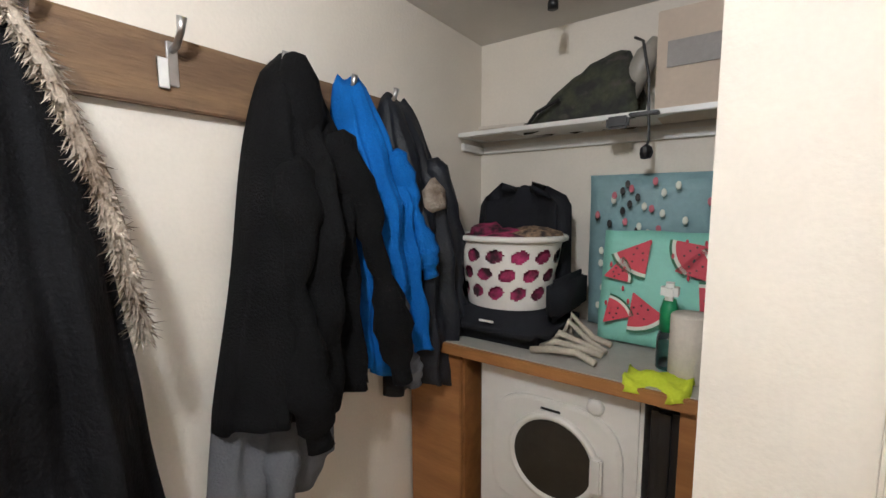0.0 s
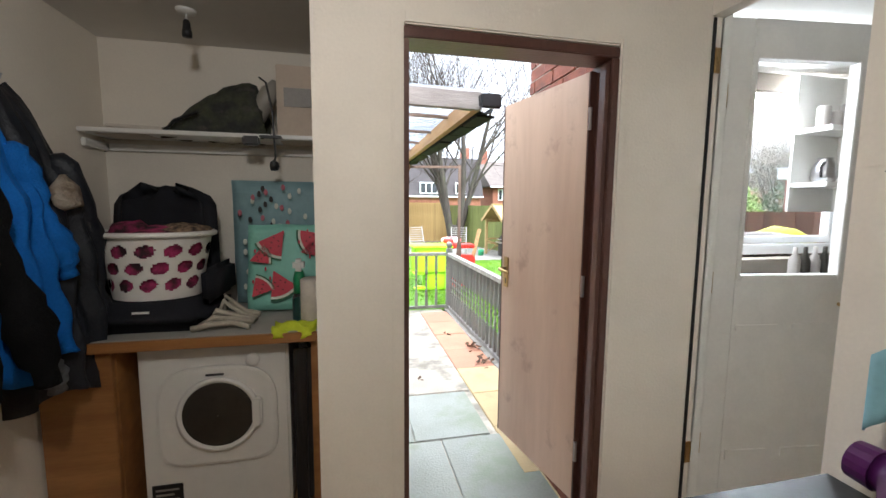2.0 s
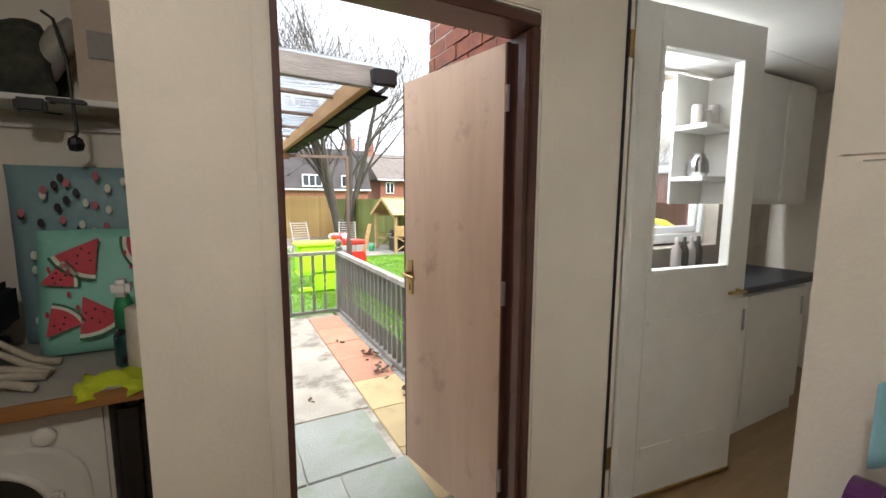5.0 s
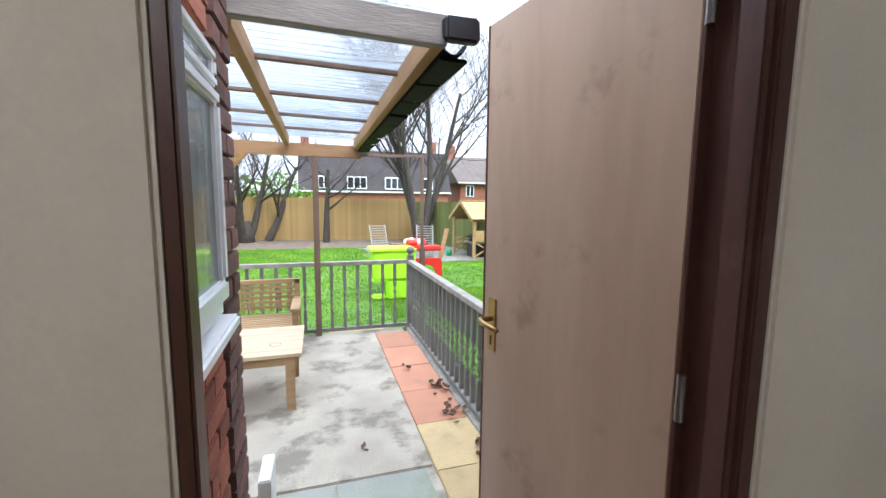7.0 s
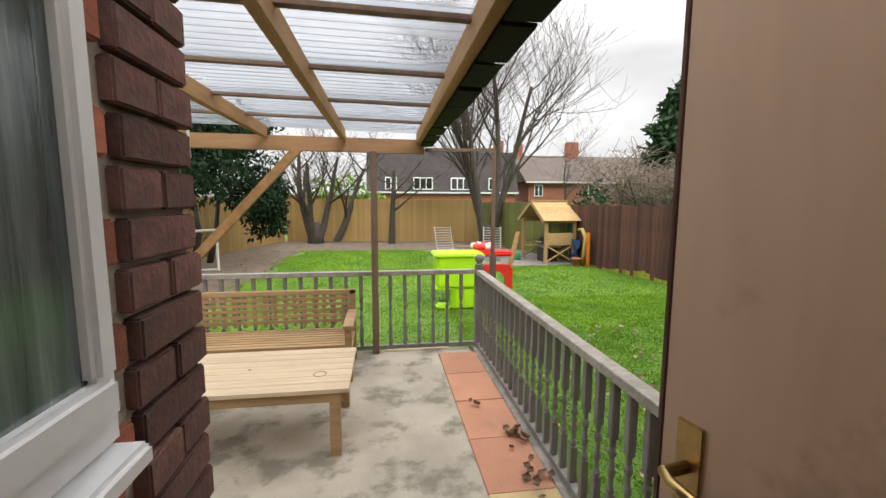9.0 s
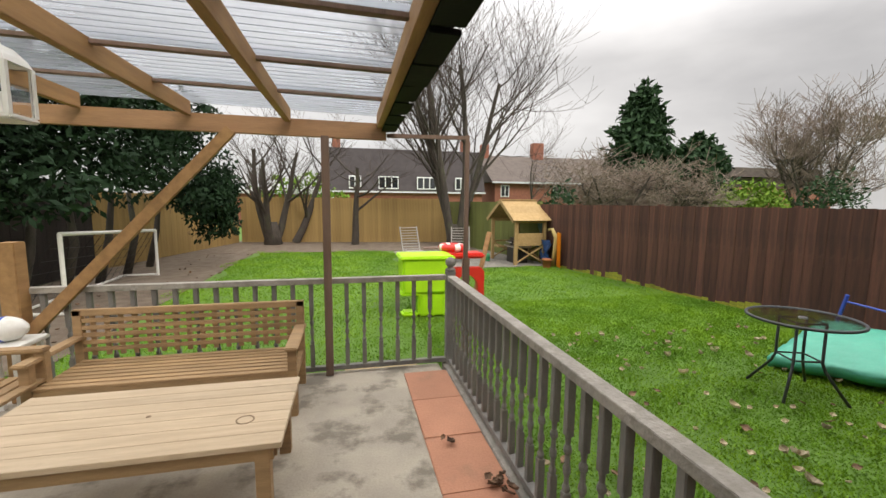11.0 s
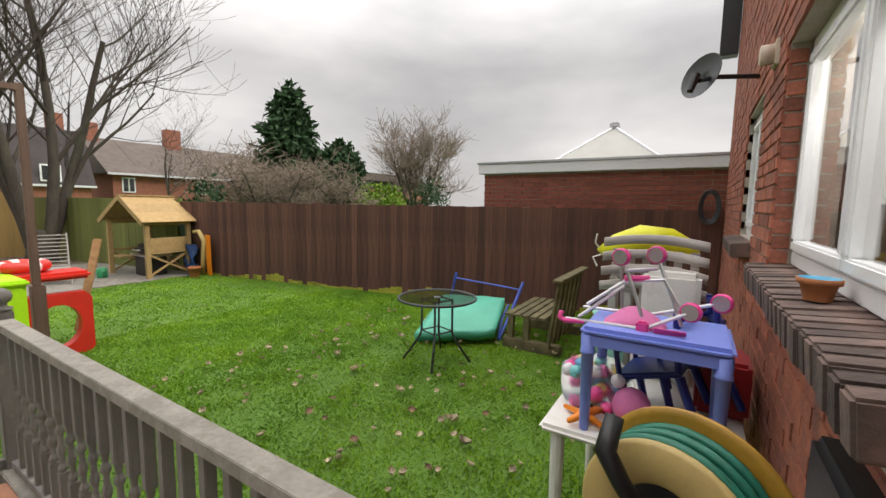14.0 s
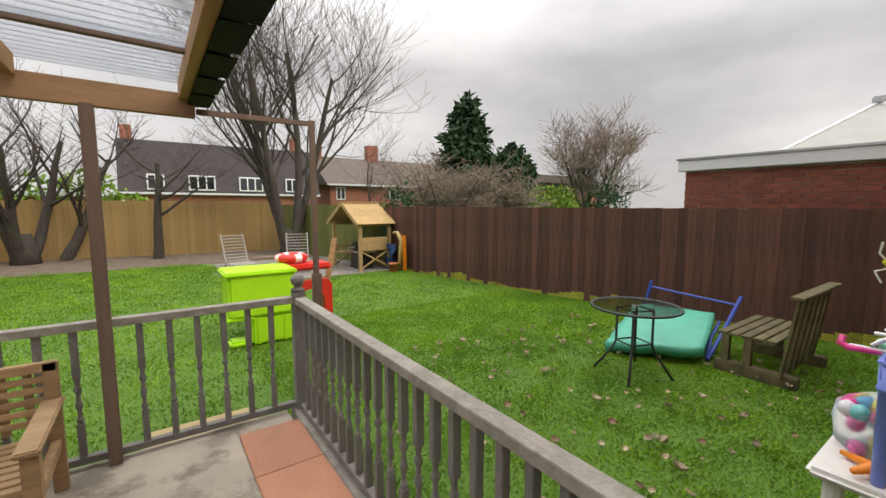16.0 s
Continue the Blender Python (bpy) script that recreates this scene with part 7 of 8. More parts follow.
part("stripe", lathe([(0.0885, -0.012), (0.0895, 0), (0.0885, 0.012)], 20, (-1.82, 5.12, 0.639), Matrix.Rotation(radians(90), 4, "Y"), cap=False), BLUEBAR, rbll)
lt = thing("hanging_lantern", "white weathered metal lantern hanging from a rafter", "lantern", (-0.75, 3.6, 1.9))
LX, LY, LZ = -0.70, 3.6, 1.82
part("base", B(LX - 0.075, LX + 0.075, LY - 0.075, LY + 0.075, LZ, LZ + 0.02, 0.006), WHITEPL, lt)
part("lid", lathe([(0.1, 0.2), (0.085, 0.225), (0.05, 0.26), (0.02, 0.27), (0.012, 0.29), (0.001, 0.292)], 4, (LX, LY, LZ), Matrix.Rotation(radians(45), 4, "Z")), WHITEPL, lt)
for sx in (-0.065, 0.065):
    for sy in (-0.065, 0.065):
        part("corner_bar", B(LX + sx - 0.008, LX + sx + 0.008, LY + sy - 0.008, LY + sy + 0.008, LZ + 0.02, LZ + 0.2), WHITEPL, lt)
for m_ in ((-0.068, -0.064, -0.056, 0.056), (0.064, 0.068, -0.056, 0.056)):
    part("pane", B(LX + m_[0], LX + m_[1], LY + m_[2], LY + m_[3], LZ + 0.025, LZ + 0.195), GLASS, lt)
part("candle", lathe([(0.03, 0.021), (0.03, 0.1), (0.004, 0.1)], 14, (LX, LY, LZ)), WHITEPL, lt)
part("hanger", T([(LX, LY, LZ + 0.29), (LX, LY, 2.27)], 0.004, 5), IRON, lt)
solid("white_board", B(0.075, 0.125, 2.2, 2.4, 0.0, 0.43, 0.006), WHITEPL, "white board end standing by the brick corner", "board")


# ---- shelves on the lobby wall ----
SHELFW = shade("cream_shelf_paint", (0.72, 0.64, 0.52), 0.6, vary=0.08, scale=5, fine=60, bump=0.1, stain=0.3, stain_color=(0.5, 0.38, 0.26), stain_scale=6, stain_at=0.6)
for z, y1 in ((1.865, -0.045), (1.585, 0.0), (1.28, 0.0)):
    s_ = thing("wall_shelf", "cream painted shelf on scrolled brackets, crowded with things", "shelf", (1.05, -0.7, z), "shelves on the lobby wall")
    part("board", wobble(B(0.972, 1.132, -1.6, y1, z - 0.018, z, 0.003), 0.0015, 6), SHELFW, s_)
    for y in (y1 - 0.06, -0.85):
        bm = bmesh.new()
        tube(bm, [(1.13, y, z - 0.13), (1.10, y, z - 0.10), (1.07, y, z - 0.06), (1.03, y, z - 0.035), (1.0, y, z - 0.022)], [0.008, 0.01, 0.011, 0.009, 0.006], 8)
        tube(bm, [(1.12, y + 0.004, z - 0.03)] + [(1.105 + 0.02 * math.cos(a), y + 0.004, z - 0.05 + 0.02 * math.sin(a)) for a in [0.6 * j for j in range(9)]], 0.006, 6)
        part("bracket", bm, WHITE, s_, "white scrolled bracket", True)
part_tray = solid("tray", B(0.978, 1.10, -0.62, -0.06, 1.586, 1.604, 0.004), WHITE, "shallow white tray on the shelf", "tray")
# top shelf
BLK = BLACKP
DKGREEN = shade("green_print", (0.18, 0.42, 0.05), 0.5)
ORED = shade("orange_red_card", (0.62, 0.07, 0.02), 0.5)
NAVYP = shade("navy_label", (0.04, 0.16, 0.35), 0.5)
tb = thing("tea_carton", "orange-red carton with green panel on the top shelf", "box", (1.04, -0.1, 1.866))
part("carton", B(1.0, 1.06, -0.135, -0.062, 1.866, 2.05, 0.002), ORED, tb)
part("panel", B(0.997, 1.0, -0.12, -0.078, 1.90, 2.0), DKGREEN, tb)
part("print", B(0.995, 0.997, -0.112, -0.086, 1.93, 1.95), CREAM, tb)
kb = thing("dark_carton", "black printed carton on the top shelf", "box", (1.03, -0.17, 1.866))
part("carton", B(0.998, 1.06, -0.182, -0.139, 1.866, 2.06, 0.002), BLK, kb)
for k in range(6):
    part("print", B(0.9955, 0.998, -0.172, -0.15 + 0.006 * (k % 2), 1.89 + 0.022 * k, 1.897 + 0.022 * k), GREYPL, kb)
solid("white_carton", B(0.99, 1.07, -0.265, -0.187, 1.866, 2.06, 0.002), WHITE, "white carton on the top shelf", "box")
tubb = thing("powder_tub", "white plastic tub with blue label on the top shelf", "tub", (1.04, -0.34, 1.866))
part("tub", lathe([(0.05, 0), (0.058, 0.01), (0.062, 0.16), (0.066, 0.165), (0.066, 0.18), (0.001, 0.18)], 26, (1.045, -0.335, 1.866)), WHITE, tubb, smooth=True)
part("label", lathe([(0.0605, 0.04), (0.063, 0.13)], 26, (1.045, -0.335, 1.866), cap=False), NAVYP, tubb, "blue label", True)
solid("pink_bottle", lathe([(0.03, 0), (0.035, 0.01), (0.035, 0.14), (0.015, 0.18), (0.015, 0.2), (0.001, 0.2)], 18, (1.04, -0.44, 1.866)), PINKP, "pink bottle on the top shelf", "bottle", smooth=True)
# middle shelf
wp = thing("wipes_packet", "white wipes packet with green stripe on the shelf", "packet", (1.06, -0.03, 1.586))
rows = [[(1.03 + 0.035 * math.sin(math.pi * k / 8) * -1 + 0.02, -0.085 + 0.085 * k / 8, 1.588 + 0.19 * i / 8) for k in range(9)] for i in range(9)]
part("wrap", wobble(thick(sheet(rows), 0.02), 0.006, 25), WHITE, wp, smooth=True)
part("stripe", B(1.0, 1.03, -0.085, -0.005, 1.768, 1.782, 0.003), GREENPL, wp, "green top stripe")


def words(text, size, m, material, parent, name="lettering"):
    cu = bpy.data.curves.new(name, "FONT")
    cu.body, cu.size, cu.extrude, cu.align_x = text, size, 0.0006, "CENTER"
    tmp = bpy.data.objects.new("tmp_text", cu)
    scene.collection.objects.link(tmp)
    me = bpy.data.meshes.new_from_object(tmp.evaluated_get(bpy.context.evaluated_depsgraph_get()))
    bpy.data.objects.remove(tmp)
    me.materials.clear()
    me.materials.append(material)
    me.transform(m)
    o = new(name, me)
    o.parent = parent
    o.matrix_parent_inverse = parent.matrix_basis.inverted()
    return o


FACE = lambda x, y, z: Matrix.Translation((x, y, z)) @ pose(0, 0, 0, 90, 0, -90)
words("w", 0.035, FACE(0.996, -0.055, 1.70), BLACKP, wp)
YEL = shade("yellow_aerosol", (0.78, 0.58, 0.01), 0.35, vary=0.06)
af = thing("air_freshener", "yellow air freshener spray with white label on the tray", "spray", (1.02, -0.14, 1.604))
part("can", lathe([(0.031, 0), (0.034, 0.006), (0.034, 0.115), (0.028, 0.135), (0.02, 0.145)], 24, (1.022, -0.14, 1.604)), YEL, af, smooth=True)
part("nozzle", wobble(B(0.995, 1.05, -0.168, -0.112, 1.745, 1.79, 0.012), 0.004, 20), YEL, af)
part("trigger", T([(1.0, -0.17, 1.775), (0.99, -0.178, 1.755), (0.992, -0.176, 1.74)], 0.007, 7), YEL, af)
lb = part("label", lathe([(0.0345, 0.01), (0.0345, 0.075)], 24, (1.022, -0.14, 1.604), cap=False), CREAM, af, "pale label", True)
part("badge", lathe([(0.001, 0), (0.012, 0), (0.012, 0.002), (0.001, 0.002)], 18, (0.9885, -0.14, 1.70), Matrix.Rotation(radians(-90), 4, "Y")), MGREEN, af)
words("pure", 0.022, FACE(0.9865, -0.14, 1.655), GREYPL, af)
bcl = wobble(lathe([(0.045, 0), (0.05, 0.03), (0.045, 0.07), (0.02, 0.1), (0.001, 0.105)], 20, (1.05, -0.215, 1.632)), 0.02, 24)
solid("blue_cloth", bcl, BLUECLOTH, "crumpled blue cloth in a white tub", "cloth", smooth=True)
solid("small_tub", lathe([(0.035, 0), (0.04, 0.03), (0.042, 0.032)], 20, (1.045, -0.215, 1.604)), WHITE, "small white tub on the tray", "tub", smooth=True)
SPECK = shade("speckled_card", (0.72, 0.66, 0.55), 0.7, vary=0.05, scale=3, fine=30, bump=0.05, stain=0.9, stain_color=(0.16, 0.12, 0.09), stain_scale=75, stain_at=0.6)
sp = thing("speckled_box", "white speckled tall box on the tray", "box", (1.03, -0.3, 1.604))
part("carton", box(bmesh.new(), 0.995, 1.06, -0.345, -0.258, 1.605, 1.80, 0.002, Matrix.Translation((1.03, -0.3, 1.6)) @ pose(0, 0, 0, 3, 0, 8) @ Matrix.Translation((-1.03, 0.3, -1.6))), SPECK, sp)
solid("copper_bowl", lathe([(0.02, 0), (0.024, 0.008), (0.015, 0.02), (0.001, 0.021)], 16, (1.06, -0.29, 1.797)), ORANGE, "small copper bowl behind the speckled box", "bowl", smooth=True)
jr = thing("storage_jar", "clear plastic jar with amber contents on the shelf", "jar", (1.05, -0.41, 1.604))
part("jar", lathe([(0.045, 0), (0.05, 0.008), (0.05, 0.16), (0.055, 0.165), (0.055, 0.19), (0.001, 0.19)], 24, (1.05, -0.405, 1.604)), clear("clear_jar", (0.95, 0.93, 0.88), 0.1), jr, smooth=True)
part("contents", lathe([(0.043, 0.01), (0.046, 0.07), (0.001, 0.075)], 20, (1.05, -0.405, 1.604)), MUSTARD, jr, "amber contents", True)
# lower shelf
TIN = shade("tin_can_metal", (0.55, 0.5, 0.43), 0.35, metal=0.8, vary=0.2, scale=12, fine=60, bump=0.05)
tn = thing("paint_tin", "old open paint tin with red and white label", "tin", (1.02, -0.06, 1.28))
part("tin", lathe([(0.046, 0), (0.05, 0.002), (0.048, 0.006), (0.048, 0.105), (0.052, 0.11), (0.048, 0.112), (0.044, 0.1)], 28, (1.025, -0.06, 1.281), cap=False), TIN, tn, smooth=True)
part("label", lathe([(0.0488, 0.012), (0.0488, 0.05)], 28, (1.025, -0.06, 1.281), cap=False), RED, tn, "red paper label", True)
part("white_band", lathe([(0.0487, 0.05), (0.0487, 0.066)], 28, (1.025, -0.06, 1.281), cap=False), CREAM, tn, smooth=True)
SPONGE = shade("yellow_sponge", (0.50, 0.36, 0.13), 0.95, vary=0.15, scale=20, fine=120, bump=0.5)
solid("sponge", box(bmesh.new(), -0.045, 0.045, -0.035, 0.035, 0, 0.075, 0.012, pose(1.04, -0.085, 1.392, 8, 6, 20)), SPONGE, "worn yellow sponge on the tin", "sponge")
solid("cardboard_tube", lathe([(0.018, 0), (0.02, 0.004), (0.02, 0.11), (0.001, 0.11)], 16, (0.995, -0.125, 1.281)), CARD, "pinkish cardboard tube on the shelf", "tube", smooth=True)
solid("tablet_case", box(bmesh.new(), 1.10, 1.115, -0.15, 0.0, 1.28, 1.48, 0.01), GREYPL, "grey flat case leaning behind the tin", "case")
WOODB = shade("brush_wood", (0.46, 0.24, 0.09), 0.5, vary=0.15, scale=6, fine=40, bump=0.1, stretch=(3, 0.6, 3))
hb1 = thing("hair_brush", "wooden hair brush with metal pins on the shelf", "brush", (1.0, -0.25, 1.3))
bm = lathe([(0.001, -0.009), (0.03, -0.008), (0.036, 0), (0.03, 0.008), (0.001, 0.009)], 24)
bmesh.ops.transform(bm, matrix=pose(0.995, -0.185, 1.335, 0, 12, 0) @ Matrix.Diagonal((1, 1.35, 1, 1)), verts=bm.verts)
tube(bm, [(0.993, -0.225, 1.332), (0.99, -0.3, 1.318), (0.988, -0.375, 1.305)], [0.014, 0.011, 0.014], 10)
part("body", bm, WOODB, hb1, smooth=True)
bm = bmesh.new()
for i in range(7):
    for k in range(5):
        if ((i - 3) / 3.6) ** 2 + ((k - 2) / 2.5) ** 2 < 1:
            tube(bm, [(0.98 + k * 0.009, -0.215 + i * 0.011, 1.343), (0.979 + k * 0.009, -0.215 + i * 0.011, 1.357)], 0.0016, 4)
part("pins", bm, STEEL, hb1, "metal pins")
hb2 = thing("paddle_brush", "large red-backed brush with amber handle on the shelf", "brush", (1.02, -0.3, 1.3))
bm = lathe([(0.001, -0.01), (0.036, -0.009), (0.042, 0), (0.036, 0.009), (0.001, 0.01)], 24)
bmesh.ops.transform(bm, matrix=pose(1.045, -0.235, 1.315, 0, 10, 0) @ Matrix.Diagonal((1, 1.4, 1, 1)), verts=bm.verts)
part("head", bm, shade("dark_red_lacquer", (0.22, 0.02, 0.01), 0.3), hb2, smooth=True)
part("handle", T([(1.05, -0.29, 1.317), (1.04, -0.38, 1.312), (1.03, -0.5, 1.305)], [0.02, 0.024, 0.018], 10), shade("amber_plastic", (0.62, 0.32, 0.03), 0.35), hb2, smooth=True)
solid("navy_brush", T([(1.09, -0.13, 1.385), (1.085, -0.22, 1.375), (1.075, -0.33, 1.345), (1.065, -0.45, 1.33)], [0.022, 0.028, 0.022, 0.014], 12), shade("navy_rubber", (0.012, 0.018, 0.07), 0.5), "navy brush lying at the back of the shelf", "brush", smooth=True)
solid("black_belt", wobble(B(0.99, 1.09, -0.5, -0.16, 1.281, 1.3, 0.008), 0.006, 12), BLACKP, "black strap under the brushes", "strap")
solid("envelope", box(bmesh.new(), -0.04, 0.04, -0.07, 0.07, 0, 0.003, 0, pose(1.055, -0.235, 1.345, 12, -28, 0)), PAPER, "white paper slip between the brushes", "paper")
solid("green_ribbon", T([(0.985, -0.29, 1.284), (0.966, -0.35, 1.286), (0.964, -0.46, 1.284)], 0.007, 6), GREENPL, "green ribbon at the shelf edge", "ribbon", smooth=True)
solid("paper_sheets", box(bmesh.new(), 0.962, 1.08, -0.55, -0.27, 1.2805, 1.2835), PAPER, "loose white papers on the shelf", "paper")
rows = [[(0.995 + 0.012 * math.sin(k * 1.4), 0.01 + 0.05 * k / 5, 1.34 - 0.15 * i / 6 - 0.012 * k) for k in range(6)] for i in range(7)]
solid("face_mask", thick(sheet(rows), 0.004), shade("pale_blue_fabric", (0.28, 0.52, 0.60), 0.9, vary=0.08), "pale blue disposable mask hanging from the shelf", "mask", smooth=True)
sw = thing("wall_plate", "painted-over blank wall plate with a pencil line", "wall plate", (1.134, 0.17, 1.72))
part("plate", B(1.129, 1.134, 0.115, 0.195, 1.665, 1.745, 0.002), WALL, sw)
part("pencil_mark", B(1.1325, 1.134, 0.10, 0.155, 1.652, 1.655), GREYPL, sw)

# dark worktop under the shelves
DARKTOP = shade("black_speckled_worktop", (0.022, 0.026, 0.032), 0.42, vary=0.25, scale=20, fine=120, bump=0.04, stain=0.5, stain_color=(0.11, 0.12, 0.13), stain_scale=28, stain_at=0.66)
wk = thing("dark_worktop", "black laminate worktop on a white freezer", "worktop", (0.88, -0.7, 0.9))
part("top", B(0.635, 1.132, -1.7, 0.20, 0.90, 0.935, 0.012), DARKTOP, wk)
fz = thing("chest_freezer", "white appliance under the dark worktop", "appliance", (0.9, -0.7, FLOOR))
part("body", B(0.68, 1.13, -1.65, 0.16, FLOOR, 0.898, 0.015), ENAMEL, fz)
PURPLE = shade("purple_plastic", (0.085, 0.012, 0.10), 0.3, vary=0.12, scale=6, fine=40, bump=0.03)
pj = thing("detergent_bottle", "purple detergent bottle with handle lying on the worktop", "bottle", (1.02, -0.02, 0.936))
bm = T([(1.04, 0.115, 1.045), (1.04, 0.09, 1.045), (1.04, 0.075, 1.035), (1.042, 0.05, 1.03), (1.044, -0.05, 1.03), (1.046, -0.13, 1.032), (1.048, -0.16, 1.034)], [0.038, 0.042, 0.066, 0.08, 0.082, 0.07, 0.035], 20)
part("bottle", bm, PURPLE, pj, smooth=True)
part("cap", T([(1.04, 0.112, 1.045), (1.039, 0.155, 1.047)], [0.044, 0.041], 18), PURPLE, pj, "ribbed purple cap")
part("handle", T([(1.04, 0.05, 1.10), (1.04, -0.02, 1.135), (1.042, -0.09, 1.13), (1.046, -0.14, 1.075)], [0.022, 0.019, 0.019, 0.024], 12), PURPLE, pj, smooth=True)
settle(pj, 0, -0.065)
TURQ = shade("turquoise_plastic", (0.06, 0.36, 0.38), 0.4, vary=0.08, scale=6, fine=50, bump=0.04)
dp = thing("dustpan", "turquoise dustpan lying on the dark worktop", "dustpan", (0.95, -0.2, 0.936))
rows = []
for i in range(13):
    f = i / 12
    y = -0.06 - 0.33 * f
    w = 0.13 * (0.45 + 0.55 * min(1, f * 2.2) ** 0.6)
    rows.append([(1.0 + w * (2 * k / 14 - 1), y, 0.94 + 0.055 * max(0, abs(2 * k / 14 - 1) - 0.6) / 0.4 * (1 - 0.5 * f) + (0.05 * (1 - min(1, f * 8)))) for k in range(15)])
part("pan", thick(sheet(rows), 0.005), TURQ, dp, smooth=True)
hbx = thing("hand_brush", "turquoise hand brush with dark bristles in the dustpan", "brush", (0.95, -0.2, 0.95))
part("handle", T([(1.04, -0.03, 1.13), (1.03, -0.08, 1.07), (1.02, -0.13, 1.01)], [0.009, 0.011, 0.013], 10), TURQ, hbx, smooth=True)
part("block", beam((1.02, -0.13, 1.01), (0.99, -0.30, 0.98), 0.05, 0.02), TURQ, hbx)
part("bristles", wobble(beam((1.013, -0.13, 0.988), (0.983, -0.30, 0.962), 0.055, 0.035), 0.006, 40), CHARCOAL, hbx, "dark dusty bristles")
bm = sheet([[(0.86 + 0.26 * k / 14, -0.2 - 0.5 * i / 16, 0.94 + 0.24 * math.sin(math.pi * (k + 0.6) / 15) * math.sin(math.pi * (i + 1.2) / 18) + 0.02 * math.sin(i * 1.7 + k * 2.1)) for k in range(15)] for i in range(17)])
solid("black_jumper", thick(bm, 0.02), BLACKFUR, "black jumper heaped on the worktop", "clothes", smooth=True)

# ---- kitchen door and what shows beyond ----
kf = tagged(new("door_frame_kitchen"), "white painted kitchen door frame with brass hinges", "door frame", kind=S)
part("jamb", B(1.49, 1.545, 0.955, 1.0, FLOOR, 2.4, 0.003), WHITE, kf)
# the shade in the gap between frame and door, made as a black strip
part("shadow_gap_strip", B(1.446, 1.461, 0.9485, 0.9535, FLOOR + 0.02, 2.335, 0.001), BLACKP, kf, "thin black strip in place of the shaded gap beside the hinges")
for z in (0.42, 2.12):
    part("hinge", B(1.462, 1.49, 0.947, 0.9535, z, z + 0.1, 0.001), BRASS, kf)
part("jamb", B(1.49, 1.545, 0.222, 0.25, FLOOR, 2.25, 0.003), WHITE, kf)
solid("threshold_strip", B(1.5, 1.56, 0.25, 0.955, FLOOR, FLOOR + 0.008, 0.002), BRASS, "brass threshold strip", "trim", S)
kd = thing("kitchen_door", "white half-glazed kitchen door standing open", "door", (1.56, 0.985, FLOOR))
KM = pose(1.56, 1.0, FLOOR + 0.012, 0, 0, -7)
kd.matrix_basis = KM


def kb_(x0, x1, z0, z1, y0=-0.02, y1=0.02, bev=0.003):
    return box(bmesh.new(), x0, x1, y0, y1, z0, z1, bev, KM)


KW, KH = 0.76, 2.17
bm = kb_(0, 0.12, 0, KH)
for a in ((KW - 0.12, KW, 0, KH), (0.12, KW - 0.12, 0, 1.06), (0.12, KW - 0.12, 2.03, KH)):
    box(bm, a[0], a[1], -0.02, 0.02, a[2], a[3], 0.0, KM)
part("leaf", bm, WHITE, kd)
bm = kb_(0.12, 0.14, 1.06, 2.03, -0.026, 0.026)
for a in ((KW - 0.14, KW - 0.12, 1.06, 2.03), (0.14, KW - 0.14, 1.06, 1.08), (0.14, KW - 0.14, 2.01, 2.03)):
    box(bm, a[0], a[1], -0.026, 0.026, a[2], a[3], 0.003, KM)
part("glazing_bead", bm, WHITE, kd)
o = part("pane", kb_(0.135, KW - 0.135, 1.07, 2.02, -0.003, 0.003, 0), GLASS, kd)
o.visible_shadow = False
for x0, x1 in ((0.13, 0.35), (0.41, 0.63)):
    part("moulding", kb_(x0, x1, 0.2, 0.26, -0.027, 0.027, 0.008), WHITE, kd)
    part("moulding", kb_(x0, x1, 0.82, 0.86, -0.027, 0.027, 0.008), WHITE, kd)
for z in (0.25, 1.0, 1.8):
    part("hinge", kb_(-0.02, 0.006, z, z + 0.1, -0.03, -0.018, 0.002), BRASS, kd)
part("door_handle", T([KM @ Vector((KW - 0.05, -0.02, 0.95)), KM @ Vector((KW - 0.05, -0.06, 0.95)), KM @ Vector((KW - 0.16, -0.06, 0.95))], 0.009, 8), BRASS, kd)
part("weather_strip", kb_(0.0, KW, 0.0, 0.012, -0.028, -0.02, 0), BRASS, kd, "brass bottom strip")
for x0, x1 in ((1.4, 2.1), (2.1, 2.7), (2.7, 3.4)):
    cu_ = thing("base_cabinet", "cream kitchen base cabinet below the window", "cabinet", (x0, 1.3, FLOOR), "kitchen base cabinets")
    part("body", B(x0 + 0.002, x1 - 0.002, 1.06, 1.61, FLOOR, 1.05), WHITE, cu_)
    dd_ = part("door", B(x0 + 0.01, x1 - 0.01, 1.035, 1.058, FLOOR + 0.1, 1.03, 0.004), WHITE, cu_)
    part("handle", T([(x1 - 0.08, 1.02, 0.85), (x1 - 0.08, 1.02, 0.97)], 0.006, 6), STEEL, dd_)
kwt = thing("kitchen_worktop", "grey kitchen worktop with steel sink drainer", "worktop", (2.4, 1.3, 1.05))
part("top", B(1.37, 3.6, 1.02, 1.615, 1.052, 1.09, 0.005), DARKTOP, kwt)
part("drainer", B(1.6, 2.5, 1.1, 1.55, 1.09, 1.1, 0.004), STEEL, kwt, "steel sink and drainer")
part("tap", T([(2.1, 1.55, 1.1), (2.1, 1.55, 1.32), (2.1, 1.47, 1.36), (2.1, 1.4, 1.3)], 0.012, 8), STEEL, kwt, smooth=True)
os_ = thing("corner_shelf", "white open corner shelves with kettle and jars", "shelf", (3.0, 1.45, 1.7))
for z in (1.7, 2.03):
    part("board", B(2.74, 3.1, 1.38, 1.59, z, z + 0.03, 0.004), WHITE, os_)
part("back", B(2.74, 3.1, 1.59, 1.605, 1.55, 2.4), WHITE, os_)
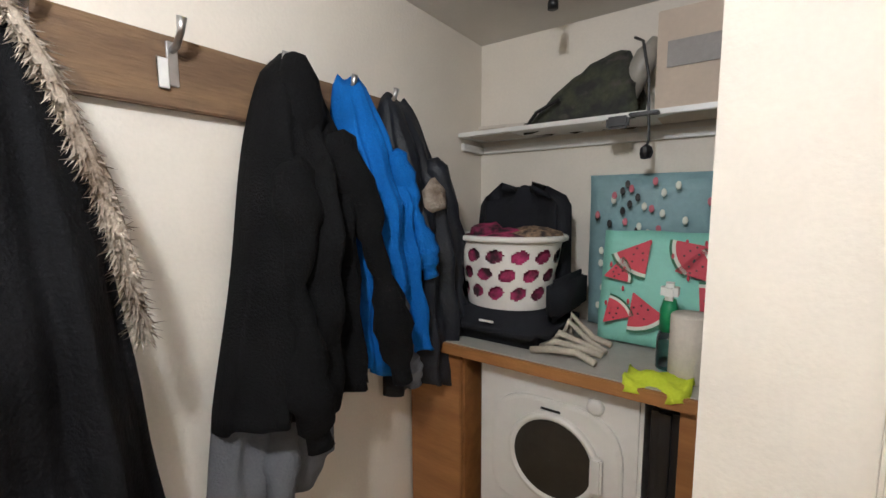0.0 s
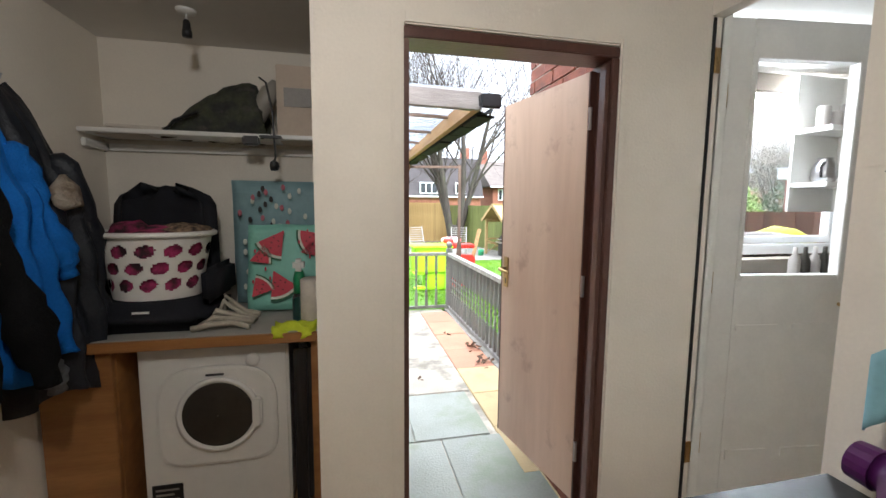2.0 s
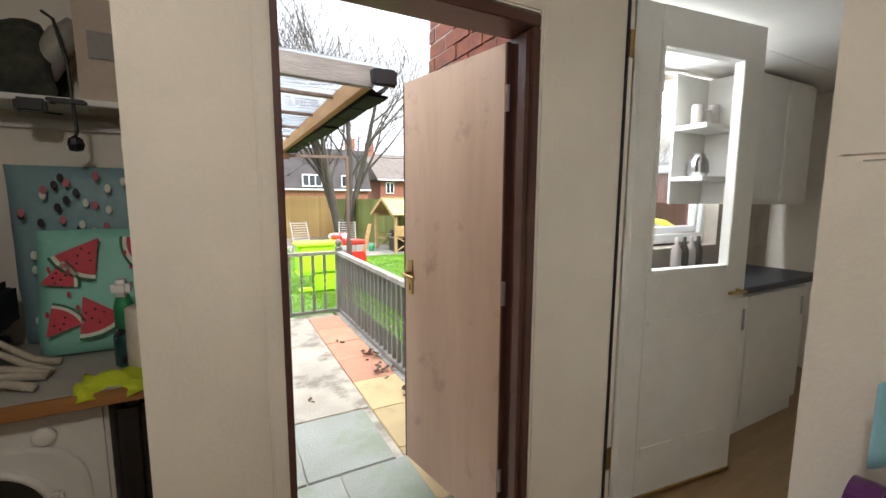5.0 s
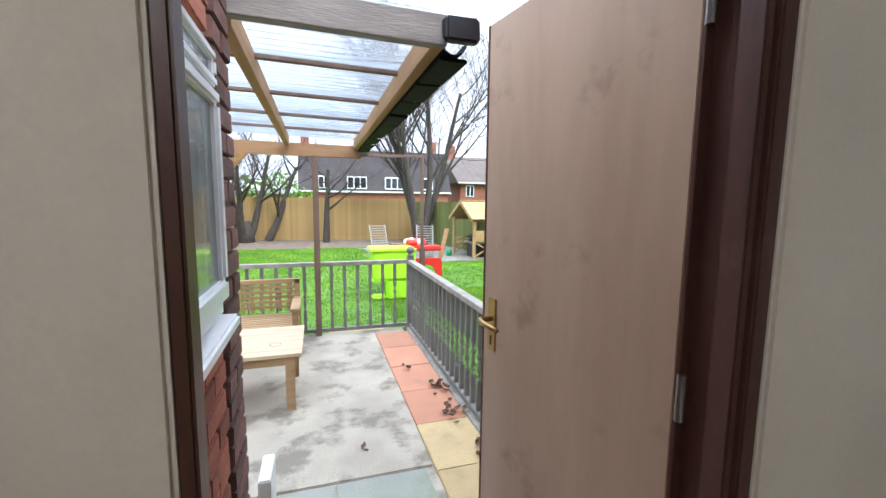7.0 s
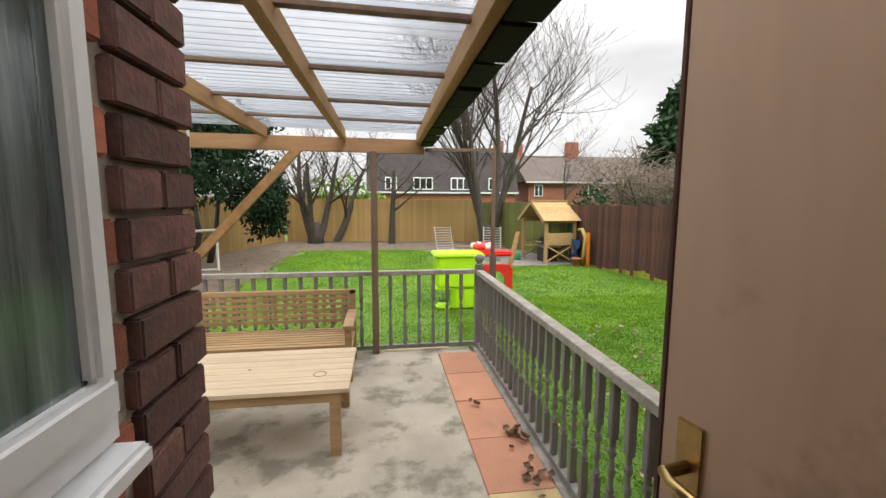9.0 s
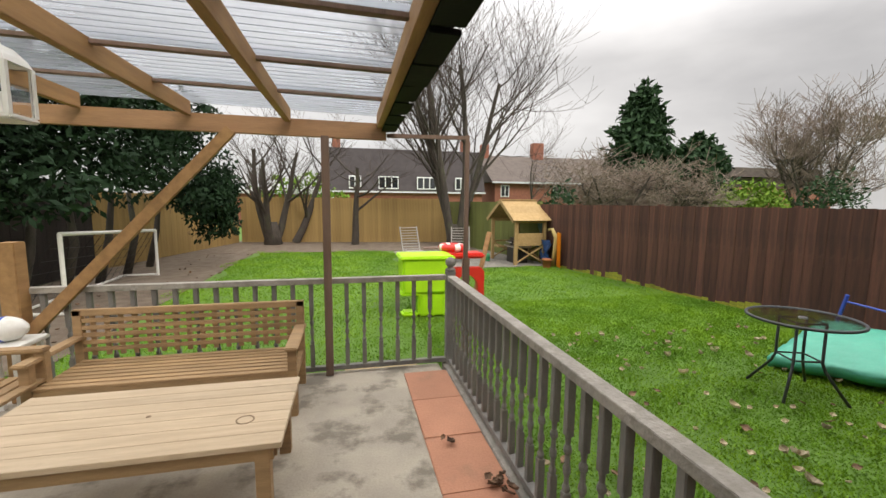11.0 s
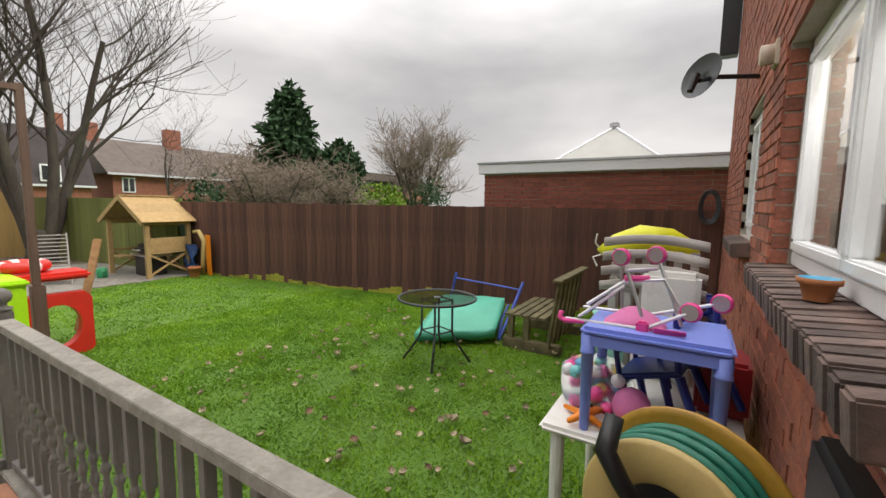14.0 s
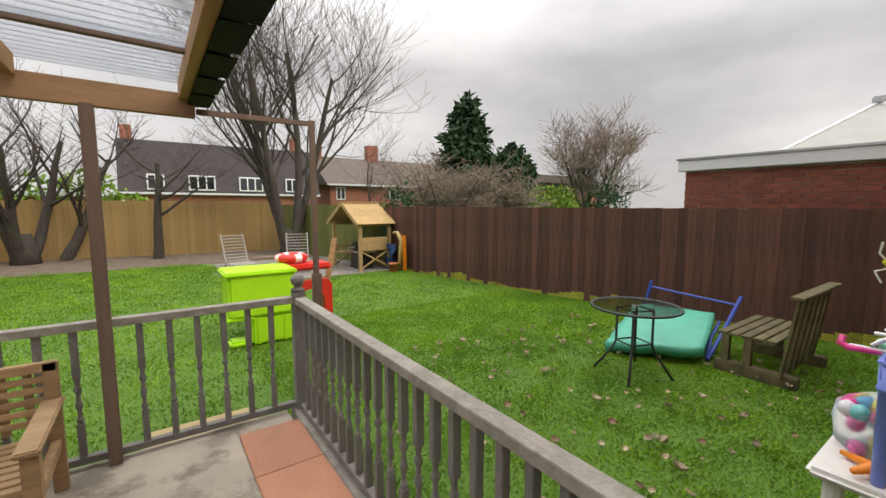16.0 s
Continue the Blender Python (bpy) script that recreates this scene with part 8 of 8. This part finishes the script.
wc = thing("wall_cabinet", "cream kitchen wall cabinet with curved handle", "cabinet", (3.5, 1.45, 1.6))
part("body", B(3.1, 3.9, 1.30, 1.605, 1.55, 2.4, 0.004), WHITE, wc)
part("door", B(3.11, 3.49, 1.28, 1.298, 1.57, 2.38, 0.004), WHITE, wc)
part("door", B(3.51, 3.89, 1.28, 1.298, 1.57, 2.38, 0.004), WHITE, wc)
kt = thing("glass_jug", "glass coffee jug with dark handle on the corner shelf", "jug", (3.0, 1.48, 1.73))
part("jug", lathe([(0.05, 0), (0.065, 0.03), (0.06, 0.1), (0.035, 0.14), (0.04, 0.15)], 20, (2.87, 1.49, 1.731), cap=False), STEEL, kt, smooth=True)
part("handle", T([(2.82, 1.46, 1.85), (2.77, 1.44, 1.82), (2.79, 1.45, 1.76)], 0.008, 7), BLACKP, kt)
for k, (x, h) in enumerate(((2.82, 0.12), (2.91, 0.09), (3.0, 0.14))):
    solid("jar", lathe([(0.03, 0), (0.035, 0.005), (0.035, h), (0.028, h + 0.01), (0.001, h + 0.012)], 16, (x, 1.49, 2.061)), STONEPL, "small kitchen jar on the corner shelf", "jar", group="jars on the corner shelf", smooth=True)
for k in range(4):
    solid("oil_bottle", lathe([(0.03, 0), (0.032, 0.01), (0.032, 0.15), (0.012, 0.2), (0.012, 0.24), (0.001, 0.24)], 14, (2.72 + 0.08 * k, 1.5, 1.091)), DRUM if k % 2 else STONEPL, "kitchen bottle standing beside the wall", "bottle", group="kitchen bottles", smooth=True)


# ---- lawn, fallen leaves ----
def grass(name, regions, seed, label):
    g = np.random.default_rng(seed)
    P, H = [], []
    for x0, x1, y0, y1, n, h in regions:
        m = int(n * (x1 - x0) * (y1 - y0))
        P.append(np.c_[g.uniform(x0, x1, m), g.uniform(y0, y1, m)])
        H.append(np.full(m, h))
    p, h = np.concatenate(P), np.concatenate(H)
    # keep inside the fences and off the beds
    line = 7.98 - (p[:, 1] - 1.95) * (2.0 / 10.95) - 0.06
    keep = (p[:, 0] < np.where(p[:, 1] < 12.9, line, 5.9 - (p[:, 1] - 13) * 0.19)) & ~((p[:, 0] > 2.0 + 0.25 * np.sin(p[:, 1] * 3)) & (p[:, 1] > 12.2 + 0.08 * np.sin(p[:, 0] * 5)))
    keep &= ~((p[:, 0] < -2.6 + 0.3 * np.sin(p[:, 1] * 1.7)) & (p[:, 1] > 6.4)) & (p[:, 1] < 16.6 + 0.25 * np.sin(p[:, 0] * 2.3))
    keep &= ~((p[:, 0] > -2.4) & (p[:, 0] < 1.44) & (p[:, 1] < 5.52))
    p, h = p[keep], h[keep]
    n = len(p)
    a = g.uniform(0, 2 * np.pi, n)
    tuft = 0.75 + 0.35 * np.sin(p[:, 0] * 7.1 + 2 * np.sin(p[:, 1] * 3.3)) * np.sin(p[:, 1] * 6.3)
    hh = h * g.uniform(0.5, 1.2, n) * tuft
    w = 0.0022 + 0.0022 * g.random(n) + 0.0008 * np.hypot(p[:, 0], p[:, 1] - 2)
    dx, dy = np.cos(a), np.sin(a)
    lx, ly = g.normal(0, 0.55, n) * hh, g.normal(0, 0.55, n) * hh
    z = np.full(n, LAWN)
    v = np.stack([np.c_[p[:, 0] - dx * w, p[:, 1] - dy * w, z], np.c_[p[:, 0] + dx * w, p[:, 1] + dy * w, z], np.c_[p[:, 0] + lx, p[:, 1] + ly, z + hh]], 1).reshape(-1, 3)
    me = bpy.data.meshes.new(name)
    me.vertices.add(3 * n)
    me.vertices.foreach_set("co", v.ravel())
    me.loops.add(3 * n)
    me.loops.foreach_set("vertex_index", np.arange(3 * n, dtype=np.int32))
    me.polygons.add(n)
    me.polygons.foreach_set("loop_start", np.arange(0, 3 * n, 3, dtype=np.int32))
    me.update()
    me.materials.append(GRASS)
    return tagged(new(name, me), label, "grass", kind="stuff")


grass("grass", [(1.44, 8.0, 1.9, 5.0, 6000, 0.023), (1.44, 7.6, 5.0, 8.5, 3600, 0.025), (-3.2, 7.0, 5.5, 8.5, 1800, 0.032), (-3.2, 7.0, 8.5, 17, 1300, 0.035)], 3, "short mown green lawn grass")


def dead_leaf(size, curl, seed):
    r = random.Random(seed)
    rows = []
    for i in range(6):
        f = i / 5
        w = math.sin(math.pi * min(0.97, f * 0.94 + 0.04)) * 0.36 * (1 + 0.25 * r.uniform(-1, 1))
        rows.append([(size * (f - 0.5), size * w * s_, size * (curl * (abs(s_) ** 2) * 0.5 + curl * (f - 0.5) ** 2 + 0.05 * r.uniform(0, 1))) for s_ in (-1, -0.4, 0.4, 1)])
    return sheet(rows)


def leaf_mesh(k, material):
    return mesh_of("dead_leaf", dead_leaf(0.06 if k % 2 else 0.045, 0.18 + 0.1 * k, k), material)


LM = [leaf_mesh(k, DEADLEAF if k < 4 else PALELEAF) for k in range(6)]
rl = random.Random(77)


def drop_leaf(x, y, z, s, pick=None):
    o = new("fallen_leaf", LM[pick if pick is not None else rl.randrange(6)])
    o.matrix_basis = pose(x, y, z + 0.012, rl.uniform(-25, 25), rl.uniform(-25, 25), rl.uniform(0, 360)) @ Matrix.Scale(s, 4)
    tagged(o, "curled brown fallen leaf on the ground", "leaf", "fallen leaves")


for k in range(210):
    x = 1.6 + rl.random() ** 0.8 * 4.4
    drop_leaf(x, rl.uniform(2.6, 6.6), LAWN + 0.032, rl.uniform(0.7, 1.6), rl.choice((1, 4, 4, 5, 5)))
for k in range(40):
    drop_leaf(rl.uniform(5.3, 6.7), rl.uniform(3.4, 4.6), LAWN + 0.02, rl.uniform(0.6, 1.2))
for cx_, cy_, n in ((1.3, 3.72, 14), (1.28, 3.3, 9), (1.12, 4.12, 3), (0.62, 3.02, 2), (1.3, 2.75, 12)):
    for k in range(n):
        drop_leaf(cx_ + rl.gauss(0, 0.045), cy_ + rl.gauss(0, 0.07), 0.0 + 0.012 * (k % 3), rl.uniform(0.7, 1.3), rl.randrange(4))
for k in range(60):
    drop_leaf(rl.uniform(-4.0, -2.4), rl.uniform(6.8, 16), LAWN + 0.02, rl.uniform(0.8, 1.6), rl.randrange(4))


# ---- brickwork ----
def bricks(parent, origin, u, normal, length, z0, z1, holes, material, near, depth=0.012, seed=1, stuff_name="brickwork", course=0.075, unit=0.225, limit=300):
    """Courses of stretchers along u, proud of the mortar along the normal. near(a, z): those that are parts of their own."""
    r = random.Random(seed)
    u, normal, origin = Vector(u), Vector(normal), Vector(origin)
    rot = math.atan2(u.y, u.x)
    made, joined = 0, bmesh.new()
    shapes = {}
    n = int((z1 - z0) / course)
    for i in range(n):
        z = z0 + i * course
        a = -unit / 2 if i % 2 else 0.0
        while a < length:
            s, e = max(0.0, a + 0.005), min(length, a + unit - 0.005)
            a += unit
            segs = [(s, e)]
            for h0, h1, hz0, hz1 in holes:
                if z + course - 0.01 > hz0 and z < hz1:
                    nxt = []
                    for p, q in segs:
                        if q <= h0 or p >= h1:
                            nxt.append((p, q))
                        else:
                            if p < h0 - 0.02:
                                nxt.append((p, h0))
                            if q > h1 + 0.02:
                                nxt.append((h1, q))
                    segs = nxt
            for p, q in segs:
                if q - p < 0.025:
                    continue
                d = depth + r.uniform(-0.003, 0.004)
                c = origin + u * ((p + q) / 2) + Vector((0, 0, z + (course - 0.01) / 2))
                m = Matrix.Translation(c) @ Matrix.Rotation(rot, 4, "Z")
                if near((p + q) / 2, z) and made < limit:
                    key = round(q - p, 2)
                    if key not in shapes:
                        shapes[key] = mesh_of("brick", B(-key / 2, key / 2, -0.02, 0.02, -0.0325, 0.0325, 0.004), material)
                    o = new("brick", shapes[key])
                    o.parent = parent
                    o.matrix_basis = m @ Matrix.Translation((0, 0, 0)) @ pose(0, 0, 0, r.uniform(-0.6, 0.6), r.uniform(-0.8, 0.8), r.uniform(-0.8, 0.8))
                    o.location = c + normal * (d - 0.02)
                    made += 1
                else:
                    box(joined, -(q - p) / 2, (q - p) / 2, -0.02, 0.02, -0.0325, 0.0325, 0.0, Matrix.Translation(normal * (d - 0.02)) @ m)
    if len(joined.verts):
        o = part(stuff_name, joined, material, parent)
        tagged(o, kind="stuff")
    else:
        joined.free()
    return made


# outhouse side wall: the proud dark pier by the door, the wall round the window, and its end
bricks(wall_out, (0.05, 0.995, 0), (0, 1, 0), (1, 0, 0), 0.222, 0.0, 2.55, [], BRICKSLATE, lambda a, z: True, depth=0.06, seed=24, unit=0.222)
bricks(wall_out, (0.05, 1.215, 0), (0, 1, 0), (1, 0, 0), 0.585, 0.0, 2.55, [(WY0 - 1.215, WY1 - 1.215, WZ0 - 0.035, WZ1)], BRICK, lambda a, z: True, depth=0.014, seed=4)
bricks(wall_out, (0.05, 1.81, 0), (0, 1, 0), (1, 0, 0), 0.225, 0.0, 2.55, [], BRICKDARK, lambda a, z: True, depth=0.022, seed=14)
# house wall: the stretch by the window, then the rest
bricks(wall_house, (1.1, 1.862, 0), (1, 0, 0), (0, 1, 0), 6.85, -0.225, 4.6, [(HX0 - 1.1, HX1 - 1.1, HZ0 - 0.16, HZ1), (4.35 - 1.1, 5.35 - 1.1, 1.24, 2.3)], BRICK, lambda a, z: 1.9 < a < 4.0 and 0.7 < z < 2.6, seed=5, stuff_name="far_brickwork")
bricks(wall_house, (1.108, 1.13, 0), (0, 1, 0), (-1, 0, 0), 0.74, 0.0, 4.6, [], BRICK, lambda a, z: False, seed=6, stuff_name="return_brickwork")
bricks(wall_house, (HX1 + 0.001, 1.79, 0), (0, 1, 0), (-1, 0, 0), 0.075, HZ0, HZ1, [], BRICK, lambda a, z: True, seed=8, limit=40)
# brick-on-edge sill
sill = tagged(new("window_sill"), "weathered brick-on-edge window sill", "sill", kind=S)
sm = mesh_of("sill_brick", B(-0.033, 0.033, -0.11, 0.10, -0.105, 0.0, 0.007), SILLBRICK)
for k in range(25):
    o = new("sill_brick", sm)
    o.parent = sill
    o.matrix_basis = pose(HX0 - 0.02 + 0.0755 * k, 1.865 + rl.uniform(-0.004, 0.004), 1.242 + rl.uniform(-0.004, 0.004), -5 + rl.uniform(-1, 1), 0, rl.uniform(-1, 1))
part("bed", B(HX0 - 0.02, HX1 + 0.03, 1.80, 1.935, 1.12, 1.205), MORTAR, sill)
s3 = mesh_of("sill_brick", B(-0.033, 0.033, -0.10, 0.09, -0.1, 0.0, 0.007), SILLBRICK)
for k in range(14):
    o = new("sill_brick", s3)
    o.parent = sill
    o.matrix_basis = pose(4.35 + 0.075 * k, 1.9, 1.29, -5, 0, 0)
# the house wall stands a little further out than its inner leaf
for o_ in (wall_house, win_kitchen, win_side, sill, pot, dish, vent, pipe2):
    settle(o_, 0, 0.055)
# neighbour's wall, seen from afar
nbw = tagged(new("neighbour_wall"), "red brick wall of the neighbour's extension in courses", "wall", kind=S)
bricks(nbw, (NX + 0.012, 5.82, 0), (0, -1, 0), (-1, 0, 0), 3.9, 1.35, 2.12, [], NBRICK, lambda a, z: True, seed=9, limit=300, stuff_name="far_brickwork")
